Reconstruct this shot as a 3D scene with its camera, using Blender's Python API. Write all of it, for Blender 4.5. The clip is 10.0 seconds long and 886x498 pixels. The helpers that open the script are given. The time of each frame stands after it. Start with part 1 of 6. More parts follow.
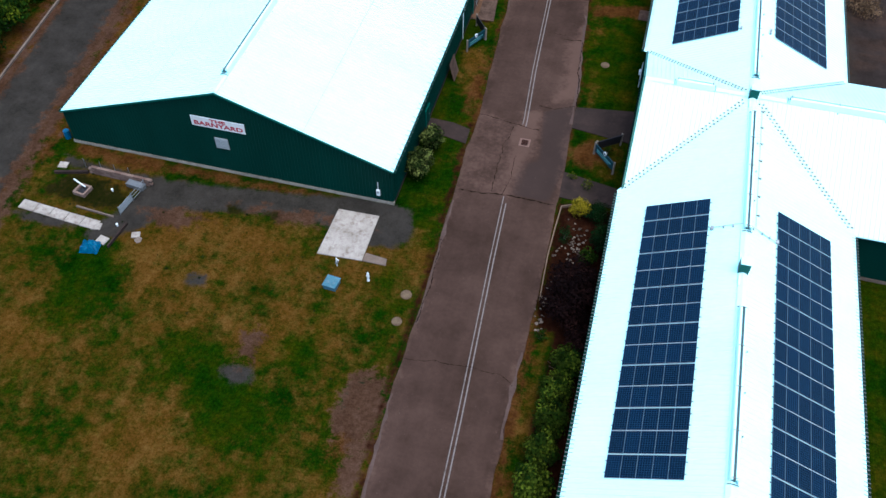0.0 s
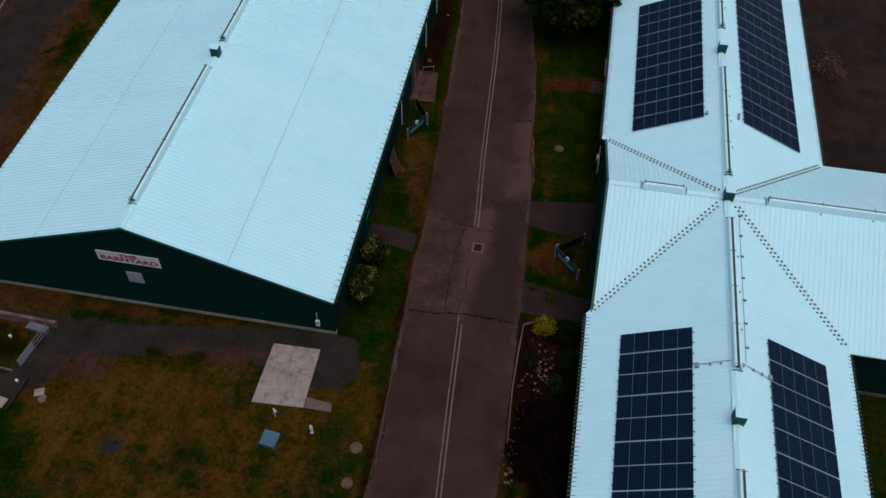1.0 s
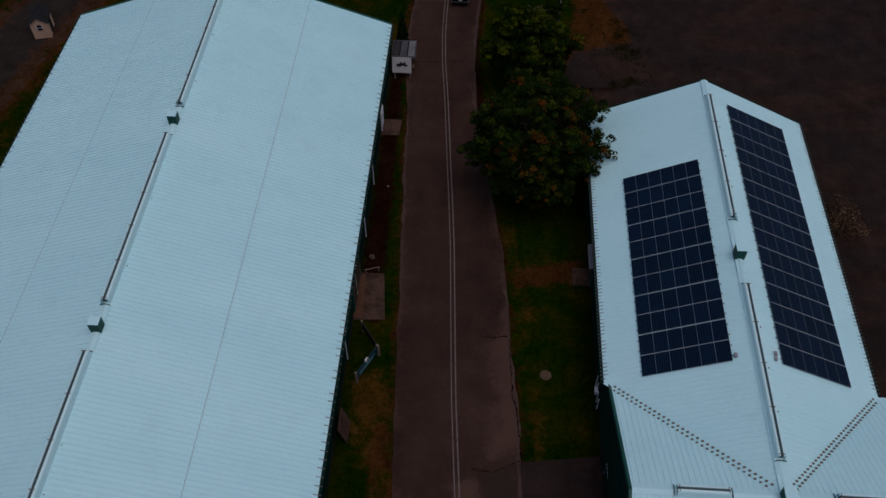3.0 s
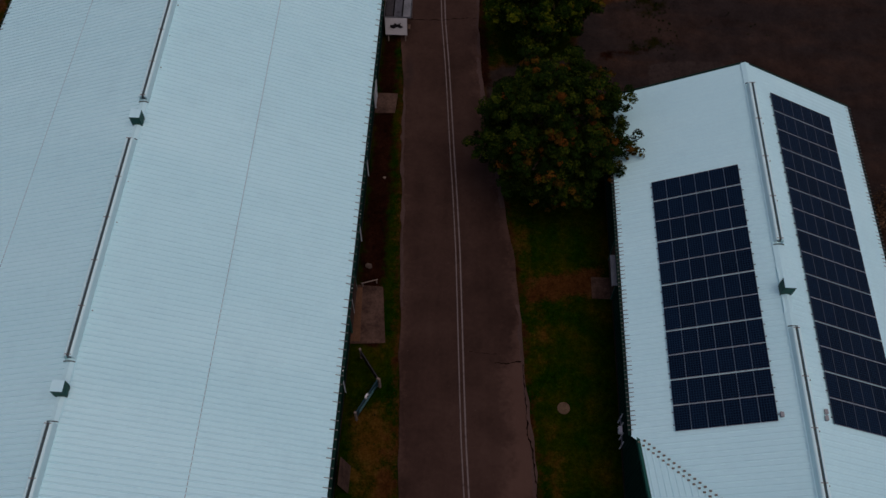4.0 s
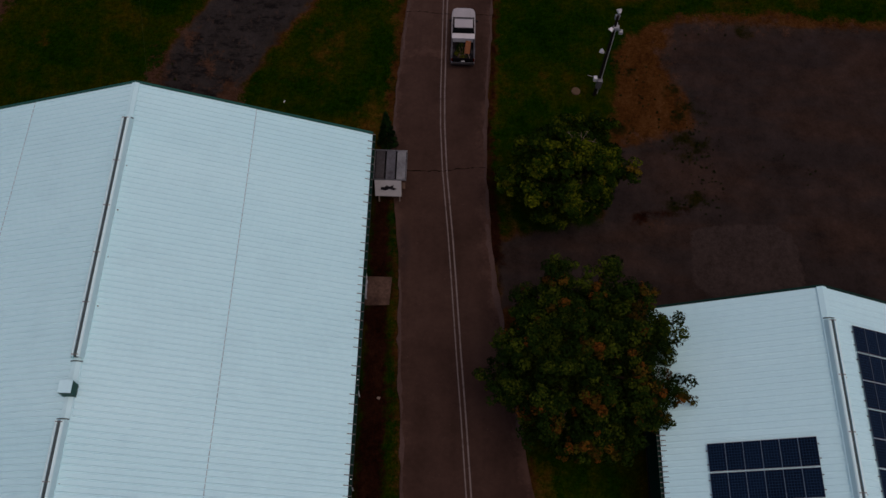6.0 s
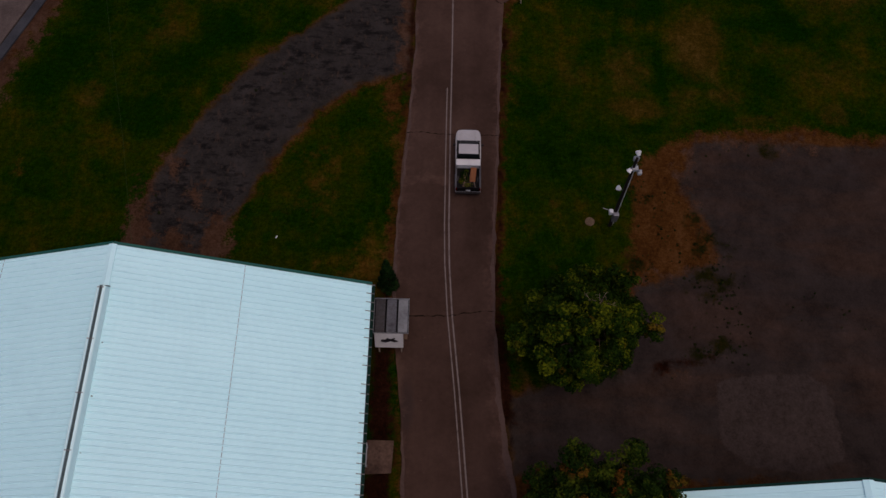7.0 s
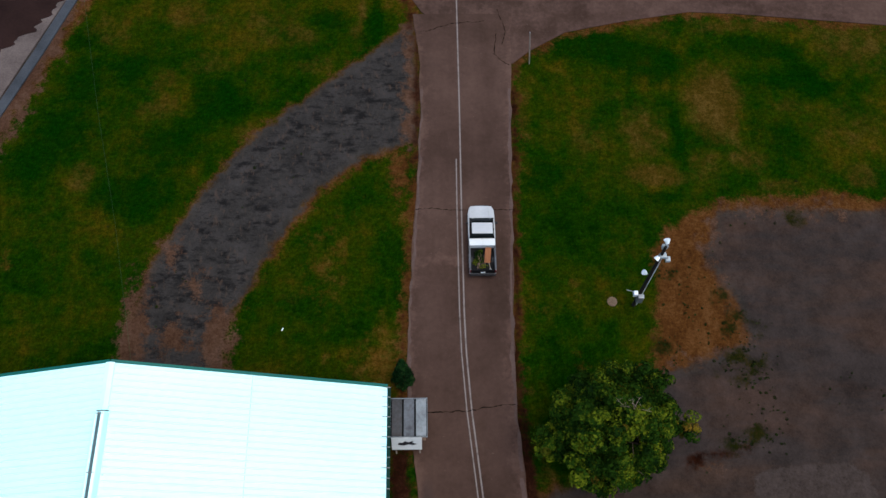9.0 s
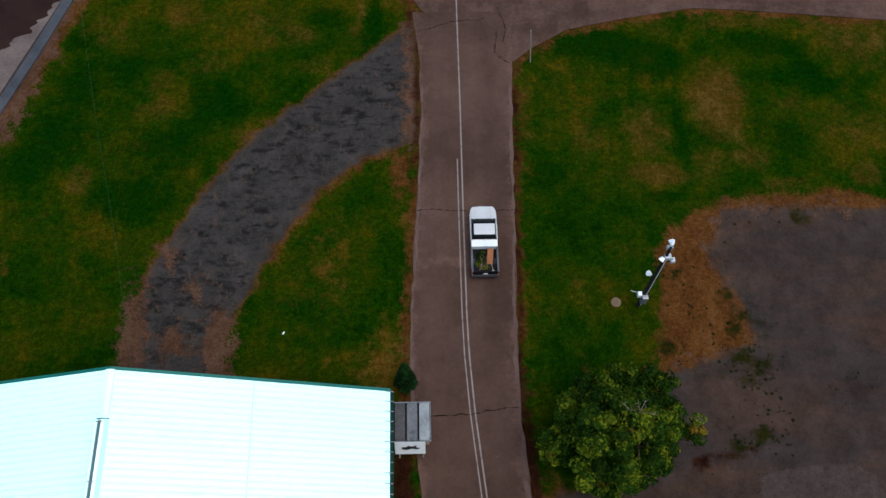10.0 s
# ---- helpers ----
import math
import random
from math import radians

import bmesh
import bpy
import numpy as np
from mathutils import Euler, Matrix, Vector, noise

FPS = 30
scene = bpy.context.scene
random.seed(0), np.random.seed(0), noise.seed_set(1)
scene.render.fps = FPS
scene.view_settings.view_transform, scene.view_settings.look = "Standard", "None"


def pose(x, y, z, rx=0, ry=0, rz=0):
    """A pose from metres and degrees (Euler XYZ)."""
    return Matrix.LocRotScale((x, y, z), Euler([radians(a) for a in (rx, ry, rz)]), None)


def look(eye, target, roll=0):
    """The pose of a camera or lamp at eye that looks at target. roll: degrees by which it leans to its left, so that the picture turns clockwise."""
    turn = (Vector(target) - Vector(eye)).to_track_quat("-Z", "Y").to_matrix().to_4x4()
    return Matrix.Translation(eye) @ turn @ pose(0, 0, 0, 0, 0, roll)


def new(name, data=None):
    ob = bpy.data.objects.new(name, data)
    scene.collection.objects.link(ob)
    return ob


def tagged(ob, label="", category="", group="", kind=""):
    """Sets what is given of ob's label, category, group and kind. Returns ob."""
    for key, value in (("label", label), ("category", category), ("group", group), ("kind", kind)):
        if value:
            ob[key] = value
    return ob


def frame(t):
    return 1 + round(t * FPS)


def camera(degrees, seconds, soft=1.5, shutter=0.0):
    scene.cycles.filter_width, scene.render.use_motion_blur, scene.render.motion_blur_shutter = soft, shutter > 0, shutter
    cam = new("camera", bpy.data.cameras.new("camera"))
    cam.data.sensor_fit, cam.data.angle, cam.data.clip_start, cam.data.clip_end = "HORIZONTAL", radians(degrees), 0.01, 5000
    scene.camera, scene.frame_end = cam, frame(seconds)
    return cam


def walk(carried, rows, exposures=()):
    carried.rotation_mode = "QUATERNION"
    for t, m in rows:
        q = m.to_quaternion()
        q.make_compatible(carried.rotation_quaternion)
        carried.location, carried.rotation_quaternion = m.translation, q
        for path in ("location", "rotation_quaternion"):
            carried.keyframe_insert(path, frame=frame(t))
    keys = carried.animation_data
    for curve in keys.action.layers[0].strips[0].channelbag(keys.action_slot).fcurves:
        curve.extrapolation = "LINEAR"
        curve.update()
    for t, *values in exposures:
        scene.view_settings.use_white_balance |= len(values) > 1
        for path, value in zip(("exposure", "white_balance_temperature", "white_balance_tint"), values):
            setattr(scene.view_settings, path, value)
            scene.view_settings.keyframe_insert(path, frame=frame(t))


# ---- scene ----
cam = camera(53.5, 10.0)
PATH = [
    (0, (1.413, -1.743, 56.319), (1.089, -0.499, 54.787), 0.3),
    (0.5, (-0.111, 4.487, 56.411), (-0.429, 5.734, 54.88), 0.5),
    (0.7, (-0.782, 6.975, 56.45), (-1.095, 8.222, 54.919), 0.66),
    (0.8, (-1.039, 8.264, 56.541), (-1.335, 9.515, 55.01), 0.93),
    (0.9, (-1.328, 9.517, 56.491), (-1.581, 10.779, 54.96), 1.13),
    (1, (-1.608, 10.772, 56.363), (-1.817, 12.046, 54.835), 1.0),
    (1.2, (-2.266, 13.31, 56.395), (-2.474, 14.584, 54.867), -0.64),
    (1.5, (-3.056, 17.186, 56.439), (-3.235, 18.463, 54.91), -0.4),
    (2, (-4.5, 23.83, 56.673), (-4.649, 25.102, 55.138), 0.4),
    (2.2, (-4.859, 26.689, 57.163), (-5.042, 27.946, 55.619), -2.65),
    (2.3, (-5.116, 27.981, 57.179), (-5.277, 29.241, 55.633), -2.76),
    (2.5, (-5.529, 30.357, 57.059), (-5.68, 31.622, 55.517), -3.2),
    (2.6, (-5.745, 31.661, 57.147), (-5.882, 32.925, 55.603), -2.9),
    (2.7, (-5.896, 33.072, 57.129), (-5.997, 34.336, 55.583), -1.02),
    (2.8, (-6.079, 34.334, 57.089), (-6.165, 35.599, 55.542), -0.28),
    (3, (-6.672, 36.901, 57.147), (-6.742, 38.165, 55.599), 0.3),
    (3.2, (-7.013, 39.613, 57.186), (-7.079, 40.851, 55.623), 0.36),
    (4.3, (-9.13, 53.536, 57.22), (-9.145, 54.499, 55.467), 1.6),
    (4.5, (-9.122, 55.925, 57.222), (-9.141, 56.871, 55.459), 1.4),
    (5, (-9.845, 62.333, 57.234), (-9.851, 63.266, 55.465), 1.8),
    (5.2, (-9.975, 64.891, 57.205), (-9.981, 65.76, 55.405), 1.54),
    (5.3, (-10.057, 66.307, 57.246), (-10.062, 67.161, 55.438), 1.51),
    (5.5, (-10.571, 68.414, 56.978), (-10.562, 69.277, 55.174), 2.5),
    (6, (-11.101, 74.537, 56.908), (-11.084, 75.394, 55.101), 2.8),
    (6.2, (-11.025, 76.873, 56.884), (-11.016, 77.731, 55.077), 2.3),
    (7.5, (-12.416, 89.686, 56.761), (-12.386, 90.564, 54.964), 2.5),
    (8, (-12.929, 91.964, 56.643), (-12.888, 92.842, 54.846), 2.5),
    (8.5, (-13.23, 92.538, 56.446), (-13.187, 93.413, 54.648), 2.3),
    (9, (-13.401, 92.673, 56.421), (-13.361, 93.538, 54.618), 2.0),
    (9.5, (-13.585, 92.589, 56.215), (-13.542, 93.446, 54.409), 2.0),
    (10, (-13.61, 93.388, 56.111), (-13.567, 94.241, 54.302), 1.8),
]
EXPOSURES = [(0.0, 1.48, 5700, 6), (0.3, 0.83, 6150, 14), (0.5, 0.16, 6600, 22), (1.0, -0.20, 6600, 22), (1.5, -0.54, 6550, 22), (2.0, -0.78, 6500, 24), (2.5, -0.92, 6550, 27), (3.2, -0.96, 6800, 29), (4.5, -0.82, 7400, 36), (6.2, -0.70, 7500, 36), (7.5, -0.07, 7250, 31), (8.0, 0.42, 6950, 22), (8.5, 0.93, 6450, 13), (9.0, 1.13, 6250, 9), (10.0, 1.20, 6250, 9)]
walk(cam, [(t, look(eye, target, roll)) for t, eye, target, roll in PATH], EXPOSURES)

# ---- light: an overcast noon sky ----
world = bpy.data.worlds.new("overcast_sky")
scene.world = world
world.use_nodes = True
wn = world.node_tree.nodes
sky = wn.new("ShaderNodeTexSky")
sky.sky_type, sky.sun_disc = "NISHITA", False
sky.sun_elevation, sky.sun_rotation = radians(75), radians(130)
sky.air_density, sky.dust_density = 1.0, 3.0
wn["Background"].inputs["Strength"].default_value = 0.11
world.node_tree.links.new(sky.outputs["Color"], wn["Background"].inputs["Color"])
sun = new("sun", bpy.data.lights.new("sun", "SUN"))
sun.data.energy, sun.data.angle, sun.data.color = 1.2, radians(45), (1.0, 0.96, 0.90)
sun.matrix_world = look((16, 6, 80), (0, 20, 0))


# ---- materials ----
def nodes_of(name):
    m = bpy.data.materials.new(name)
    m.use_nodes = True
    return m, m.node_tree.nodes, m.node_tree.links, m.node_tree.nodes["Principled BSDF"]


def coords(n, l, where="world"):
    if where == "world":
        return n.new("ShaderNodeNewGeometry").outputs["Position"]
    return n.new("ShaderNodeTexCoord").outputs["Object"]


def noise_of(n, l, vec, scale, detail=4.0, rough=0.6, stretch=None, turn=0.0):
    tex = n.new("ShaderNodeTexNoise")
    tex.inputs["Scale"].default_value, tex.inputs["Detail"].default_value = scale, detail
    tex.inputs["Roughness"].default_value = rough
    if stretch:
        mp = n.new("ShaderNodeMapping")
        mp.inputs["Scale"].default_value = stretch
        mp.inputs["Rotation"].default_value = (0, 0, radians(turn))
        l.new(vec, mp.inputs["Vector"])
        vec = mp.outputs["Vector"]
    l.new(vec, tex.inputs["Vector"])
    return tex.outputs["Fac"]


def ramp_of(n, l, fac, stops):
    r = n.new("ShaderNodeValToRGB")
    while len(r.color_ramp.elements) < len(stops):
        r.color_ramp.elements.new(0.5)
    for e, (p, c) in zip(r.color_ramp.elements, stops):
        e.position, e.color = p, (*c, 1) if len(c) == 3 else c
    l.new(fac, r.inputs["Fac"])
    return r.outputs["Color"]


def mix_of(n, l, fac, a, b, kind="MIX"):
    m = n.new("ShaderNodeMix")
    m.data_type, m.blend_type = "RGBA", kind
    for socket, value in ((m.inputs[0], fac), (m.inputs[6], a), (m.inputs[7], b)):
        if hasattr(value, "is_linked"):
            l.new(value, socket)
        else:
            socket.default_value = value if isinstance(value, float) else (*value, 1)
    return m.outputs[2]


def math_of(n, l, op, a, b=0.0, c=0.0, clamp=False):
    m = n.new("ShaderNodeMath")
    m.operation, m.use_clamp = op, clamp
    for socket, value in zip(m.inputs, (a, b, c)):
        if hasattr(value, "is_linked"):
            l.new(value, socket)
        else:
            socket.default_value = value
    return m.outputs[0]


def bump_of(n, l, bsdf, height, strength, distance):
    b = n.new("ShaderNodeBump")
    b.inputs["Strength"].default_value, b.inputs["Distance"].default_value = strength, distance
    l.new(height, b.inputs["Height"])
    l.new(b.outputs["Normal"], bsdf.inputs["Normal"])


def surface(name, dark, light, rough=0.7, fine=8.0, coarse=0.4, metal=0.0, bump=0.2, depth=0.02, stain=None, amount=0.5, where="world", stretch=None, spec=0.18, shift=0.0):
    """A surface with fine grain, broad patches and, if wanted, stains of a third colour."""
    m, n, l, b = nodes_of(name)
    vec = coords(n, l, where)
    broad, grain = noise_of(n, l, vec, coarse, 3, 0.5, stretch), noise_of(n, l, vec, fine, 5, 0.7)
    both = math_of(n, l, "MULTIPLY_ADD", broad, 0.55, math_of(n, l, "MULTIPLY", grain, 0.45))
    if shift:
        both = math_of(n, l, "ADD", both, math_of(n, l, "MULTIPLY_ADD", n.new("ShaderNodeObjectInfo").outputs["Random"], shift, -shift / 2))
    col = ramp_of(n, l, both, [(0.32, dark), (0.68, light)])
    if stain:
        mask = ramp_of(n, l, noise_of(n, l, vec, coarse * 2.7, 6, 0.7), [(0.5, (0, 0, 0)), (0.7, (amount,) * 3)])
        col = mix_of(n, l, mask, col, stain)
    l.new(col, b.inputs["Base Color"])
    b.inputs["Roughness"].default_value, b.inputs["Metallic"].default_value = rough, metal
    b.inputs["Specular IOR Level"].default_value = spec
    if bump:
        bump_of(n, l, b, grain, bump, depth)
    return m


roof_white = surface("white_roof_paint", (0.455, 0.85, 0.90), (0.52, 0.91, 0.95), 0.42, 3.0, 0.15, bump=0.05, stain=(0.40, 0.73, 0.78), amount=0.25, stretch=(0.35, 1.6, 1))
footing_mat = surface("pale_footing_concrete", (0.16, 0.145, 0.115), (0.306, 0.280, 0.235), 0.9, 9.0, 0.6, bump=0.2, stain=(0.10, 0.08, 0.06), amount=0.6)
cover_mat = surface("tan_cover_concrete", (0.050, 0.034, 0.021), (0.140, 0.100, 0.066), 0.9, 9.0, 1.5, bump=0.3, spec=0.05)
seam_mat = surface("grey_lap_seam", (0.20, 0.27, 0.29), (0.34, 0.44, 0.46), 0.6, 6.0, 0.8)
trim_white = surface("white_trim_paint", (0.62, 0.76, 0.78), (0.74, 0.84, 0.85), 0.4, 6.0, 0.5, bump=0.05)
vent_dark = surface("slot_shade_and_saddle_grey", (0.034, 0.066, 0.069), (0.070, 0.110, 0.114), 0.6, 4.0, 0.8)
green_wall = surface("dark_green_siding", (0.0012, 0.0200, 0.0150), (0.0024, 0.0300, 0.0230), 0.5, 5.0, 0.3, bump=0.08, stretch=(1, 1, 0.3), spec=0.06)
green_trim = surface("green_trim_paint", (0.0024, 0.0638, 0.0495), (0.0048, 0.09, 0.069), 0.4, 5.0, 0.5, bump=0.05)
concrete = surface("weathered_concrete", (0.0764, 0.0539, 0.0421), (0.1623, 0.1258, 0.1011), 0.9, 9.0, 0.5, bump=0.3, stain=(0.0864, 0.0648, 0.0504), amount=0.7)
concrete_tan = surface("brown_stained_concrete", (0.026, 0.0140, 0.0095), (0.105, 0.066, 0.048), 0.9, 5.0, 0.9, bump=0.3, stain=(0.020, 0.012, 0.009), amount=0.85)
concrete_dark = surface("worn_dark_concrete", (0.010, 0.0066, 0.0055), (0.0290, 0.0182, 0.0148), 0.9, 9.0, 0.5, bump=0.3, stain=(0.036, 0.0216, 0.018), amount=0.7)
slab_mat = surface("pale_concrete_slab", (0.185, 0.160, 0.135), (0.34, 0.310, 0.275), 0.9, 7.0, 0.7, bump=0.3, stain=(0.108, 0.072, 0.0576), amount=0.8)
block_mat = surface("pinkish_block", (0.0898, 0.0547, 0.0445), (0.1527, 0.1053, 0.0849), 0.9, 9.0, 0.8, bump=0.3, shift=0.4)
rock_mat = surface("pale_rock", (0.045, 0.033, 0.026), (0.15, 0.118, 0.095), 0.9, 7.0, 1.5, bump=0.4, shift=0.6)
steel = surface("galvanised_steel", (0.1346, 0.1469, 0.1591), (0.2448, 0.2632, 0.2754), 0.45, 9.0, 1.0, metal=0.6, bump=0.05)
lamp_white = surface("white_enamel", (0.561, 0.612, 0.629), (0.697, 0.731, 0.731), 0.35, 9.0, 1.0, bump=0.03)
pole_mat = surface("dark_weathered_wood_pole", (0.0070, 0.0052, 0.0045), (0.0180, 0.0140, 0.0115), 0.85, 9.0, 1.0, stretch=(2, 2, 0.2))
sign_face = surface("dark_teal_board", (0.0034, 0.0255, 0.0357), (0.0068, 0.0467, 0.0595), 0.5, 6.0, 0.8, bump=0.05)
sign_bar = surface("pale_lettering_paint", (0.08, 0.26, 0.27), (0.17, 0.42, 0.42), 0.5, 6.0, 0.8, bump=0.0)
post_mat = surface("pale_timber_post", (0.1498, 0.121, 0.0979), (0.2419, 0.2074, 0.1728), 0.8, 12.0, 1.0, bump=0.2)
timber = surface("weathered_timber", (0.0806, 0.0518, 0.0346), (0.1728, 0.121, 0.0864), 0.85, 14.0, 1.0, bump=0.2)
bark = surface("grey_brown_bark", (0.04, 0.028, 0.02), (0.11, 0.08, 0.06), 0.9, 14.0, 2.0, bump=0.5, stretch=(3, 3, 0.5))
blue_paint = surface("faded_blue_paint", (0.022, 0.085, 0.12), (0.065, 0.16, 0.205), 0.5, 8.0, 1.0, stain=(0.2016, 0.2016, 0.1872), amount=0.4)
tarp_mat = surface("blue_tarpaulin", (0.0016, 0.045, 0.110), (0.006, 0.110, 0.205), 0.4, 6.0, 1.2, bump=0.3, depth=0.05)
board_white = surface("white_sign_board", (0.504, 0.54, 0.54), (0.63, 0.666, 0.657), 0.5, 5.0, 0.6, bump=0.03, stain=(0.4, 0.42, 0.42), amount=0.4)
red_paint = surface("red_letter_paint", (0.26, 0.006, 0.020), (0.38, 0.015, 0.030), 0.5, 6.0, 0.8, bump=0.0)
black_paint = surface("black_logo_and_shade_paint", (0.010, 0.010, 0.012), (0.02, 0.02, 0.024), 0.5, 6.0, 0.8, bump=0.0)
grey_panel = surface("grey_louvre_panel", (0.20, 0.23, 0.24), (0.30, 0.33, 0.34), 0.6, 6.0, 0.8, bump=0.05)
booth_roof = surface("weathered_grey_sheet", (0.0278, 0.0311, 0.0366), (0.103, 0.1162, 0.1291), 0.5, 5.0, 0.9, bump=0.1, stain=(0.0277, 0.0216, 0.0211), amount=0.6)
booth_dark = surface("dark_stained_sheet", (0.0130, 0.0125, 0.0130), (0.050, 0.052, 0.056), 0.6, 5.0, 0.9, bump=0.1, stain=(0.0277, 0.0180, 0.0160), amount=0.6)
booth_pale = surface("pale_grey_sheet", (0.090, 0.105, 0.112), (0.21, 0.235, 0.245), 0.5, 5.0, 0.9, bump=0.1, stain=(0.060, 0.055, 0.055), amount=0.5)
crack_mat = surface("crack_fill_and_pit_shade", (0.0034, 0.0023, 0.0018), (0.0092, 0.0060, 0.0045), 0.95, 9.0, 1.0, spec=0.0)
edge_mat = surface("broken_pale_asphalt_edge", (0.0382, 0.0238, 0.0195), (0.0808, 0.0527, 0.0442), 0.95, 6.0, 0.6, bump=0.4)
truck_white = surface("pale_car_paint", (0.29, 0.305, 0.310), (0.345, 0.360, 0.365), 0.25, 6.0, 0.8, bump=0.0, spec=0.5)
truck_glass = surface("dark_car_glass", (0.0022, 0.0042, 0.0046), (0.0040, 0.0070, 0.0076), 0.12, 6.0, 0.8, bump=0.0, spec=0.06)
box_white = surface("white_box_paint", (0.425, 0.459, 0.4675), (0.51, 0.544, 0.544), 0.35, 6.0, 0.8, bump=0.0)
rubber = surface("black_rubber", (0.010, 0.010, 0.011), (0.022, 0.022, 0.023), 0.8, 12.0, 1.0)
bed_liner = surface("bed_liner_and_gap_shadow", (0.0038, 0.0038, 0.0040), (0.0090, 0.0090, 0.0095), 0.8, 12.0, 1.0, spec=0.05)
strap_mat = surface("galvanised_strap", (0.115, 0.120, 0.115), (0.19, 0.195, 0.185), 0.55, 9.0, 1.0, metal=0.2, bump=0.0)
bumper_mat = surface("dull_chrome_and_rail_shade", (0.04, 0.044, 0.048), (0.08, 0.084, 0.088), 0.45, 8.0, 1.0, metal=0.3, bump=0.0)
plywood = surface("tan_board", (0.090, 0.030, 0.011), (0.185, 0.070, 0.026), 0.7, 8.0, 1.2, stretch=(4, 0.5, 1))
lamp_red = surface("red_tail_lens", (0.06, 0.003, 0.003), (0.10, 0.006, 0.005), 0.2, 8.0, 1.0, bump=0.0)
lens_clear = surface("clear_lamp_lens", (0.5, 0.54, 0.56), (0.62, 0.66, 0.68), 0.15, 8.0, 1.0, bump=0.0)
vent_white = surface("fresh_white_vent_metal", (0.54, 0.89, 0.91), (0.61, 0.94, 0.95), 0.45, 3.0, 0.4, bump=0.0)
clip_mat = surface("dull_metal_clip", (0.115, 0.11, 0.085), (0.18, 0.175, 0.145), 0.6, 8.0, 1.0, bump=0.0)


def leaf_material(name, deep, mid, bright, turn=(0.30, 0.10, 0.012)):
    m, n, l, b = nodes_of(name)
    geo, tone = n.new("ShaderNodeNewGeometry"), n.new("ShaderNodeAttribute")
    tone.attribute_name = "tone"
    both = math_of(n, l, "MULTIPLY_ADD", geo.outputs["Random Per Island"], 0.42, math_of(n, l, "MULTIPLY", tone.outputs["Fac"], 0.58))
    col = ramp_of(n, l, both, [(0.08, deep), (0.55, mid), (0.95, bright)])
    att = n.new("ShaderNodeAttribute")
    att.attribute_name = "turning"
    col = mix_of(n, l, att.outputs["Fac"], col, turn)
    col = mix_of(n, l, 1.0, col, (0.80, 0.80, 0.80), "MULTIPLY")
    l.new(col, b.inputs["Base Color"])
    b.inputs["Roughness"].default_value = 0.75
    b.inputs["Specular IOR Level"].default_value = 0.03
    trans = n.new("ShaderNodeBsdfTranslucent")
    l.new(col, trans.inputs["Color"])
    add = n.new("ShaderNodeMixShader")
    add.inputs[0].default_value = 0.12
    l.new(b.outputs[0], add.inputs[1])
    l.new(trans.outputs[0], add.inputs[2])
    l.new(add.outputs[0], n["Material Output"].inputs["Surface"])
    return m


leaf_maple = leaf_material("maple_leaves", (0.0022, 0.0100, 0.0012), (0.0115, 0.0330, 0.0032), (0.0620, 0.0900, 0.0075), (0.165, 0.055, 0.010))
leaf_ash = leaf_material("yellow_green_leaves", (0.0022, 0.0095, 0.0008), (0.0130, 0.0380, 0.0022), (0.1150, 0.1400, 0.0066), (0.150, 0.085, 0.009))
leaf_shrub = leaf_material("shrub_leaves", (0.0022, 0.0100, 0.0008), (0.0085, 0.0270, 0.0018), (0.0480, 0.0820, 0.0060), (0.1265, 0.1295, 0.0102))
leaf_speckled = leaf_material("speckled_shrub_leaves", (0.0012, 0.0060, 0.0010), (0.0060, 0.0190, 0.0022), (0.1700, 0.2000, 0.0500), (0.20, 0.20, 0.06))
leaf_hedge = leaf_material("broad_hedge_leaves", (0.0012, 0.0060, 0.0006), (0.0065, 0.0230, 0.0015), (0.0900, 0.1250, 0.0100), (0.14, 0.15, 0.012))
leaf_weed = leaf_material("olive_weed_leaves", (0.004, 0.010, 0.002), (0.010, 0.020, 0.004), (0.022, 0.032, 0.006), (0.024, 0.024, 0.004))
leaf_purple = leaf_material("dark_purple_leaves", (0.0030, 0.0014, 0.0016), (0.0070, 0.0028, 0.0030), (0.0170, 0.0068, 0.0058))
leaf_yellow = leaf_material("golden_leaves", (0.102, 0.0898, 0.0054), (0.2125, 0.1714, 0.0082), (0.306, 0.2448, 0.0204))
leaf_cedar = leaf_material("cedar_leaves", (0.0016, 0.0085, 0.0022), (0.0045, 0.0200, 0.0042), (0.0110, 0.0380, 0.0075))
leaf_straw = leaf_material("dry_straw", (0.068, 0.0408, 0.0204), (0.1224, 0.0748, 0.0408), (0.204, 0.136, 0.0816))


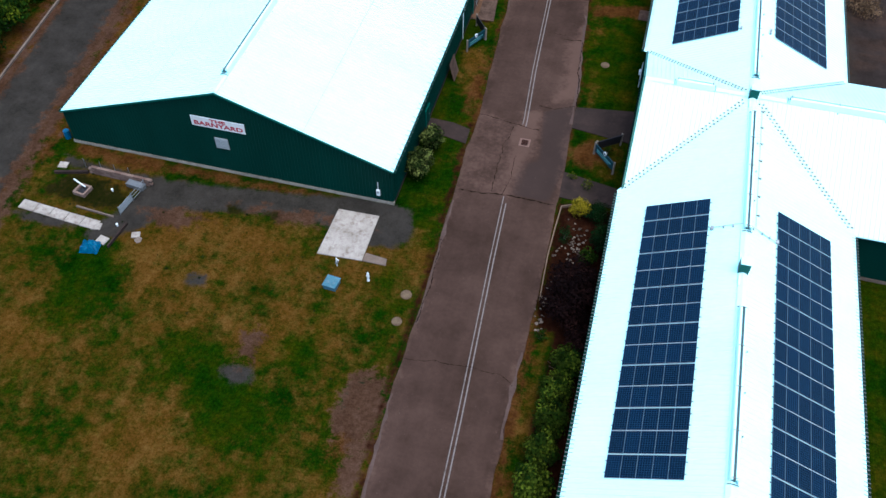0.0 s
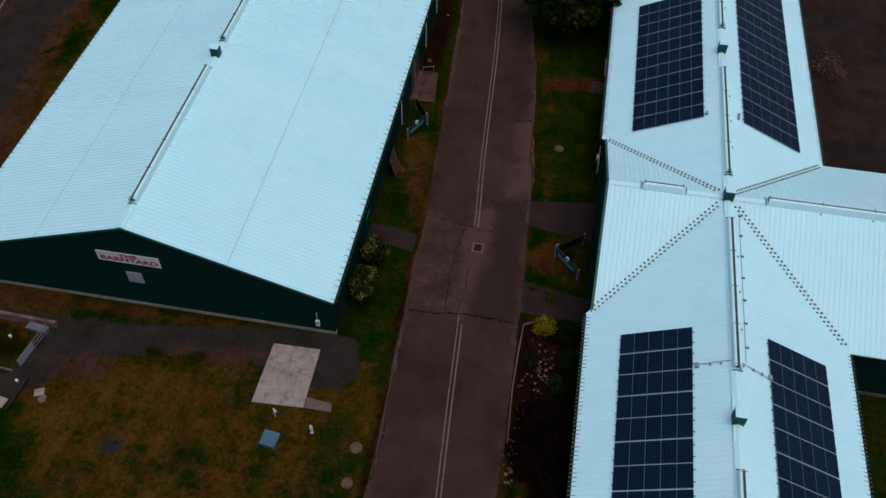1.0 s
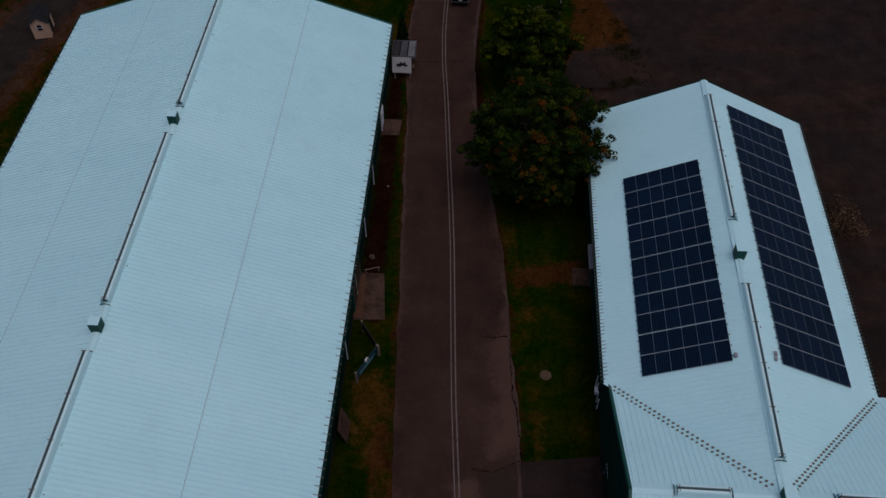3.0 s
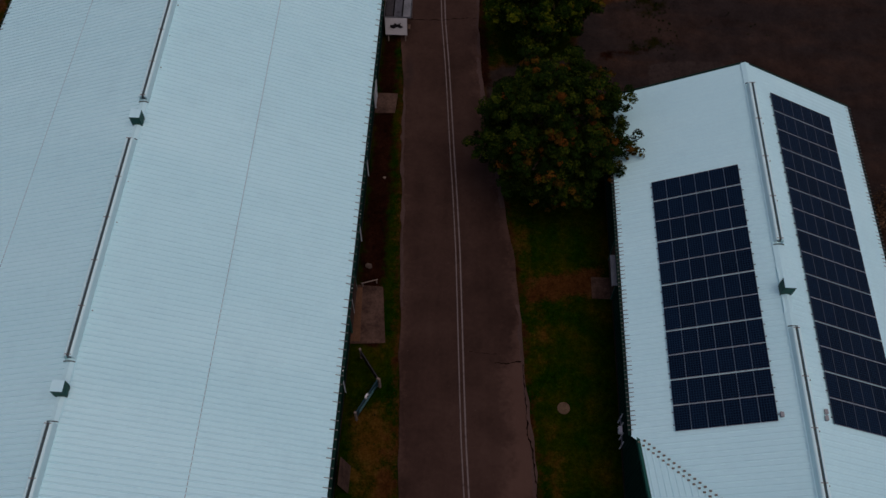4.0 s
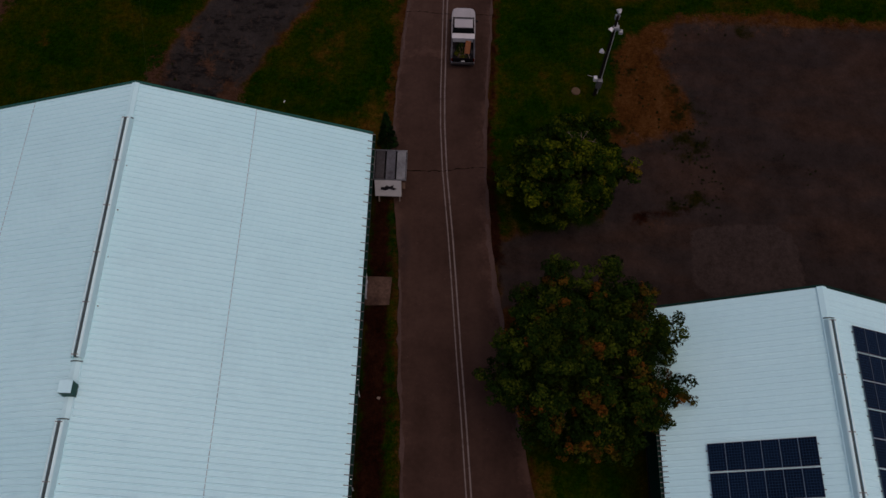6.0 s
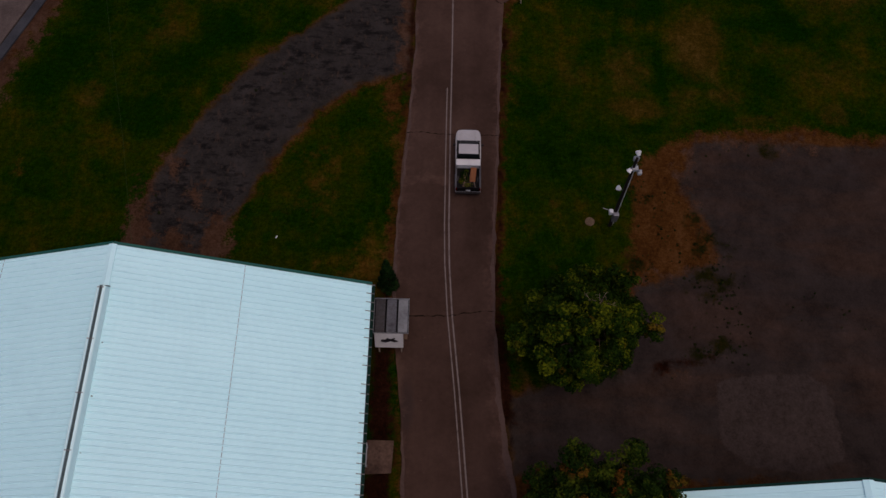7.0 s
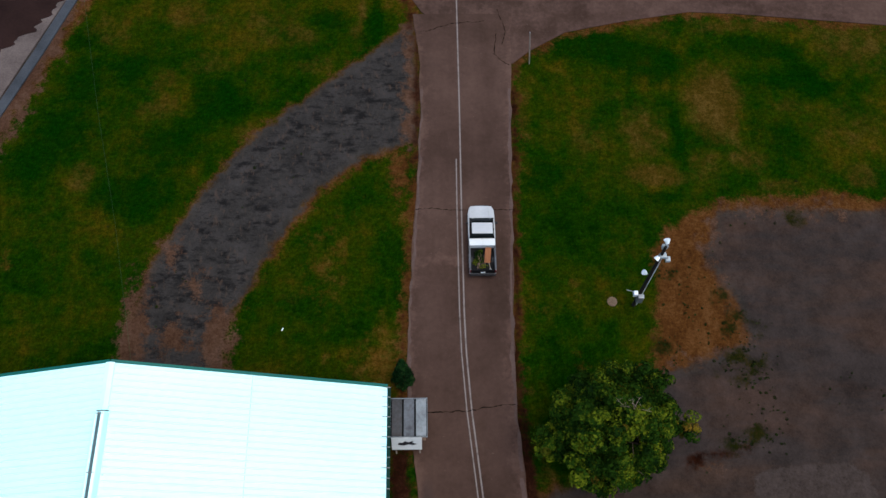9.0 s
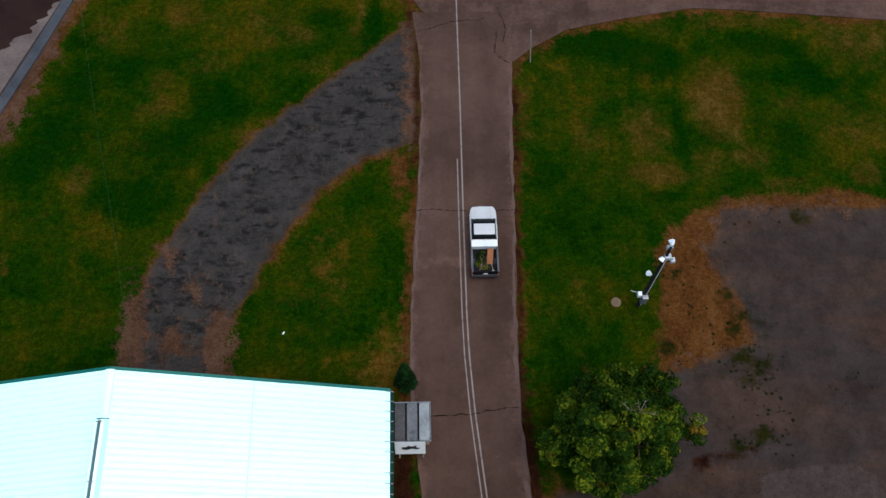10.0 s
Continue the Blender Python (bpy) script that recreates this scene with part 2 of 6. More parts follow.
def ground_material():
    m, n, l, b = nodes_of("lawn_and_gravel")
    vec = coords(n, l)
    fine, mid, broad = noise_of(n, l, vec, 7.0, 6, 0.75), noise_of(n, l, vec, 0.9, 5, 0.65), noise_of(n, l, vec, 0.16, 4, 0.6)
    mow, tuft = noise_of(n, l, vec, 0.45, 4, 0.65, (1.3, 0.7, 1)), noise_of(n, l, vec, 2.6, 5, 0.7)

    def mask(name, low, high, ragged, wide=0.0, fray=0.6):
        a = n.new("ShaderNodeAttribute")
        a.attribute_name = name
        v = math_of(n, l, "MULTIPLY_ADD", math_of(n, l, "SUBTRACT", mid, 0.5), ragged, a.outputs["Fac"])
        v = math_of(n, l, "MULTIPLY_ADD", math_of(n, l, "SUBTRACT", fine, 0.5), ragged * fray, v)
        v = math_of(n, l, "MULTIPLY_ADD", math_of(n, l, "SUBTRACT", broad, 0.5), wide, v)
        r = n.new("ShaderNodeMapRange")
        r.interpolation_type = "SMOOTHSTEP"
        r.inputs["From Min"].default_value, r.inputs["From Max"].default_value = low, high
        l.new(v, r.inputs["Value"])
        return r.outputs["Result"]

    both = math_of(n, l, "MULTIPLY_ADD", mow, 0.34, math_of(n, l, "MULTIPLY_ADD", tuft, 0.33, math_of(n, l, "MULTIPLY", fine, 0.33)))
    clump, streak = noise_of(n, l, vec, 0.30, 6, 0.68), noise_of(n, l, vec, 0.7, 5, 0.65, (1.5, 0.35, 1), 52)
    lush = math_of(n, l, "MULTIPLY_ADD", clump, 0.42, math_of(n, l, "MULTIPLY_ADD", streak, 0.12, math_of(n, l, "MULTIPLY_ADD", broad, 0.31, math_of(n, l, "MULTIPLY", both, 0.15))))
    grass = ramp_of(n, l, lush, [(0.40, (0.0019, 0.0126, 0.0003)), (0.465, (0.0052, 0.0204, 0.0004)), (0.535, (0.0155, 0.0245, 0.0006)), (0.62, (0.0440, 0.0315, 0.0018))])
    blade = ramp_of(n, l, math_of(n, l, "MULTIPLY_ADD", fine, 0.5, math_of(n, l, "MULTIPLY", tuft, 0.5)), [(0.36, (0.5,) * 3), (0.5, (1.0,) * 3), (0.60, (1.5,) * 3), (0.70, (2.4,) * 3)])
    grass = mix_of(n, l, 1.0, grass, blade, "MULTIPLY")
    straw = ramp_of(n, l, both, [(0.39, (0.0210, 0.0205, 0.0016)), (0.48, (0.0700, 0.0322, 0.0050)), (0.61, (0.1300, 0.0670, 0.0170))])
    faded = ramp_of(n, l, both, [(0.39, (0.0120, 0.0160, 0.0010)), (0.5, (0.0480, 0.0272, 0.0040)), (0.61, (0.1000, 0.0560, 0.0140))])
    soil = ramp_of(n, l, both, [(0.38, (0.0230, 0.0088, 0.0028)), (0.51, (0.0660, 0.0262, 0.0072)), (0.64, (0.1150, 0.0540, 0.0200))])
    stone = n.new("ShaderNodeTexVoronoi")
    stone.inputs["Scale"].default_value = 9.0
    l.new(vec, stone.inputs["Vector"])
    scuff = noise_of(n, l, vec, 0.5, 6, 0.6)
    grit = math_of(n, l, "MULTIPLY_ADD", stone.outputs["Color"], 0.06, math_of(n, l, "MULTIPLY_ADD", both, 0.54, math_of(n, l, "MULTIPLY", scuff, 0.4)))
    gravel = ramp_of(n, l, grit, [(0.38, (0.0185, 0.0166, 0.0144)), (0.48, (0.0312, 0.0278, 0.0238)), (0.58, (0.0430, 0.0382, 0.0326)), (0.68, (0.0620, 0.0540, 0.0450))])
    raked, flecks = noise_of(n, l, vec, 0.95, 8, 0.74, (0.75, 1.35, 1), 38), noise_of(n, l, vec, 1.7, 6, 0.7, (1.6, 0.6, 1), 20)
    scored, drift = noise_of(n, l, vec, 1.3, 6, 0.7, (0.35, 2.6, 1), -32), noise_of(n, l, vec, 0.16, 6, 0.68, (0.5, 1.6, 1), 8)
    tan = ramp_of(n, l, both, [(0.38, (0.0290, 0.0145, 0.0084)), (0.5, (0.0600, 0.0310, 0.0190)), (0.63, (0.0950, 0.0560, 0.0370))])
    col = mix_of(n, l, mask("dry", 0.05, 1.05, 1.9, 2.6, 0.35), grass, straw)
    col = mix_of(n, l, math_of(n, l, "MULTIPLY", mask("parched", 0.0, 1.0, 1.5, 0.6), 0.85), col, faded)
    col = mix_of(n, l, math_of(n, l, "MULTIPLY", mask("parched", 0.02, -0.55, 1.1, 0.3), 0.85), col, mix_of(n, l, 1.0, blade, (0.0013, 0.0150, 0.0004), "MULTIPLY"))
    col = mix_of(n, l, mask("soil", -0.30, 0.55, 2.4, 1.2), col, soil)
    dark_ground = ramp_of(n, l, both, [(0.40, (0.0060, 0.0022, 0.0014)), (0.52, (0.0190, 0.0066, 0.0036)), (0.64, (0.040, 0.0160, 0.0090))])
    worn = ramp_of(n, l, both, [(0.40, (0.028, 0.0212, 0.0188)), (0.6, (0.062, 0.0475, 0.0415))])
    col = mix_of(n, l, mask("gravel", -0.20, 0.40, 1.8, 1.0), col, gravel)
    lot = mask("millings", -0.6, 1.2, 2.0, 1.0)
    rusty = ramp_of(n, l, drift, [(0.44, (0, 0, 0)), (0.62, (0.75,) * 3)])
    col = mix_of(n, l, lot, col, mix_of(n, l, rusty, mix_of(n, l, 1.0, gravel, (0.92, 0.81, 0.86), "MULTIPLY"), mix_of(n, l, 1.0, gravel, (1.45, 0.98, 0.84), "MULTIPLY")))
    laid = mask("scuffed", 0.0, 1.0, 1.0)
    col = mix_of(n, l, math_of(n, l, "MULTIPLY", laid, 0.8), col, mix_of(n, l, 1.0, gravel, (0.95, 0.98, 1.10), "MULTIPLY"))
    marks = ramp_of(n, l, math_of(n, l, "MULTIPLY_ADD", raked, 0.62, math_of(n, l, "MULTIPLY_ADD", scored, 0.2, math_of(n, l, "MULTIPLY", drift, 0.18))), [(0.495, (0, 0, 0)), (0.575, (0.85,) * 3)])
    col = mix_of(n, l, math_of(n, l, "MULTIPLY", marks, laid), col, (0.0080, 0.0078, 0.0082))
    chips = ramp_of(n, l, flecks, [(0.56, (0, 0, 0)), (0.63, (0.65,) * 3)])
    col = mix_of(n, l, math_of(n, l, "MULTIPLY", chips, laid), col, (0.060, 0.042, 0.032))
    col = mix_of(n, l, mask("tan", 0.1, 0.8, 3.8, 1.6), col, tan)
    col = mix_of(n, l, mask("dark_ground", -0.2, 0.4, 1.6, 0.5), col, dark_ground)
    col = mix_of(n, l, mask("worn", -0.05, 0.18, 0.8, 0.8), col, worn)
    moss = ramp_of(n, l, both, [(0.38, (0.0040, 0.0068, 0.0012)), (0.52, (0.0120, 0.0125, 0.0024)), (0.64, (0.0330, 0.0200, 0.0080))])
    col = mix_of(n, l, mask("moss", -0.05, 0.6, 2.6, 0.8), col, moss)
    col = mix_of(n, l, 1.0, col, (0.72, 0.72, 0.72), "MULTIPLY")
    l.new(col, b.inputs["Base Color"])
    b.inputs["Roughness"].default_value = 0.95
    b.inputs["Specular IOR Level"].default_value = 0.0
    bump_of(n, l, b, fine, 0.6, 0.08)
    return m


def asphalt_material(name="brown_grey_asphalt", tone=0.80):
    m, n, l, b = nodes_of(name)
    vec = coords(n, l)
    fine, grain = noise_of(n, l, vec, 22.0, 5, 0.75), noise_of(n, l, vec, 3.0, 5, 0.65)
    long, broad, blotch = noise_of(n, l, vec, 0.5, 4, 0.6, (1.3, 0.12, 1)), noise_of(n, l, vec, 0.10, 5, 0.6), noise_of(n, l, vec, 0.55, 5, 0.6)
    v = math_of(n, l, "MULTIPLY_ADD", long, 0.14, math_of(n, l, "MULTIPLY_ADD", broad, 0.38, math_of(n, l, "MULTIPLY_ADD", fine, 0.16, math_of(n, l, "MULTIPLY_ADD", grain, 0.12, math_of(n, l, "MULTIPLY", blotch, 0.20)))))
    col = ramp_of(n, l, v, [(0.40, (0.031 * tone, 0.0180 * tone, 0.0134 * tone)), (0.5, (0.050 * tone, 0.0294 * tone, 0.0222 * tone)), (0.61, (0.076 * tone, 0.0464 * tone, 0.0352 * tone))])
    ragged_ = math_of(n, l, "MULTIPLY_ADD", math_of(n, l, "SUBTRACT", blotch, 0.5), 2.2, math_of(n, l, "MULTIPLY", math_of(n, l, "SUBTRACT", grain, 0.5), 1.4))
    for attribute, low, high, most, colour in (("patched", -0.1, 0.35, 0.75, (0.030, 0.0205, 0.0180)), ("worn", -0.3, 0.9, 0.55, (0.092, 0.055, 0.0420))):
        att = n.new("ShaderNodeAttribute")
        att.attribute_name = attribute
        r = n.new("ShaderNodeMapRange")
        r.interpolation_type = "SMOOTHSTEP"
        r.inputs["From Min"].default_value, r.inputs["From Max"].default_value, r.inputs["To Max"].default_value = low, high, most
        l.new(math_of(n, l, "MULTIPLY_ADD", ragged_, 0.2 if attribute == "patched" else 1.0, att.outputs["Fac"]), r.inputs["Value"])
        col = mix_of(n, l, r.outputs["Result"], col, colour)
    chip = ramp_of(n, l, noise_of(n, l, vec, 5.5, 3, 0.5), [(0.70, (0, 0, 0)), (0.74, (0.45,) * 3)])
    col = mix_of(n, l, chip, col, (0.085, 0.062, 0.054))
    l.new(col, b.inputs["Base Color"])
    b.inputs["Roughness"].default_value = 0.9
    b.inputs["Specular IOR Level"].default_value = 0.05
    bump_of(n, l, b, fine, 0.25, 0.02)
    return m


def worn_paint_material():
    m, n, l, b = nodes_of("worn_white_road_paint")
    vec = coords(n, l)
    wear = ramp_of(n, l, noise_of(n, l, vec, 2.2, 6, 0.7), [(0.30, (0, 0, 0)), (0.50, (1, 1, 1))])
    l.new(mix_of(n, l, wear, (0.052, 0.038, 0.032), (0.125, 0.106, 0.098)), b.inputs["Base Color"])
    b.inputs["Roughness"].default_value = 0.85
    return m


def solar_material():
    m, n, l, b = nodes_of("solar_cells")
    vec = coords(n, l, "object")
    sep = n.new("ShaderNodeSeparateXYZ")
    l.new(vec, sep.inputs[0])
    lines = 0.0
    for axis, pitch, wide in (("X", 0.156, 0.055), ("Y", 0.158, 0.055)):
        f = math_of(n, l, "FRACT", math_of(n, l, "DIVIDE", sep.outputs[axis], pitch))
        d = math_of(n, l, "ABSOLUTE", math_of(n, l, "SUBTRACT", f, 0.5))
        line = math_of(n, l, "GREATER_THAN", d, 0.5 - wide)
        lines = math_of(n, l, "MAXIMUM", line, lines)
    rnd = n.new("ShaderNodeObjectInfo").outputs["Random"]
    cell = ramp_of(n, l, math_of(n, l, "MULTIPLY_ADD", noise_of(n, l, vec, 6.0, 3, 0.6), 0.5, math_of(n, l, "MULTIPLY", rnd, 0.5)), [(0.2, (0.0004, 0.0026, 0.0100)), (0.8, (0.0008, 0.0064, 0.0215))])
    l.new(mix_of(n, l, lines, cell, (0.016, 0.054, 0.100)), b.inputs["Base Color"])
    b.inputs["Roughness"].default_value = 0.3
    b.inputs["Specular IOR Level"].default_value = 0.05
    return m


ground_mat, asphalt = ground_material(), asphalt_material()
road_paint, solar_mat = worn_paint_material(), solar_material()
frame_bright = surface("bright_aluminium_frame", (0.30, 0.38, 0.42), (0.42, 0.50, 0.54), 0.5, 8.0, 1.0, bump=0.0)
frame_alu = surface("aluminium_frame", (0.085, 0.125, 0.155), (0.125, 0.175, 0.21), 0.5, 8.0, 1.0, metal=0.3, bump=0.0)


# ---- building blocks ----
def part(name, bm, material, parent=None, label="", smooth=False):
    """Links a bmesh as one mesh object, under a thing or part if one is given."""
    me = bpy.data.meshes.new(name)
    bm.normal_update()
    bm.to_mesh(me)
    bm.free()
    for mat in material if isinstance(material, (list, tuple)) else [material]:
        me.materials.append(mat)
    if smooth:
        me.shade_smooth()
    ob = new(name, me)
    if parent:
        ob.parent = parent
    if label:
        tagged(ob, label)
    return ob


def raw(name, verts, faces, material, parent=None, label=""):
    me = bpy.data.meshes.new(name)
    me.from_pydata(verts, [], faces)
    me.materials.append(material)
    ob = new(name, me)
    if parent:
        ob.parent = parent
    if label:
        tagged(ob, label)
    return ob


def thing(name, label, category, at=(0, 0, 0), turn=0.0, group="", kind=""):
    ob = new(name)
    ob.matrix_basis = pose(*at, 0, 0, turn)
    ob.empty_display_size = 0.3
    return tagged(ob, label, category, group, kind)


def box(bm, x0, x1, y0, y1, z0, z1, bevel=0.0):
    made = bmesh.ops.create_cube(bm, size=1, matrix=Matrix.LocRotScale(((x0 + x1) / 2, (y0 + y1) / 2, (z0 + z1) / 2), None, (x1 - x0, y1 - y0, z1 - z0)))
    if bevel:
        edges = list({e for v in made["verts"] for e in v.link_edges})
        bmesh.ops.bevel(bm, geom=edges, offset=bevel, segments=2, affect="EDGES", profile=0.7)
    return bm


def boxed(*dims, bevel=0.0):
    return box(bmesh.new(), *dims, bevel=bevel)


def bar(bm, a, b, ra, rb=None, n=8):
    """A round bar from a to b."""
    a, b = Vector(a), Vector(b)
    d = b - a
    m = Matrix.Translation((a + b) / 2) @ d.to_track_quat("Z", "Y").to_matrix().to_4x4()
    bmesh.ops.create_cone(bm, cap_ends=True, segments=n, radius1=ra, radius2=ra if rb is None else rb, depth=d.length, matrix=m)
    return bm


def beam(bm, a, b, w, h):
    """A square beam from a to b, w wide and h high."""
    a, b = Vector(a), Vector(b)
    d = b - a
    m = Matrix.Translation((a + b) / 2) @ d.to_track_quat("Y", "Z").to_matrix().to_4x4() @ Matrix.Diagonal((w, d.length, h, 1))
    bmesh.ops.create_cube(bm, size=1, matrix=m)
    return bm


def prism(bm, poly, low, high):
    """A solid from a plan polygon; low and high are heights or functions of x, y."""
    lo = [bm.verts.new((x, y, low(x, y) if callable(low) else low)) for x, y in poly]
    hi = [bm.verts.new((x, y, high(x, y) if callable(high) else high)) for x, y in poly]
    bm.faces.new(hi)
    bm.faces.new(lo[::-1])
    for i in range(len(poly)):
        j = (i + 1) % len(poly)
        bm.faces.new((lo[i], lo[j], hi[j], hi[i]))
    bmesh.ops.recalc_face_normals(bm, faces=bm.faces)
    return bm


def upright(bm, poly, y0, y1):
    """A solid from a polygon in x, z, between y0 and y1."""
    a = [bm.verts.new((x, y0, z)) for x, z in poly]
    b = [bm.verts.new((x, y1, z)) for x, z in poly]
    bm.faces.new(a)
    bm.faces.new(b[::-1])
    for i in range(len(poly)):
        j = (i + 1) % len(poly)
        bm.faces.new((a[j], a[i], b[i], b[j]))
    bmesh.ops.recalc_face_normals(bm, faces=bm.faces)
    return bm


def leaf_cloud(name, clumps, per, size, material, parent, seed, flat=0.1, label=""):
    """Leaves scattered over clumps (x, y, z, rx, ry, rz, turning): each leaf a small folded blade."""
    rng = np.random.default_rng(seed)
    c = np.array(clumps, float)
    area = (c[:, 3] * c[:, 4] + c[:, 4] * c[:, 5] + c[:, 3] * c[:, 5])
    count = np.maximum(6, (per * area).astype(int))
    idx = np.repeat(np.arange(len(c)), count)
    k = len(idx)
    d = rng.normal(size=(k, 3))
    d[:, 2] = np.where(rng.random(k) < 0.7, np.abs(d[:, 2]), d[:, 2])
    d /= np.linalg.norm(d, axis=1)[:, None]
    r = 1.0 - 0.40 * rng.random(k) ** 3 + 0.11 * rng.normal(size=k)
    p = c[idx, :3] + d * c[idx, 3:6] * r[:, None]
    nrm = d + flat * np.array([0, 0, 1.0]) + 0.28 * rng.normal(size=(k, 3))
    nrm /= np.linalg.norm(nrm, axis=1)[:, None]
    u = np.cross(nrm, rng.normal(size=(k, 3)))
    u /= np.linalg.norm(u, axis=1)[:, None]
    v = np.cross(nrm, u)
    s = size * (0.6 + 0.8 * rng.random(k))[:, None]
    verts = np.stack([p - u * s, p - v * s * 0.62 + nrm * s * 0.18, p + u * s, p + v * s * 0.62 + nrm * s * 0.18], 1).reshape(-1, 3)
    me = bpy.data.meshes.new(name)
    me.from_pydata(verts.tolist(), [], np.arange(4 * k).reshape(-1, 4).tolist())
    me.materials.append(material)
    att = me.attributes.new("turning", "FLOAT", "POINT")
    att.data.foreach_set("value", np.repeat(np.clip(c[idx, 6] * (0.6 + 0.6 * rng.random(k)), 0, 1), 4).astype(np.float32))
    tone = me.attributes.new("tone", "FLOAT", "POINT")
    tone.data.foreach_set("value", np.repeat(rng.random(len(c))[idx], 4).astype(np.float32))
    ob = new(name, me)
    ob.parent = parent
    if label:
        tagged(ob, label)
    return ob


# ---- ground: one sheet to the horizon ----
def along(pts, v):
    """A value read off a table of (v, value...) rows."""
    pts = np.array(pts, float)
    return [float(np.interp(v, pts[:, 0], pts[:, k])) for k in range(1, pts.shape[1])]


# y, left edge, right edge, centre line
ROAD = [(-60, -5.5, 2.8, 0.0), (15, -9.9, -1.5, -4.45), (21, -10.2, -1.7, -4.85), (29, -10.65, -2.0, -5.3), (38, -10.7, -1.9, -5.9), (44, -10.9, -1.95, -6.3), (51, -11.2, -2.15, -6.7),
        (55, -11.45, -2.3, -6.8), (61.5, -11.5, -2.6, -6.98), (69, -11.95, -2.85, -7.6), (73, -12.2, -3.4, -7.85), (79, -12.5, -3.8, -8.2), (84, -12.8, -4.35, -8.5), (89, -13.1, -5.1, -8.9),
        (93.5, -13.4, -5.9, -9.3), (99, -13.65, -6.7, -9.75), (102.5, -13.9, -7.15, -10.05), (108, -14.6, -7.5, -10.6), (112, -14.65, -7.5, -10.85), (115, -14.6, -7.4, -10.92), (123, -14.05, -7.05, -10.92), (131.5, -13.7, -6.75, -10.87), (136, -13.75, -6.5, -10.87),
        (139, -13.9, -6.4, -10.87), (143, -14.6, -6.0, -10.87), (160, -14.8, -5.6, -10.9)]
TRACK = [(-14.1, 140.8), (-15.7, 139), (-20.1, 135.1), (-24.3, 131.4), (-27.5, 127.9), (-30, 124), (-32.6, 119.1), (-33.6, 114.8), (-34.1, 108), (-27, 108), (-26.9, 111.1), (-26.7, 114.8), (-25.7, 116.4), (-24.4, 119.9), (-21.4, 124.5), (-18.1, 127.4), (-15.6, 128.1), (-13.9, 128.6), (-13.9, 134)]
APRON = [(-47, 46.0), (-40, 45.4), (-34, 45.8), (-26, 46.7), (-20, 47.8), (-14.6, 47.8), (-13.3, 45.4), (-13.6, 43.6), (-16.4, 42.6), (-21.7, 43.8), (-27.4, 43.6), (-33.2, 42.4), (-36.8, 39.0), (-39.5, 36.8), (-40.5, 37.6), (-39, 41), (-38, 44.5), (-46, 44.7)]
LOT = [(300, 122.8), (20, 122.8), (13.4, 122.7), (7.9, 122.9), (7.3, 120.6), (6.3, 119.2), (8.1, 115.4), (8.7, 112.7), (4.7, 111.2), (2.5, 110.6), (1, 104.3), (-6.8, 102.2), (-6.5, 97), (-3, 96.5), (3, 97), (23, 97), (23, 70), (300, 70)]
FRINGE = [(300, 123.8), (20.3, 123.7), (16.8, 124.4), (14, 123.9), (8.2, 123.7), (5.6, 122.4), (3.4, 120.8), (2.7, 119.2), (2.7, 116), (2.0, 112.4), (0.5, 103), (-7, 103), (-7, 95), (2, 94), (22, 95), (21, 68.6), (300, 68.6)]
PAD = [(7.2, 99.6), (7.2, 102.6), (7.4, 103.8), (9.6, 104.3), (13.6, 104.4), (14.8, 103.7), (15.1, 102.2), (15.4, 98.6), (13, 97.6), (9, 97.8)]
MULCH = [(-1.7, 38), (-1.9, 45), (-1.8, 52), (3, 52), (3, 18), (-0.1, 18), (-0.1, 38)]
LANE = [(-34, -60), (-40, -20), (-46, 10), (-50.5, 25), (-53.6, 45), (-56.3, 66), (-58.5, 80), (-58, 95), (-54.5, 112), (-49, 130), (-46.2, 140), (-44, 152), (-41, 190)]


def inside_distance(px, py, poly):
    """Signed distance to a polygon's edge, positive inside."""
    best, odd = np.full(px.shape, 1e9), np.zeros(px.shape, bool)
    for (ax, ay), (bx, by) in zip(poly, poly[1:] + poly[:1]):
        dx, dy = bx - ax, by - ay
        t = np.clip(((px - ax) * dx + (py - ay) * dy) / (dx * dx + dy * dy), 0, 1)
        best = np.minimum(best, np.hypot(px - ax - t * dx, py - ay - t * dy))
        cross = (ay > py) != (by > py)
        with np.errstate(divide="ignore", invalid="ignore"):
            odd ^= cross & (px < ax + (py - ay) * dx / (dy if dy else 1e-9))
    return np.where(odd, best, -best)


def line_distance(px, py, pts):
    best = np.full(px.shape, 1e9)
    for (ax, ay), (bx, by) in zip(pts, pts[1:]):
        dx, dy = bx - ax, by - ay
        t = np.clip(((px - ax) * dx + (py - ay) * dy) / (dx * dx + dy * dy), 0, 1)
        best = np.minimum(best, np.hypot(px - ax - t * dx, py - ay - t * dy))
    return best


def oval(px, py, x, y, rx, ry):
    return (1 - np.hypot((px - x) / rx, (py - y) / ry)) * min(rx, ry)


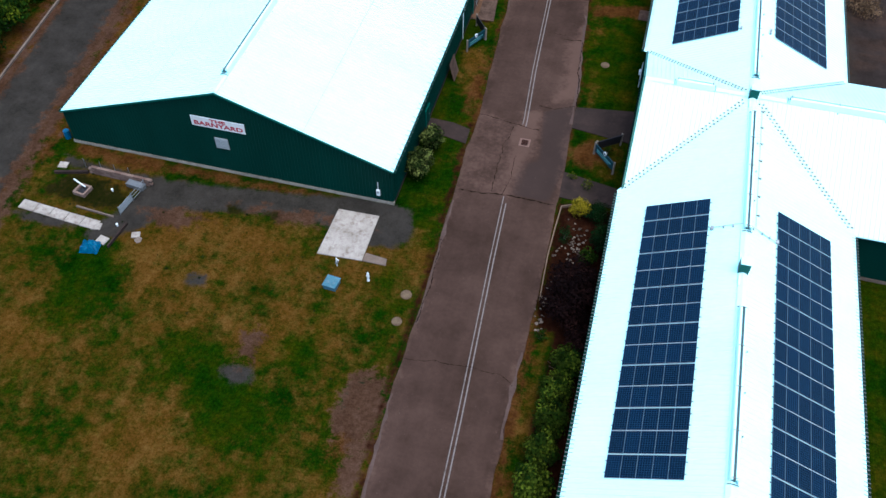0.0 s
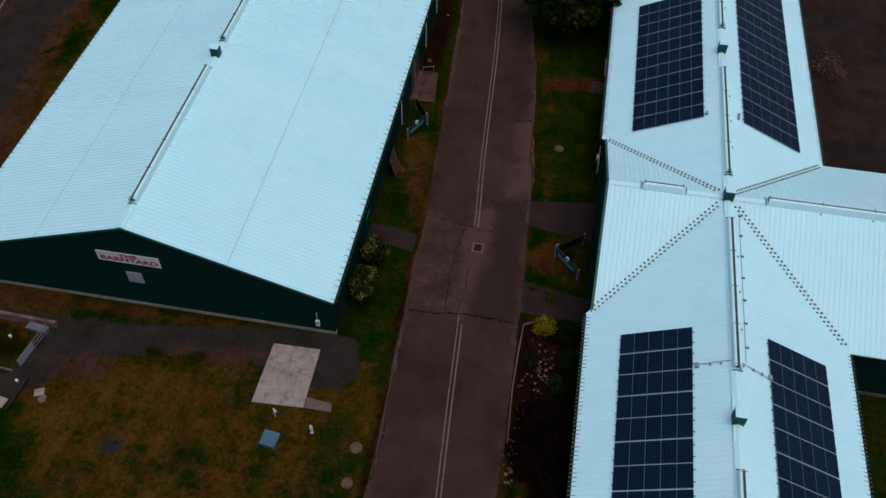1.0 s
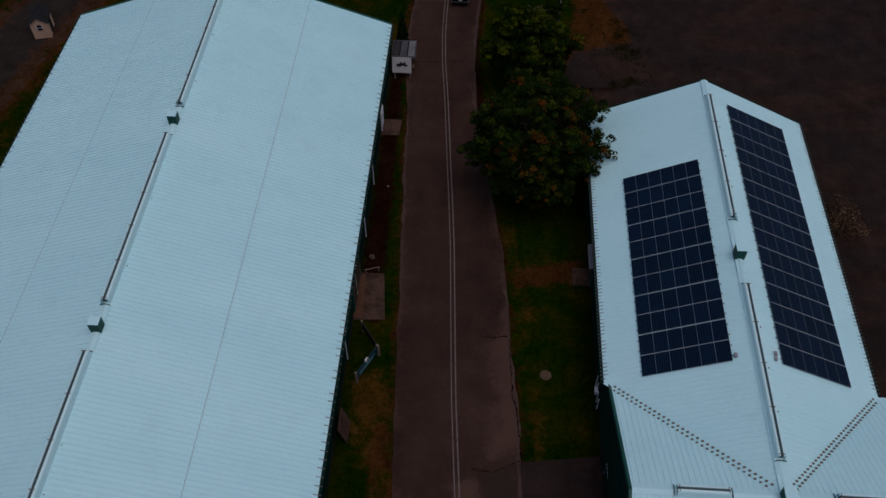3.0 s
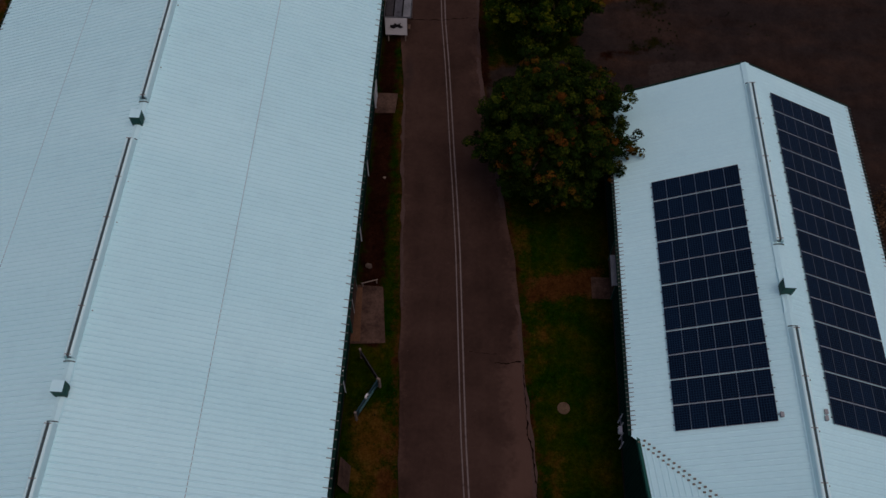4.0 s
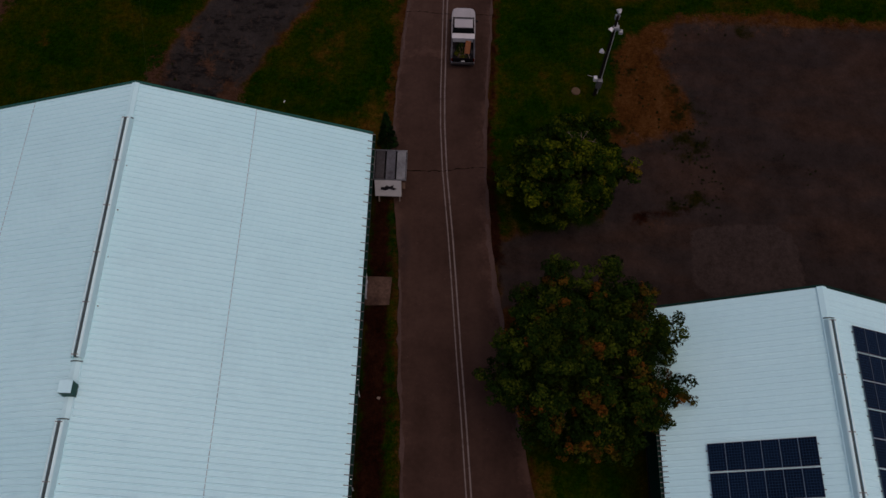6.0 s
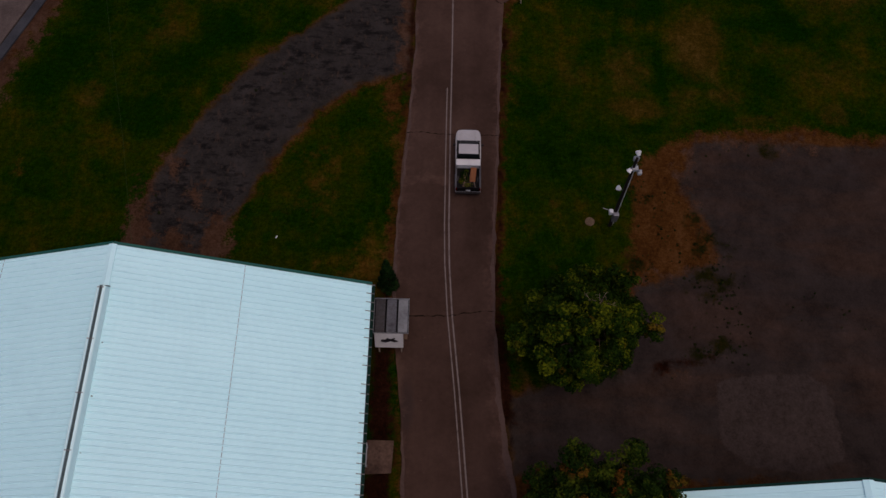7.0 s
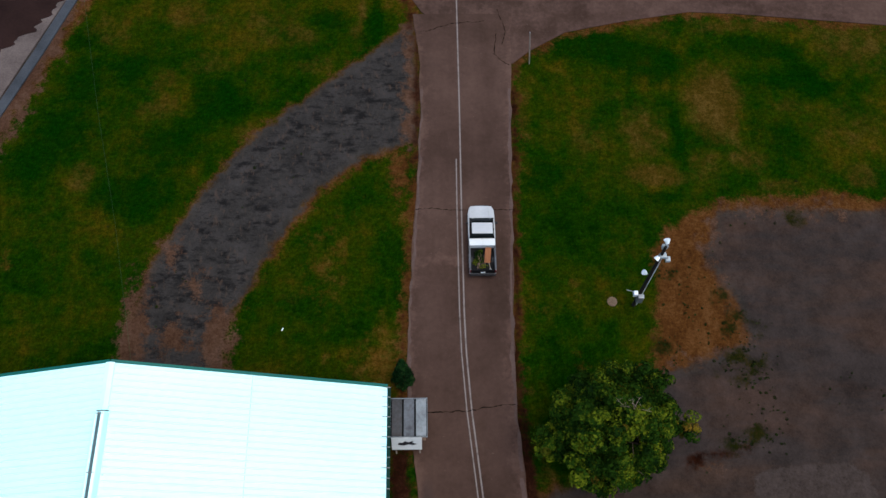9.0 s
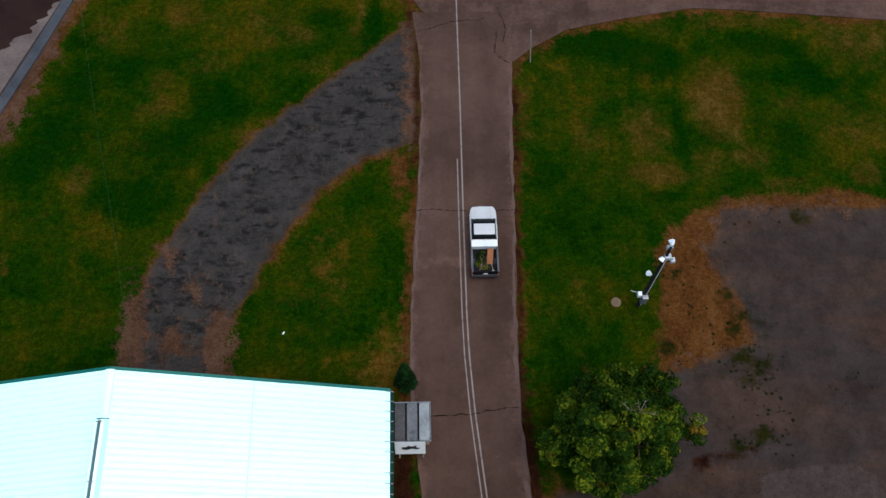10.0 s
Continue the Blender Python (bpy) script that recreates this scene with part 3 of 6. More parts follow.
far_steps = np.array([3, 8, 18, 40, 90, 200, 450, 1000, 2400])
gx = np.concatenate([-70 - far_steps[::-1], np.arange(-70, 50.1, 0.5), 50 + far_steps])
gy = np.concatenate([0 - far_steps[::-1], np.arange(0, 160.1, 0.5), 160 + far_steps])
PX, PY = np.meshgrid(gx, gy)
road_left, road_right = np.interp(PY, [r[0] for r in ROAD], [r[1] for r in ROAD]), np.interp(PY, [r[0] for r in ROAD], [r[2] for r in ROAD])
gravel = np.maximum.reduce([inside_distance(PX, PY, TRACK), inside_distance(PX, PY, APRON), inside_distance(PX, PY, LOT), 3.2 - line_distance(PX, PY, LANE)]
                           + [oval(PX, PY, *o) for o in ((-12.9, 28.3, 1.3, 2.4), (-22.2, 28.2, 1.4, 1.0), (-15.2, 43.9, 1.6, 0.8), (-29, 35.6, 0.9, 0.7), (-44.5, 38.5, 3.2, 0.7))])
soil = np.maximum.reduce([inside_distance(PX, PY, FRINGE), inside_distance(PX, PY, TRACK) + 0.25, 3.9 - line_distance(PX, PY, LANE),
                          np.where(PY > 105, 0.5, 0.25) - np.abs(PX - road_left + 0.1), np.where(PY > 98, 0.42, np.where(PY < 40, 0.7, 0.2)) - np.abs(PX - road_right - 0.1), oval(PX, PY, -0.6, 58.2, 2.2, 3.2) - 0.9, oval(PX, PY, -12.6, 26.5, 1.6, 5.0) - 0.5,
                          oval(PX, PY, -12.6, 65.0, 0.9, 4.5) - 0.1, 0.75 - line_distance(PX, PY, [(-39.5, 147), (-41.1, 142.6), (-42.9, 137.1), (-44.8, 131.8), (-46.6, 127), (-51, 117)]), oval(PX, PY, 27.5, 88, 6, 9) - 0.3, np.where((PY > 44) & (PY < 118), 0.55, -3.0) - np.abs(line_distance(PX, PY, LANE) - 4.6) * 0.6, 0.55 - np.abs(PY - 46.9) * 0.8 - np.maximum(0, np.abs(PX + 33) - 13), oval(PX, PY, 27, 79.5, 5, 2.5), oval(PX, PY, -17.2, 128.2, 2.0, 0.9), 0.45 - line_distance(PX, PY, [(-24.4, 119.9), (-21.4, 124.5), (-18.1, 127.4), (-15.2, 128.2)]), oval(PX, PY, -15.3, 126.4, 0.8, 2.4), inside_distance(PX, PY, [(-4, 79), (2.9, 80.2), (2.9, 84), (-4, 82.2)]) - 0.6,
                          0.4 - line_distance(PX, PY, [(-6.4, 135.9), (-4.9, 137.2), (-2, 139), (2.7, 140.1), (8.4, 141.1), (12.1, 140.9), (24.4, 139.7), (60, 136)])])
dry = np.maximum.reduce([np.minimum(oval(PX, PY, *o) / 4, 0.75) for o in ((-49.5, 70, 4, 30), (-61.5, 60, 3, 25), (-29, 39.5, 10, 5.5), (-24.5, 35.5, 9, 6), (-22, 31, 5, 4.5), (-33, 34, 7, 5), (-40, 47, 8, 2.5), (-16, 116, 3, 9))]
                        + [np.minimum(oval(PX, PY, *o) / 1.5, 0.8) for o in ((-13.5, 67, 2, 5),)]
                        + [np.minimum(oval(PX, PY, *o) / 2.5, 0.60) for o in ((-3, 112, 1.5, 7), (-20, 118, 2, 8), (-43, 119, 1.6, 2.5))]
                        + [np.minimum(oval(PX, PY, *o) / 7, 0.42) for o in ((-31, 24, 14, 7), (-38, 30, 7, 6), (-15, 22, 4, 7), (-24, 20, 9, 6))]
                        + [np.where((PY < 46) & (PX < -10), 0.50, -3.0) - np.maximum(0, np.abs(PX + 30) - 18) * 0.1]
                        + [np.where(PY > 105, 0.5, 0.1) - np.abs(PX - road_left + 1.2) * 0.4, np.where(PY < 40, 0.7, 0.3) - np.abs(PX - road_right - 1.2) * 0.4, np.minimum(oval(PX, PY, 0, 58.2, 3, 4), 0.25)])
for o in ((-26.0, 28.5, 4.5, 3.2), (-21.0, 25.0, 4.5, 3.5), (-13.6, 38.0, 2.2, 4.5), (-18.6, 30.8, 3.0, 2.6), (-37.0, 33.0, 3.5, 6.0), (-13.5, 24.5, 2.0, 3.0)):
    dry -= np.clip(oval(PX, PY, *o) / 2.0, 0, 1) * 0.5
parched = np.full(PX.shape, 0.0)
for lawn in (((9.3, 132.1, 2.2, 3.3, 1), (3.2, 129.5, 1.7, 2.2, 0.55), (3.7, 125.7, 2.3, 1.0, 0.7), (11.0, 127.1, 1.7, 1.1, 0.5), (15.0, 132.4, 1.5, 1.2, 0.45), (21.1, 138.1, 3.5, 2.6, 0.5), (12.1, 139.8, 4.3, 0.9, 0.5), (18.5, 134.7, 1.0, 0.4, 0.6), (19.3, 125.5, 1.0, 1.1, 0.6), (19.2, 129.7, 3.0, 1.8, 0.3), (7.5, 126.8, 1.5, 1.7, 0.4), (-1.1, 129.2, 1.5, 1.7, 0.3), (-6.0, 131.9, 0.6, 3.5, 0.5), (12.8, 124.8, 1.7, 0.4, 0.6), (4.7, 140.5, 2.1, 0.7, 0.5), (4.8, 139.1, 1.6, 1.0, 0.4)),
             ((-32.9, 131.5, 2.1, 1.5, 0.5), (-34.0, 134.7, 1.6, 1.3, 0.45), (-32.6, 141.1, 1.7, 1.4, 0.45), (-30.2, 136.0, 1.6, 1.0, 0.4), (-22.9, 138.9, 1.4, 0.9, 0.55), (-18.4, 141.1, 0.4, 1.4, 0.6), (-38.7, 125.8, 1.1, 1.3, 0.5), (-25.6, 139.4, 3.3, 2.0, 0.3), (-21.9, 136.0, 1.6, 0.7, 0.4), (-27.6, 130.1, 1.8, 0.6, 0.4), (-34.4, 127.4, 1.3, 0.4, 0.4), (-38.7, 139.4, 1.6, 1.7, 0.35), (-18.8, 139.0, 0.7, 1.0, 0.5))):
    for x, y, rx, ry, much in lawn:
        parched = np.maximum(parched, np.clip(1.6 - 1.1 * np.hypot((PX - x) / rx, (PY - y) / ry), 0, 1) * much)
for lawn in (((-0.1, 137.8, 4.5, 1.6), (4.4, 135.9, 3.1, 1.9), (12.3, 138.1, 1.6, 1.0), (15.1, 137.1, 2.6, 1.1), (16.3, 133.9, 3.9, 1.2), (11.6, 130.6, 0.8, 1.8), (4.0, 123.9, 1.4, 0.7), (-4.5, 125.8, 1.5, 1.4), (5.9, 129.7, 0.6, 3.2), (14.0, 128.8, 1.5, 1.7)),
             ((-36.0, 135.7, 1.6, 2.0), (-33.0, 128.5, 2.8, 2.4), (-29.8, 132.4, 2.4, 2.2), (-40.5, 129.4, 2.3, 1.8), (-39.7, 134.1, 1.6, 2.5), (-17.3, 140.4, 0.6, 2.4), (-34.9, 124.1, 3.0, 1.7), (-21.3, 140.4, 1.7, 1.4), (-42.9, 127.0, 1.8, 1.7))):
    for x, y, rx, ry in lawn:
        parched -= np.clip(1.5 - np.hypot((PX - x) / rx, (PY - y) / ry), 0, 1) * 0.55
parched = np.where((PY > 108) & (np.abs(PX + 10) < 60), parched, 0.0)
dry = np.where((PY > 112) & (PY < 145), np.minimum(dry, 0.35) - 0.25, dry)
scuffed = inside_distance(PX, PY, TRACK) - np.maximum(0, 113 - PY) * 0.2
tan = np.maximum.reduce([oval(PX, PY, *o) for o in ((-33.2, 113.5, 1.5, 5.5), (-27.5, 113.0, 1.5, 4.0), (-30.6, 113.2, 1.2, 1.6), (-29.4, 117.0, 0.8, 1.5), (-31.5, 119.5, 0.9, 2.0), (-12.4, 28.0, 2.3, 3.8), (0.1, 47.5, 0.8, 2.4), (-11.6, 24.0, 1.2, 5.0), (-24, 44.2, 7, 1.1), (-34, 41.5, 3, 1.4), (-22.4, 30.8, 1.1, 2.4))] + [1.0 - np.abs(line_distance(PX, PY, LANE) - 3.6) * 0.75]
                        + [oval(PX, PY, 4.5, 104.3, 1.6, 0.5) - 0.1]
                        + [np.where((PY > 127.5) & (PY < 140.5), 0.85, -1) - np.abs(PX - road_left + 0.75) * 0.9, 0.28 - np.abs(inside_distance(PX, PY, LOT)) * 0.5 - np.where((PY > 110) & (PX < 60), 0.0, 2.0)])
moss = np.maximum.reduce([inside_distance(PX, PY, [(-46.2, 43.6), (-43.2, 44.4), (-38.4, 43.4), (-38.5, 40.6), (-41.5, 40.4), (-47.0, 40.8)]) * 0.6] + [oval(PX, PY, x, y + 0.4, r, r * 0.9) for x, y, r in ((6.6, 115.6, 0.7), (7.5, 115.7, 0.6), (8.2, 114.1, 0.8), (7.4, 113.2, 0.7), (9.4, 113.5, 0.5), (9.7, 112.8, 0.5), (7.8, 111.2, 0.9), (8.4, 110.6, 0.9), (9.1, 110.8, 0.7), (4.1, 117.1, 0.6), (2.7, 112.0, 0.9), (13.5, 121.8, 0.8), (6.3, 110.2, 0.8), (7.6, 109.7, 0.8), (8.0, 105.8, 0.9), (6.4, 105.0, 0.8), (-44.2, 42.2, 1.8), (-41, 41.4, 1.4), (-45.5, 41.5, 1.2), (-29, 43.2, 0.9), (-26, 43.4, 0.9))] + [0.2 - line_distance(PX, PY, [(6, 105.0), (8.0, 105.6), (9.1, 106.3)])])
rng0 = np.random.default_rng(3)
rise = np.where((np.abs(PX + 10) < 60) & (PY > 0) & (PY < 160), rng0.normal(size=PX.shape) * 0.012, 0) - 0.02
nxg, nyg = len(gx), len(gy)
quad = (np.arange(nyg - 1)[:, None] * nxg + np.arange(nxg - 1)[None]).ravel()
ground = raw("ground", np.stack([PX, PY, rise], -1).reshape(-1, 3).tolist(), np.stack([quad, quad + 1, quad + 1 + nxg, quad + nxg], 1).tolist(), ground_mat)
tagged(ground, "patchy green and dry lawn with gravel tracks and bare soil", "ground", kind="structure")
# dark ground: planted bed, road edges and a strip beside the barn
for name, field in (("gravel", gravel), ("soil", soil), ("dry", dry), ("scuffed", scuffed), ("parched", parched), ("tan", tan), ("millings", inside_distance(PX, PY, LOT)), ("moss", moss), ("dark_ground", np.maximum.reduce([inside_distance(PX, PY, MULCH), 0.35 - line_distance(PX, PY, [(3.2, 104.2), (4.2, 104.8), (6, 105.0), (7.4, 105.4)]), inside_distance(PX, PY, [(-7.6, 100.5), (-7.7, 113), (-7.1, 113), (-6.9, 108), (-6.4, 103), (-6.2, 100.5)]) + 0.1, inside_distance(PX, PY, [(-15.7, 76), (-13.9, 76), (-14.1, 90), (-14.6, 105.5), (-15.7, 105.5)]) + 0.15, np.where(PY > 104, 0.28, 0.1) - np.abs(PX - road_right - 0.2), np.where((PY > 126) | (PY < 60), 0.28, 0.0) - np.abs(PX - road_left + 0.3)])), ("worn", inside_distance(PX, PY, PAD))):
    ground.data.attributes.new(name, "FLOAT", "POINT").data.foreach_set("value", np.clip(field, -3, 3).ravel().astype(np.float32))


def ragged(seed, step, amount):
    """A smooth random sideways wobble, read along a length."""
    rng = np.random.default_rng(seed)
    table = rng.normal(size=4000) * amount
    return lambda v: float(np.interp(v / step + 500, np.arange(4000), table))


# ---- road ----
wob_l, wob_r, wob_l2, wob_r2 = ragged(1, 1.6, 0.06), ragged(2, 1.6, 0.06), ragged(5, 0.4, 0.025), ragged(6, 0.4, 0.025)
ys = np.concatenate([[-60, -20, 0, 10], np.arange(15, 141.01, 0.4)])


def strip(name, left, right, ys, z, material, parent=None, label="", thick=0.03, cols=1):
    """A laid strip between two edges x = left(y), right(y), with its thickness."""
    verts, faces, w = [], [], cols + 3
    for y in ys:
        a, b = left(y), right(y)
        verts.append((a - 0.03, y, z - thick))
        verts += [(a + (b - a) * k / cols, y, z) for k in range(cols + 1)]
        verts.append((b + 0.03, y, z - thick))
    for i in range(len(ys) - 1):
        faces += [(i * w + k, i * w + k + 1, (i + 1) * w + k + 1, (i + 1) * w + k) for k in range(w - 1)]
    return raw(name, verts, faces, material, parent, label)


road = strip("road", lambda y: along(ROAD, y)[0] + wob_l(y) + wob_l2(y), lambda y: along(ROAD, y)[1] + wob_r(y) + wob_r2(y), ys, 0.05, asphalt, thick=0.09, cols=16)
rco = np.array([v.co for v in road.data.vertices])
RXX, RYY = rco[:, 0], rco[:, 1]
redge, ledge = np.interp(RYY, [r[0] for r in ROAD], [r[2] for r in ROAD]), np.interp(RYY, [r[0] for r in ROAD], [r[1] for r in ROAD])
worn_road = np.maximum.reduce([
    inside_distance(RXX, RYY, [(-3.0, 83), (-2.4, 75.6), (-1.8, 66), (-5.5, 64.2), (-4.5, 67.5), (-5.2, 74.2), (-4.2, 77.7)]),
    inside_distance(RXX, RYY, [(-7.0, 62.5), (-5.7, 62.8), (-5.4, 58.5), (-6.0, 56.5), (-6.4, 51.4), (-7.0, 51.2), (-7.45, 55.8), (-7.85, 60.4)]) + 0.35,
    np.minimum(inside_distance(RXX, RYY, [(-11.2, 62.2), (-8.2, 60.3), (-7.0, 51.5), (-10.8, 51.2)]), 0.15),
    np.where((RYY > 84) & (RYY < 106), 0.55, np.where(RYY > 106, 0.30, np.where(RYY < 50, 0.15, 0.4))) - np.abs(RXX - redge) * 0.9,
    np.where(RYY > 100, 0.35, 0.2) - np.abs(RXX - ledge) * 0.9,
    0.28 - line_distance(RXX, RYY, [(-13.2, 118.86), (-12.2, 118.9), (-11.0, 118.7), (-9.8, 118.1)])])
patch_road = np.maximum.reduce([
    inside_distance(RXX, RYY, [(-5.66, 63.2), (-2.2, 65.2), (-2.2, 60.5), (-2.2, 55.6), (-2.85, 51.4), (-5.85, 51.4), (-5.83, 55.9), (-4.76, 56.5)]),
    inside_distance(RXX, RYY, [(-6.2, 56.0), (-5.9, 56.0), (-6.1, 51.4), (-6.5, 51.4)]) + 0.1,
    oval(RXX, RYY, -13.4, 101.5, 0.8, 3.2) - 0.2])
for field, values in (("worn", worn_road), ("patched", patch_road)):
    road.data.attributes.new(field, "FLOAT", "POINT").data.foreach_set("value", np.clip(values, -3, 3).astype(np.float32))
tagged(road, "brown-grey worn asphalt road with cracks and faded lines", "road", kind="structure")
for off in (-0.16, 0.16):
    half = 0.013 if off < 0 else 0.022
    gap = (51.3, 60.8) if off < 0 else (51.0, 60.6)
    for a, b in ((-20, gap[0]), (gap[1], 127.5 if off < 0 else 156)):
        strip("road_line", lambda y: along(ROAD, y)[2] + off - half, lambda y: along(ROAD, y)[2] + off + half, np.arange(a, b, 0.8), 0.056, road_paint, road, "thin worn white painted line", thick=0.004)


def crack(pts, wide, seed, material=None, parent=None, z=0.057, name="crack"):
    """A wandering thin crack along a few plan points."""
    rng = np.random.default_rng(seed)
    pts = np.array(pts, float)
    seg = np.r_[0, np.cumsum(np.hypot(*np.diff(pts, axis=0).T))]
    s = np.arange(0, seg[-1], 0.16)
    x, y = np.interp(s, seg, pts[:, 0]), np.interp(s, seg, pts[:, 1])
    wander = np.cumsum(rng.normal(size=len(s)) * 0.034)
    wander -= np.linspace(wander[0], wander[-1], len(s))
    tx, ty = np.gradient(x), np.gradient(y)
    ln = np.hypot(tx, ty) + 1e-9
    nx, ny = -ty / ln, tx / ln
    x, y = x + nx * wander, y + ny * wander
    w = 0.95 * wide * (0.25 + 1.2 * rng.random(len(s)) ** 1.5)
    verts = [(a - p * c, b - q * c, z) for a, b, p, q, c in zip(x, y, nx, ny, w)] + [(a + p * c, b + q * c, z) for a, b, p, q, c in zip(x, y, nx, ny, w)]
    k = len(s)
    return raw(name, verts, [(i, i + 1, k + i + 1, k + i) for i in range(k - 1)], material or crack_mat, parent or road)


for k, (pts, w) in enumerate([
    ([(-11.3, 61.2), (-8.2, 60.7), (-5.3, 60.4)], 0.045), ([(-10.9, 51.0), (-6.7, 51.3), (-2.4, 51.3)], 0.06), ([(-10.6, 32.8), (-5.7, 33.5), (-3.4, 33.4), (-2.1, 32.4)], 0.025),
    ([(-5.6, 74.9), (-3.6, 75.1)], 0.05), ([(-7.4, 75.7), (-5.4, 75.6)], 0.02), ([(-13.7, 139.2), (-11, 139.9), (-8.4, 140.3)], 0.04), ([(-7.5, 139.0), (-8.0, 136.9), (-6.6, 135.8)], 0.04),
    ([(-14.1, 122.9), (-10.5, 122.95), (-6.9, 122.9)], 0.03), ([(-14.4, 107.9), (-10.6, 107.9), (-7.45, 108.4)], 0.035), ([(-7.9, 60.3), (-8.2, 55), (-8.0, 51.4)], 0.03), ([(-6.9, 56.6), (-7.1, 51.3)], 0.025),
    ([(-6.1, 63.9), (-4.5, 63.6), (-2.7, 64.7)], 0.03), ([(-2.6, 64.7), (-3.3, 70), (-3.6, 75)], 0.05), ([(-7.4, 141.5), (-6.9, 139.2), (-7.2, 137.8)], 0.03), ([(-10.9, 45), (-10.6, 40), (-10.6, 36)], 0.035)]):
    crack(pts, w, 20 + k)

# broken pale margins where the asphalt has worn away beside its edges
for k, (side, a, b) in enumerate(((0, 36, 50), (0, 20, 30), (1, 62, 80), (1, 28, 36), (1, 88, 104), (0, 79, 100), (1, 104, 134), (0, 108, 134))):
    inner, outer = ragged(40 + k, 0.6, 0.06), ragged(60 + k, 0.7, 0.05)
    base = (lambda y: along(ROAD, y)[0] + 0.12) if side == 0 else (lambda y: along(ROAD, y)[1] - 0.12)
    reach = (0.05, 0.05, 0.07, 0.05, 0.20, 0.04, 0.03, 0.03)[k]
    strip("broken_edge", lambda y: base(y) - (reach if side else 0.1) + (inner(y) if side else outer(y)), lambda y: base(y) + (0.1 if side else reach) + (outer(y) if side else inner(y)), np.arange(a, b, 0.4), 0.054, edge_mat, road, "pale crumbling asphalt edge", thick=0.003)

# crossing street beyond the lawns
cross = bmesh.new()
prism(cross, [(-14.6, 143.0), (-13.6, 141.2), (-6.4, 136.0), (-4.9, 137.3), (-2, 139.1), (2.7, 140.2), (8.4, 141.2), (12.1, 141.0), (24.4, 139.8), (60, 136), (300, 110), (300, 118), (60, 146), (12, 152), (-5.5, 156), (-14.8, 156)], -0.03, 0.046)
tagged(part("road_crossing", cross, asphalt), "brown-grey asphalt side street at the junction", "road", kind="structure")

lane_kerb = bmesh.new()
for (ax, ay), (bx, by) in zip(((-47.6, 127.0), (-45.8, 131.8), (-43.9, 137.1), (-42.1, 142.6), (-40.7, 147)), ((-45.8, 131.8), (-43.9, 137.1), (-42.1, 142.6), (-40.7, 147), (-38.4, 155))):
    beam(lane_kerb, (ax, ay, 0.02), (bx, by, 0.02), 0.8, 0.12)
tagged(part("lane_gutter", lane_kerb, surface("blue_grey_gutter", (0.013, 0.016, 0.020), (0.040, 0.045, 0.052), 0.7, 8.0, 0.6)), "blue-grey concrete gutter beside the lane", "gutter", kind="structure")
dry_lane = bmesh.new()
prism(dry_lane, [(-60, 124), (-49.2, 124), (-46.7, 131), (-44.6, 137), (-42.6, 142.6), (-41.0, 147), (-38.8, 155), (-55, 158)], -0.03, 0.03)
tagged(part("lane_surface", dry_lane, surface("pale_lane_asphalt", (0.034, 0.026, 0.023), (0.100, 0.080, 0.072), 0.9, 7.0, 0.5)), "pale brown asphalt lane with a ragged edge", "lane", kind="structure")
wob_w = ragged(77, 0.28, 0.30)
strip("damp_patch", lambda y: -58.5, lambda y: float(np.interp(y, [130, 133, 135.5, 137.3, 138.25, 139.1, 141.4, 142.6, 155], [-56.0, -53.0, -49.8, -46.9, -45.8, -44.6, -43.5, -43.1, -39.6])) - 0.1 + wob_w(y), np.arange(130, 155, 0.25), 0.035, surface("damp_dark_asphalt", (0.0085, 0.0045, 0.004), (0.020, 0.0105, 0.0090), 0.8, 5.0, 0.4, spec=0.03), bpy.data.objects["lane_surface"], "damp dark asphalt patch", thick=0.004)
kerb_w = bmesh.new()
for a, b in (((-58.8, 40, 0.06), (-58.8, 54, 0.06)), ((-58.8, 54, 0.06), (-60.2, 67.7, 0.06)), ((-60.2, 67.7, 0.06), (-62.5, 84, 0.06))):
    beam(kerb_w, a, b, 0.22, 0.22)
tagged(part("lane_kerb", kerb_w, concrete), "pale concrete kerb along the lane and hedge", "kerb", kind="structure")


def paving(name, poly, material, label, top=0.04):
    ob = part(name, prism(bmesh.new(), poly, -0.05, top), material)
    return tagged(ob, label, "paving", kind="structure")


paving("pavement_slab", [(-20.4, 46.0), (-16.75, 46.1), (-16.65, 41.0), (-20.5, 40.8)], slab_mat, "stained pale concrete slab beside the barn", 0.07)
paving("pavement_step", [(-16.6, 41.9), (-14.7, 41.7), (-14.6, 41.0), (-16.6, 41.0)], concrete, "narrow pale concrete strip beside the slab", 0.05)
paving("pavement_path", [(-16.0, 59.5), (-13.6, 59.4), (-11.8, 58.9), (-11.75, 56.9), (-14.0, 57.4), (-16.0, 57.6)], concrete_dark, "stained concrete path to a barn door")
paving("pavement_apron", [(-16.1, 80.7), (-13.9, 80.6), (-13.4, 76.1), (-16.1, 75.9)], concrete_tan, "pale concrete apron before a barn door")
paving("pavement_ramp", [(-16.1, 80.5), (-15.4, 80.45), (-15.2, 76.1), (-16.1, 76.1)], surface("rust_stained_concrete", (0.050, 0.024, 0.012), (0.115, 0.062, 0.034), 0.9, 6.0, 0.8, bump=0.2), "rust-stained concrete ramp at a barn door", 0.09)
paving("pavement_mat", [(1.5, 80.4), (2.9, 80.4), (2.9, 82.2), (1.5, 82.2)], concrete_tan, "small brown slab before a side door")
paving("pavement_stoop", [(-16.0, 99.2), (-14.1, 99.2), (-14.2, 97.1), (-16.0, 97.0)], concrete_tan, "small pale concrete stoop by the barn wall")
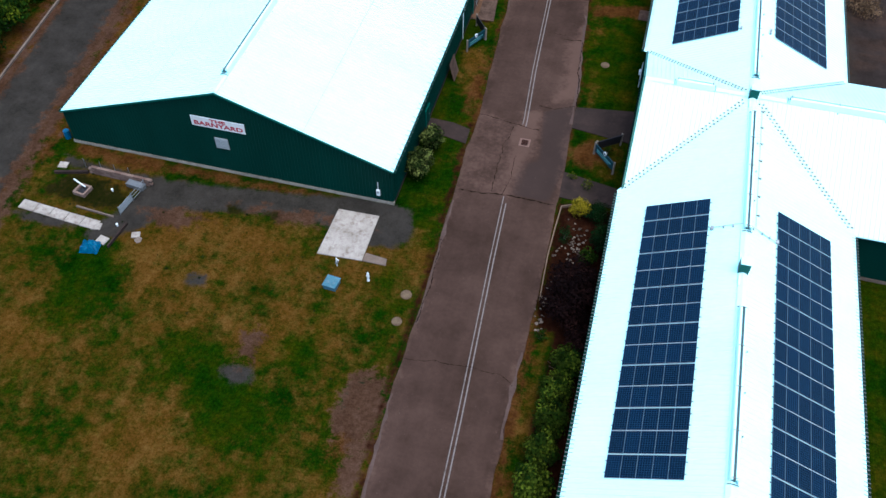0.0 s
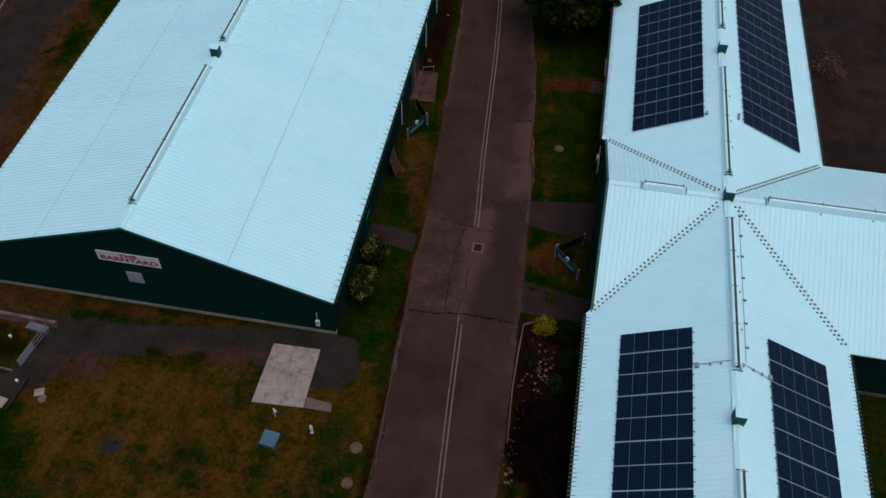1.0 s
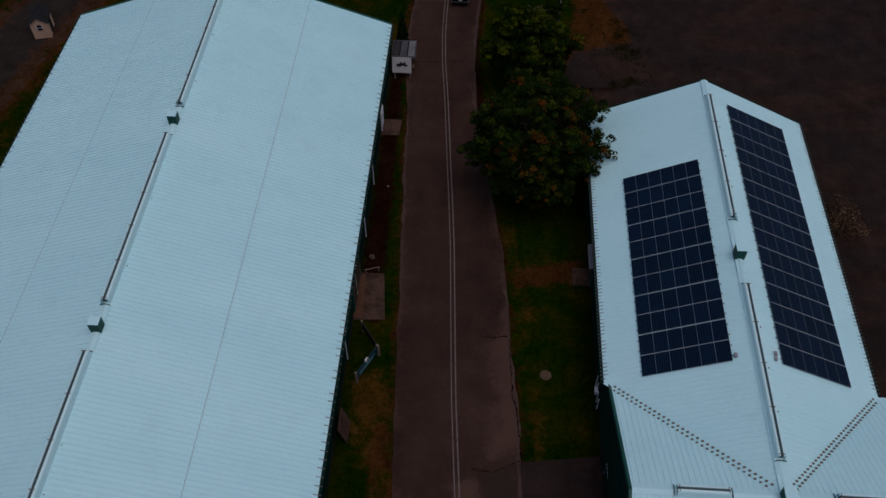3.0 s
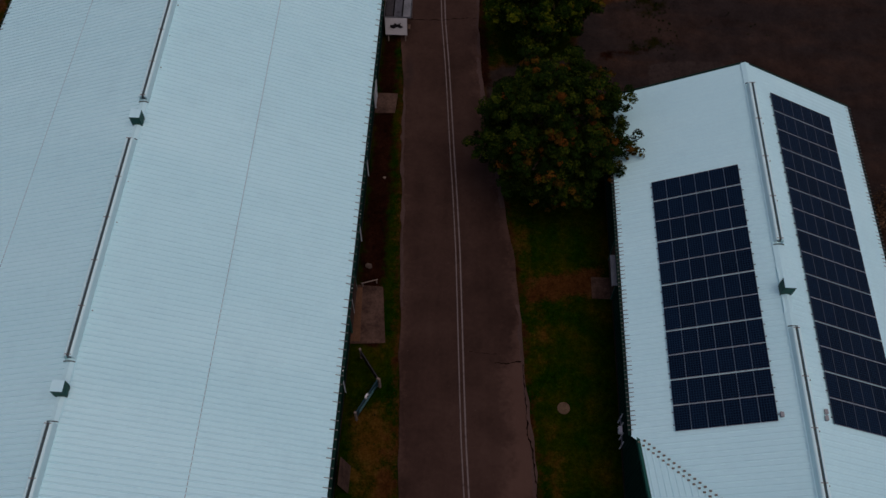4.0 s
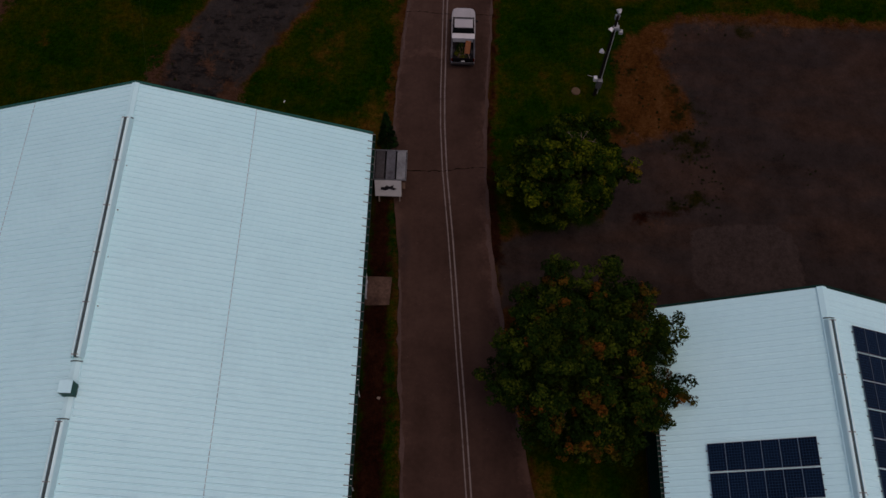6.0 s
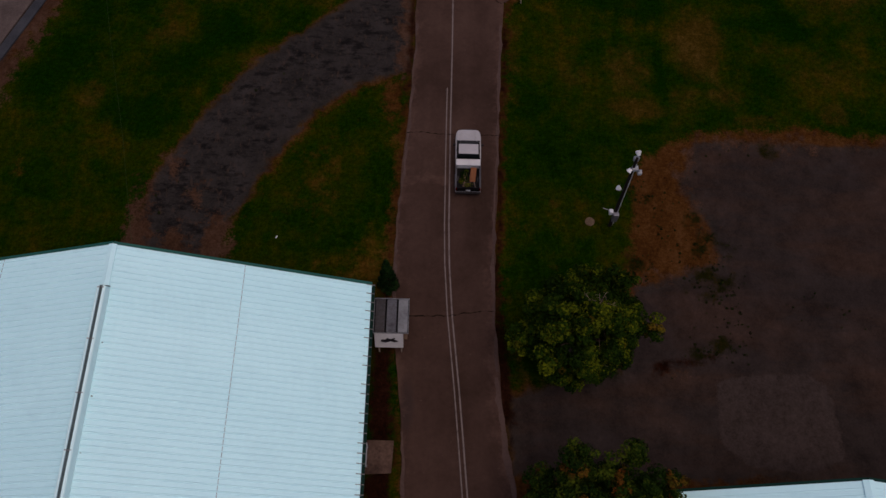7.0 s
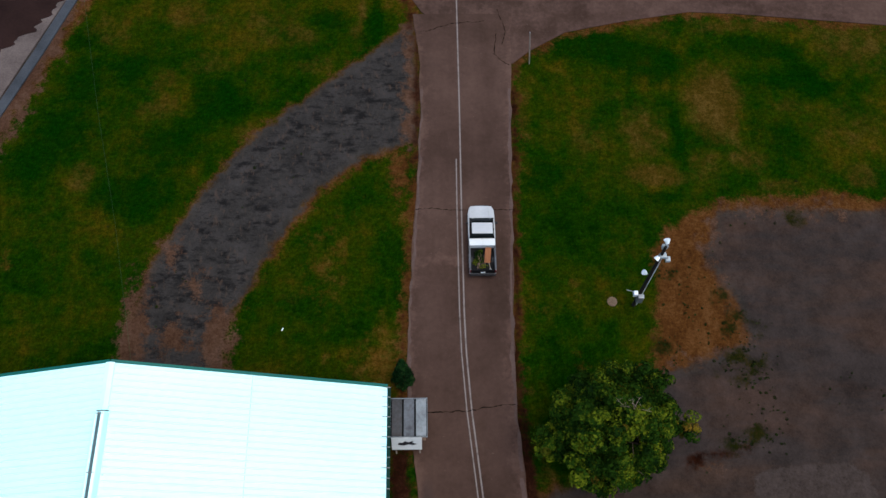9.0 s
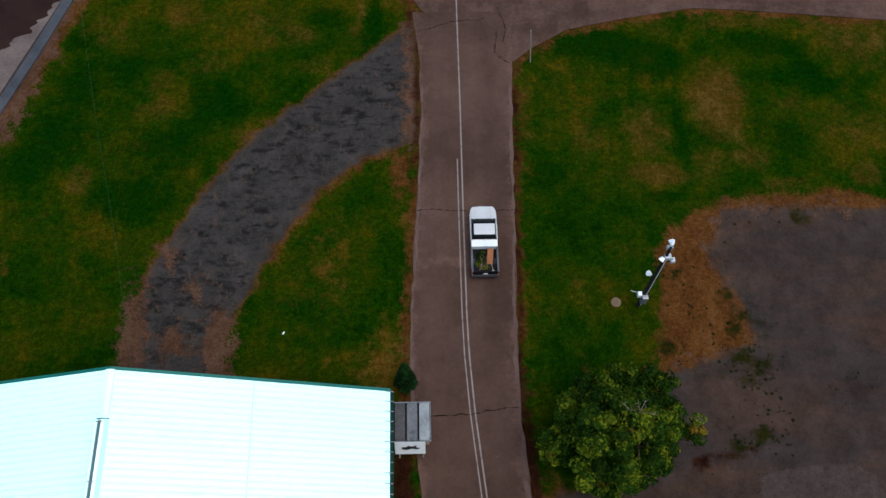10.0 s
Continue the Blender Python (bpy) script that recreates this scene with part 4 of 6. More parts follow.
paving("pavement_entry", [(-2.6, 64.6), (2.9, 65.4), (3.1, 60.8), (-2.6, 61.6)], concrete_dark, "dark worn asphalt entry path")
paving("pavement_entry_south", [(-2.3, 55.6), (3.1, 54.6), (3.1, 52.2), (-2.2, 52.4)], concrete_dark, "dark worn asphalt entry path")


# ---- barns ----
def roof_sheet(bm, poly, height, thick, run, pitch=0.37, rib=0.038):
    """A ribbed metal roof slope over a convex plan polygon, as one solid, ribs running along axis run (0: x, 1: y)."""
    other = 1 - run
    lo, hi = min(p[other] for p in poly), max(p[other] for p in poly)
    steps = {lo + 0.001: 0.0, hi - 0.001: 0.0}
    for p in poly:
        steps.setdefault(min(max(p[other], lo + 0.001), hi - 0.001), 0.0)
    for v in np.arange(lo + 0.2, hi - 0.1, pitch):
        for dv, dz in ((-0.06, 0.0), (-0.025, rib), (0.025, rib), (0.06, 0.0)):
            steps[v + dv] = dz
    rows = []
    for v in sorted(steps):
        cuts = [a[run] + (v - a[other]) * (b[run] - a[run]) / (b[other] - a[other]) for a, b in zip(poly, poly[1:] + poly[:1]) if (a[other] - v) * (b[other] - v) <= 0 and abs(a[other] - b[other]) > 1e-9]
        row = []
        for u in (min(cuts), max(cuts)):
            p = (u, v) if run == 0 else (v, u)
            row += [bm.verts.new((*p, height(*p) + steps[v])), bm.verts.new((*p, height(*p) - thick))]
        rows.append(row)
    for a, b in zip(rows, rows[1:]):
        for i, k in ((0, 2), (3, 1), (1, 0), (2, 3)):
            bm.faces.new((a[i], a[k], b[k], b[i]))
    for row in (rows[0], rows[-1]):
        bm.faces.new((row[0], row[1], row[3], row[2]))
    bmesh.ops.recalc_face_normals(bm, faces=bm.faces)


def ribbed_wall(bm, u0, u1, top, base, inner, outer, along_x):
    """An upright ribbed sheet from u0 to u1 as one solid; outer: the face that bears the ribs."""
    out = 0.03 if outer > inner else -0.03
    steps = {u0: 0.0, u1: 0.0}
    for u in np.arange(u0 + 0.2, u1 - 0.15, 0.305):
        for du, d in ((-0.05, 0.0), (-0.025, out), (0.025, out), (0.05, 0.0)):
            steps[u + du] = d
    rows = []
    for u in sorted(steps):
        row = []
        for w, z in ((outer + steps[u], base), (outer + steps[u], top(u)), (inner, base), (inner, top(u))):
            row.append(bm.verts.new((u, w, z) if along_x else (w, u, z)))
        rows.append(row)
    for a, b in zip(rows, rows[1:]):
        for i, k in ((0, 1), (1, 3), (3, 2), (2, 0)):
            bm.faces.new((a[i], a[k], b[k], b[i]))
    for row in (rows[0], rows[-1]):
        bm.faces.new((row[0], row[1], row[3], row[2]))
    bmesh.ops.recalc_face_normals(bm, faces=bm.faces)
    return bm


def eave_hooks(x, z, y0, y1, side, parent, pitch=0.61):
    """Hanger straps reaching from the roof edge over the gutter."""
    bm = bmesh.new()
    for y in np.arange(y0 + 0.3, y1, pitch):
        beam(bm, (x - side * 0.30, y, z + 0.125), (x, y, z + 0.02), 0.045, 0.03)
        beam(bm, (x, y, z + 0.02), (x + side * 0.21, y, z - 0.03), 0.045, 0.03)
    ob = part("gutter_strap", bm, strap_mat, parent, "row of dull metal bars along the eave")
    return tagged(ob, kind="stuff")


def open_gutter(parent, x, z, y0, y1, side):
    """An open channel gutter hung along an eave."""
    bm = bmesh.new()
    for a, b, lo, hi in ((0.02, 0.035, -0.17, -0.02), (0.035, 0.19, -0.17, -0.155), (0.19, 0.21, -0.17, -0.04)):
        a, b = sorted((x + side * a, x + side * b))
        box(bm, a, b, y0, y1, z + lo, z + hi)
    part("gutter", bm, green_wall, parent, "dark green open gutter")


def ridge_vent(length, top, gap):
    """A ridge vent along y: two rolled white hoods and a dark block for the shaded slot, local origin at its middle on
    the ridge.
    """
    bm = bmesh.new()
    h = length / 2
    for s in (-1, 1):
        upright(bm, [(s * gap, top - 0.01), (s * (gap + 0.02), top), (s * (gap + 0.11), top - 0.03), (s * (gap + 0.16), top - 0.09), (s * 0.345, -0.17), (s * 0.32, -0.20), (s * (gap + 0.11), top - 0.14), (s * gap, top - 0.16)], -h, h)
    # a dark block fills the gap, its colour giving the slot's shade
    slot = boxed(-gap - 0.01, gap + 0.01, -h + 0.02, h - 0.02, top - 0.34, top - 0.10)
    return bm, slot


def add_vent(parent, at, length, turn=0.0, top=0.38, gap=0.085):
    body, slot = ridge_vent(length, top, gap)
    h = length / 2
    vent = part("ridge_vent", body, vent_white, parent, "white metal ridge vent with a dark slot")
    vent.matrix_basis = pose(*at, 0, 0, turn)
    part("slot", slot, vent_dark, vent, "dark block standing for the shaded open slot")
    straps = np.linspace(-h + 0.1, h - 0.1, max(2, int(length / 2.9) + 1))
    for y in straps:
        part("strap", boxed(-0.19, 0.19, y - 0.02, y + 0.02, top - 0.05, top + 0.015), strap_mat, vent, "thin metal strap across the slot")
    for y in straps[1:-1]:
        part("foot", boxed(0.42, 0.50, y - 0.03, y + 0.03, -0.27, -0.15), clip_mat, vent, "small dull metal foot")
    for y in (-h - 0.16, h + 0.16):
        arc = bmesh.new()
        pts = [(0.36 * math.sin(k), 0.13 * math.cos(k * 1.2) - 0.07) for k in np.linspace(-1.2, 1.2, 9)]
        for (ax, az), (bx, bz) in zip(pts, pts[1:]):
            beam(arc, (ax, y, az), (bx, y, bz), 0.045, 0.06)
        part("end_saddle", arc, vent_dark, vent, "curved grey end saddle")


def add_cupola(parent, at, turn=0.0):
    bm = bmesh.new()
    box(bm, -0.34, 0.34, -0.34, 0.34, -0.45, 0.58)
    for z in (-0.1, 0.1, 0.3, 0.5):
        box(bm, -0.36, 0.36, -0.36, 0.36, z - 0.06, z + 0.02)
    body = part("cupola", bm, green_trim, parent, "small dark green square ridge ventilator")
    body.matrix_basis = pose(*at, 0, 0, turn)
    part("cap", boxed(-0.36, 0.36, -0.36, 0.36, 0.58, 0.63, bevel=0.015), roof_white, body, "white metal cap")
    for y0, y1 in ((-1.5, -0.5), (0.5, 1.5)):
        part("saddle", boxed(-0.30, 0.30, y0, y1, -0.42, -0.27, bevel=0.03), roof_white, body)


def rake_trim(parent, a, b, wide=0.16, high=0.24, material=None):
    part("rake_trim", beam(bmesh.new(), a, b, wide, high), material or green_trim, parent, "dark green metal edge trim")


# the long barn: ridge along y
RX, RZ, EX, WX, LS, LN = -30.97, 9.32, -15.80, -47.0, 47.70, 108.42
SLOPE = (RZ - 4.08) / (EX - RX)
barn = thing("barn", "long dark green metal barn with white ribbed roof", "barn", (0, 0, 0))


def barn_top(x, y):
    return RZ - SLOPE * abs(x - RX)


for side, outer, seam in ((1, EX, -23.55), (-1, WX, -38.5)):
    upper, lower = bmesh.new(), bmesh.new()
    lo, hi = sorted((RX, seam - 0.0))
    roof_sheet(upper, [(lo, LS), (hi, LS), (hi, LN), (lo, LN)], lambda x, y: barn_top(x, y) + 0.022, 0.1, 0, rib=0.055)
    lo, hi = sorted((seam + 0.002 * side, outer))
    roof_sheet(lower, [(lo, LS), (hi, LS), (hi, LN), (lo, LN)], barn_top, 0.1, 0, rib=0.055)
    part("roof", upper, roof_white, barn, "white ribbed metal roof sheets")
    part("roof", lower, roof_white, barn, "white ribbed metal roof sheets")
    part("roof_seam", beam(bmesh.new(), (seam + 0.02 * side, LS, barn_top(seam, 0) + 0.012), (seam + 0.02 * side, LN, barn_top(seam, 0) + 0.012), 0.035, 0.02), seam_mat, barn, "thin grey lap seam")
    eave_hooks(outer, barn_top(outer, 0), LS, LN, side, barn)
    for y in (LS - 0.07, LN + 0.07):
        rake_trim(barn, (RX, y, RZ - 0.055), (outer, y, barn_top(outer, 0) - 0.055), *((0.10, 0.15) if y < 60 else (0.18, 0.24)))
    open_gutter(barn, outer, barn_top(outer, 0), LS, LN, side)
ridge_cap = bmesh.new()
upright(ridge_cap, [(RX - 0.26, RZ - 0.06), (RX - 0.24, RZ + 0.01), (RX, RZ + 0.09), (RX + 0.24, RZ + 0.01), (RX + 0.26, RZ - 0.06)], LS, LN)
part("ridge_cap", ridge_cap, roof_white, barn, "white metal ridge cap")
for a, b in ((50.2, 65.9), (69.9, 86.0), (89.6, 105.5)):
    add_vent(barn, (RX - (0.08 if a < 80 else 0.0), (a + b) / 2, RZ + 0.06), b - a, top=0.46, gap=0.10)
for y in (67.9, 87.75):
    add_cupola(barn, (RX, y, RZ + 0.25))


def gable_wall(parent, x0, x1, y0, y1, top, face=-1, base=0.32):
    """A gable end across x, between y0 and y1, with upright ribs on its outer face and a concrete foot."""
    inner, outer = (y1, y0) if face < 0 else (y0, y1)
    part("wall", ribbed_wall(bmesh.new(), x0, x1, lambda x: top(x, 0) - 0.1, base, inner, outer, True), green_wall, parent, "dark green ribbed metal siding")
    part("foundation", boxed(x0 - 0.03, x1 + 0.03, y0 - 0.04, y1 + 0.04, -0.1, base), footing_mat, parent, "pale concrete foundation strip")


def side_wall(parent, x0, x1, y0, y1, top, face, base=0.32):
    inner, outer = (x0, x1) if face > 0 else (x1, x0)
    part("wall", ribbed_wall(bmesh.new(), y0, y1, lambda y: top, base, inner, outer, False), green_wall, parent, "dark green ribbed metal siding")
    # side foundations are darker than those of the gable ends
    part("foundation", boxed(x0 - 0.03, x1 + 0.03, y0, y1, -0.1, base), concrete_dark, parent, "dark concrete foundation strip")


gable_wall(barn, WX + 0.12, EX - 0.12, LS + 0.05, LS + 0.25, barn_top)
gable_wall(barn, WX + 0.12, EX - 0.12, LN - 0.25, LN - 0.05, barn_top, face=1)
side_wall(barn, EX - 0.32, EX - 0.12, LS + 0.26, LN - 0.26, barn_top(EX - 0.12, 0) - 0.1, 1)
side_wall(barn, WX + 0.12, WX + 0.32, LS + 0.26, LN - 0.26, barn_top(WX + 0.12, 0) - 0.1, -1)


def add_door(parent, x, y, wide, high, face, material, label):
    """A door leaf with its frame on a side wall."""
    lo, hi = sorted((x, x + face * 0.09))
    leaf = part("door", boxed(lo, hi, y - wide / 2, y + wide / 2, 0.12, high, bevel=0.01), material, parent, label)
    bm = bmesh.new()
    lo, hi = sorted((x, x + face * 0.12))
    box(bm, lo, hi, y - wide / 2 - 0.1, y - wide / 2, 0.1, high + 0.1)
    box(bm, lo, hi, y + wide / 2, y + wide / 2 + 0.1, 0.1, high + 0.1)
    box(bm, lo, hi, y - wide / 2, y + wide / 2, high, high + 0.1)
    part("frame", bm, trim_white if material is trim_white else green_trim, leaf, "white door frame" if material is trim_white else "dark green door frame")
    lo, hi = sorted((x + face * 0.1, x + face * 0.15))
    part("handle", boxed(lo, hi, y + wide / 2 - 0.16, y + wide / 2 - 0.06, 1.0, 1.06), steel, leaf, "small metal handle")


wall_e = EX - 0.09
add_door(barn, wall_e, 58.5, 1.1, 2.1, 1, green_wall, "plain dark green metal door")
add_door(barn, wall_e, 78.5, 3.4, 2.9, 1, concrete_tan, "wide dull brown roll-up door")
add_door(barn, wall_e, 98.1, 1.1, 2.1, 1, trim_white, "plain white metal door")
for y in (72.2, 78.3, 84.4, 90.5):
    spout = bar(bmesh.new(), (EX + 0.12, y, barn_top(EX, 0) - 0.15), (EX + 0.12, y, barn_top(EX, 0) - 0.42), 0.045)
    bar(spout, (EX + 0.12, y, barn_top(EX, 0) - 0.42), (EX - 0.03, y, barn_top(EX, 0) - 0.62), 0.045)
    bar(spout, (EX - 0.03, y, barn_top(EX, 0) - 0.62), (EX - 0.03, y, 0.15), 0.045)
    part("downspout", spout, trim_white, barn, "white metal downspout")
rail = thing("barrier_rail", "low pale rail beside the concrete apron", "rail", (0, 0, 0))
part("rail", bar(bmesh.new(), (-15.5, 80.55, 0.5), (-14.3, 80.95, 0.5), 0.035), post_mat, rail)
for x, y in ((-15.4, 80.58), (-14.4, 80.92)):
    part("post", bar(bmesh.new(), (x, y, -0.1), (x, y, 0.5), 0.04), post_mat, rail)
leaning = thing("leaning_board", "pale board leaning on the barn wall", "board", (-15.45, 66.2, 0))
b = beam(bmesh.new(), (0.25, -0.9, 0.0), (0.25, 0.9, 0.0), 0.05, 2.0)
bmesh.ops.rotate(b, verts=b.verts, cent=(0.25, 0, 0), matrix=Matrix.Rotation(radians(-14), 3, "Y"))
bmesh.ops.translate(b, verts=b.verts, vec=(-0.05, 0, 0.97))
part("board", b, concrete_tan, leaning)

# sign on the gable
sign = thing("barn_sign", "white board with red lettering on the barn gable", "sign", (-31.3, LS + 0.0, 5.8))
part("board", boxed(-2.45, 2.45, -0.03, 0.0, -0.52, 0.52, bevel=0.008), board_white, sign)
part("border", box(box(boxed(-2.47, 2.47, -0.036, -0.0, 0.52, 0.55), -2.47, 2.47, -0.036, 0.0, -0.55, -0.52), -2.48, -2.45, -0.036, 0.0, -0.55, 0.55), trim_white, sign)


def lettering(text, size, at, parent, material, stretch=1.0, name="lettering", bold=0.012, rot=(90, 0, 0)):
    cu = bpy.data.curves.new(name, "FONT")
    cu.body, cu.size, cu.align_x, cu.align_y, cu.extrude, cu.offset = text, size, "CENTER", "CENTER", 0.006, bold
    ob = new("font_" + name, cu)
    me = bpy.data.meshes.new_from_object(ob.evaluated_get(bpy.context.evaluated_depsgraph_get()))
    bpy.data.objects.remove(ob)
    me.materials.clear()
    me.materials.append(material)
    out = new(name, me)
    out.parent = parent
    out.matrix_basis = pose(*at, *rot) @ Matrix.Diagonal((stretch, 1, 1, 1))
    return out


lettering("THE", 0.46, (0.0, -0.04, 0.27), sign, red_paint, 1.7, bold=0.016)
lettering("BARNYARD", 0.62, (0.0, -0.04, -0.2), sign, red_paint, 1.40, bold=0.018)
louvre = thing("wall_louvre", "square grey metal louvre on the barn gable", "vent", (-31.35, LS + 0.0, 3.6))
part("frame", boxed(-0.62, 0.62, -0.07, 0.0, -0.6, 0.6, bevel=0.01), grey_panel, louvre)
for z in np.arange(-0.5, 0.51, 0.125):
    part("slat", beam(bmesh.new(), (-0.56, -0.08, z), (0.56, -0.08, z), 0.05, 0.06), grey_panel, louvre)
meter = thing("meter_box", "small pale electric meter box with a conduit", "meter", (-17.25, LS + 0.02, 1.3))
part("box", boxed(-0.16, 0.16, -0.14, 0.0, -0.35, 0.30, bevel=0.02), lamp_white, meter)
part("conduit", bar(bmesh.new(), (0, -0.06, 0.3), (0, -0.06, 1.25), 0.03), lamp_white, meter)
part("dial", bar(bmesh.new(), (0, -0.14, 0.1), (0, -0.2, 0.1), 0.09, n=14), steel, meter)
rack = thing("blue_barrel", "blue plastic barrel standing at the barn corner", "barrel", (-47.75, 48.1, 0))
part("barrel", bar(bar(bar(bmesh.new(), (0, 0, 0), (0, 0, 0.85), 0.29, n=18), (0, 0, 0.28), (0, 0, 0.32), 0.31, n=18), (0, 0, 0.56), (0, 0, 0.6), 0.31, n=18), tarp_mat, rack)
part("lid", bar(bmesh.new(), (0, 0, 0.85), (0, 0, 0.89), 0.27, n=18), tarp_mat, rack)

# the solar barn: crossed gables
SX, SZ, SW, SE, SS, SN, CS, CN, CE, CW = 11.81, 9.42, 2.62, 21.0, 21.0, 95.38, 49.35, 68.35, 46.0, 3.05
PITCH = 0.474
CY = (CN + CS) / 2
CV = (CW - SW) / (SX - SW) * (CN - CS) / 2


def main_top(x, y):
    return SZ - PITCH * abs(x - SX)


def wing_top(x, y):
    return SZ - PITCH * (SX - SW) * abs(y - CY) / ((CN - CS) / 2)


solar_barn = thing("solar_barn", "dark green metal barn with crossed white ribbed roofs", "barn", (0, 0, 0))
for poly, top, run in (
    ([(SW, SS), (SX, SS), (SX, CY), (SW, CS)], main_top, 0), ([(SW, CN), (SX, CY), (SX, SN), (SW, SN)], main_top, 0),
    ([(SX, SS), (SE, SS), (SE, CS), (SX, CY)], main_top, 0), ([(SX, CY), (SE, CN), (SE, SN), (SX, SN)], main_top, 0),
    ([(CW, CS + CV), (SX, CY), (CW, CY)], wing_top, 1), ([(CW, CY), (SX, CY), (CW, CN - CV)], wing_top, 1),
    ([(SX, CY), (SE, CS), (CE, CS), (CE, CY)], wing_top, 1), ([(SX, CY), (CE, CY), (CE, CN), (SE, CN)], wing_top, 1)):
    bm = bmesh.new()
    roof_sheet(bm, poly, top, 0.1, run, rib=0.034 if run else 0.026)
    part("roof", bm, roof_white, solar_barn, "white ribbed metal roof sheets")
cap_main = bmesh.new()
upright(cap_main, [(SX - 0.3, SZ - 0.06), (SX, SZ + 0.08), (SX + 0.3, SZ - 0.06), (SX, SZ + 0.02)], SS, SN)
part("ridge_cap", cap_main, roof_white, solar_barn, "white metal ridge cap")
cap_wing = bmesh.new()
upright(cap_wing, [(CY - 0.3, SZ - 0.06), (CY, SZ + 0.08), (CY + 0.3, SZ - 0.06), (CY, SZ + 0.02)], CW, CE)
for v in cap_wing.verts:
    v.co.x, v.co.y = v.co.y, v.co.x
bmesh.ops.recalc_face_normals(cap_wing, faces=cap_wing.faces)
part("ridge_cap", cap_wing, roof_white, solar_barn, "white metal ridge cap")
for a, b in ((23.8, 36.4), (43.6, 56.4), (61.2, 73.9), (80.0, 93.2)):
    add_vent(solar_barn, (SX + 0.1, (a + b) / 2, SZ + 0.06), b - a)
for a, b in ((5.6, 8.6), (14.7, 26.0), (28.5, 42.0)):
    add_vent(solar_barn, ((a + b) / 2, CY, SZ + 0.06), b - a, -90)
for y in (39.9, CY - 0.15, 76.6):
    add_cupola(solar_barn, (SX, y, SZ + 0.28))
for ex, ey in ((SW, CS), (SW, CN), (SE, CS), (SE, CN)):
    bm = bmesh.new()
    ez = main_top(ex, 0)
    flash = beam(bmesh.new(), (ex, ey, ez + 0.012), (SX, CY, SZ + 0.012), 0.2, 0.02)
    part("valley_flashing", flash, roof_white, solar_barn, "white valley flashing")
    d = Vector((SX - ex, CY - ey, SZ - ez))
    across = Vector((-d.y, d.x, 0)).normalized()
    count = int(d.length / 0.37)
    for k in range(2, count - 2):
        for s in (-1, 1):
            p = Vector((ex, ey, ez)) + d * ((k + 0.25 * s) / count) + across * 0.15 * s
            p.z = max(main_top(p.x, p.y), wing_top(p.x, p.y)) + 0.05
            box(bm, p.x - 0.075, p.x + 0.075, p.y - 0.05, p.y + 0.05, p.z - 0.05, p.z + 0.04)
    tagged(part("valley_clip", bm, clip_mat, solar_barn, "double row of small grey snow clips"), kind="stuff")
for x, side in ((SW, -1), (SE, 1)):
    for a, b in ((SS, CS), (CN, SN)):
        # here the bars stand for the sheets' rib ends and shaded grooves
        eave_hooks(x, main_top(x, 0), a, b, side, solar_barn, 0.305)
        open_gutter(solar_barn, x, main_top(x, 0), a, b, side)
for x, s in ((SW, -1), (SE, 1)):
    for y in (SS - 0.05, SN + 0.05):
        rake_trim(solar_barn, (SX, y, SZ - 0.10), (x, y, main_top(x, 0) - 0.10), material=green_wall)
for y in (CS, CN):
    rake_trim(solar_barn, (CW - 0.09, CY, SZ - 0.12), (CW - 0.09, y, wing_top(0, y) - 0.12), 0.18, 0.30)
side_wall(solar_barn, SW + 0.35, SW + 0.55, SS + 0.3, SN - 0.3, 5.1, -1)
side_wall(solar_barn, SE - 0.55, SE - 0.35, SS + 0.3, CS + 0.3, 5.1, 1)
side_wall(solar_barn, SE - 0.55, SE - 0.35, CN - 0.3, SN - 0.3, 5.1, 1)
gable_wall(solar_barn, SW + 0.35, SE - 0.35, SN - 0.3, SN - 0.1, main_top, face=1)
gable_wall(solar_barn, SW + 0.35, SE - 0.35, SS + 0.1, SS + 0.3, main_top)
wing = bmesh.new()
upright(wing, [(CS + 0.35, 0.32), (CN - 0.35, 0.32), (CN - 0.35, wing_top(0, CN - 0.35) - 0.1), (CY, SZ - 0.1), (CS + 0.35, wing_top(0, CS + 0.35) - 0.1)], CW + 0.02, CW + 0.2)
for v in wing.verts:
    v.co.x, v.co.y = v.co.y, v.co.x
bmesh.ops.recalc_face_normals(wing, faces=wing.faces)
part("wall", wing, green_wall, solar_barn, "dark green metal gable siding")
for y0, y1 in ((CS + 0.3, CS + 0.5), (CN - 0.5, CN - 0.3)):
    part("wall", boxed(SE - 0.34, CE - 0.1, y0, y1, 0.32, 5.05), green_wall, solar_barn, "dark green metal siding")
    part("foundation", boxed(SE - 0.34, CE - 0.1, y0 - 0.04, y1 + 0.04, -0.1, 0.32), concrete, solar_barn, "pale concrete foundation strip")
part("wall", boxed(CE - 0.3, CE - 0.1, CS + 0.5, CN - 0.5, 0.0, 5.0), green_wall, solar_barn, "dark green metal siding")
add_door(solar_barn, CW + 0.03, 63.3, 1.1, 2.1, -1, trim_white, "plain white metal door")
add_door(solar_barn, CW + 0.03, 53.4, 1.1, 2.1, -1, trim_white, "plain white metal door")
add_door(solar_barn, SW + 0.31, 82.0, 3.2, 2.9, -1, concrete_tan, "wide dull brown roll-up door")


canopy = bmesh.new()
box(canopy, 2.50, 2.96, 80.1, 82.6, 2.62, 2.70, bevel=0.03)
box(canopy, 2.48, 2.53, 80.1, 82.6, 2.50, 2.62, bevel=0.02)
part("door_canopy", canopy, grey_panel, solar_barn, "small pale grey canopy over a side door")
gas = thing("utility_meter", "pale grey utility meter and pipes on the barn wall", "meter", (2.82, 70.0, 0))
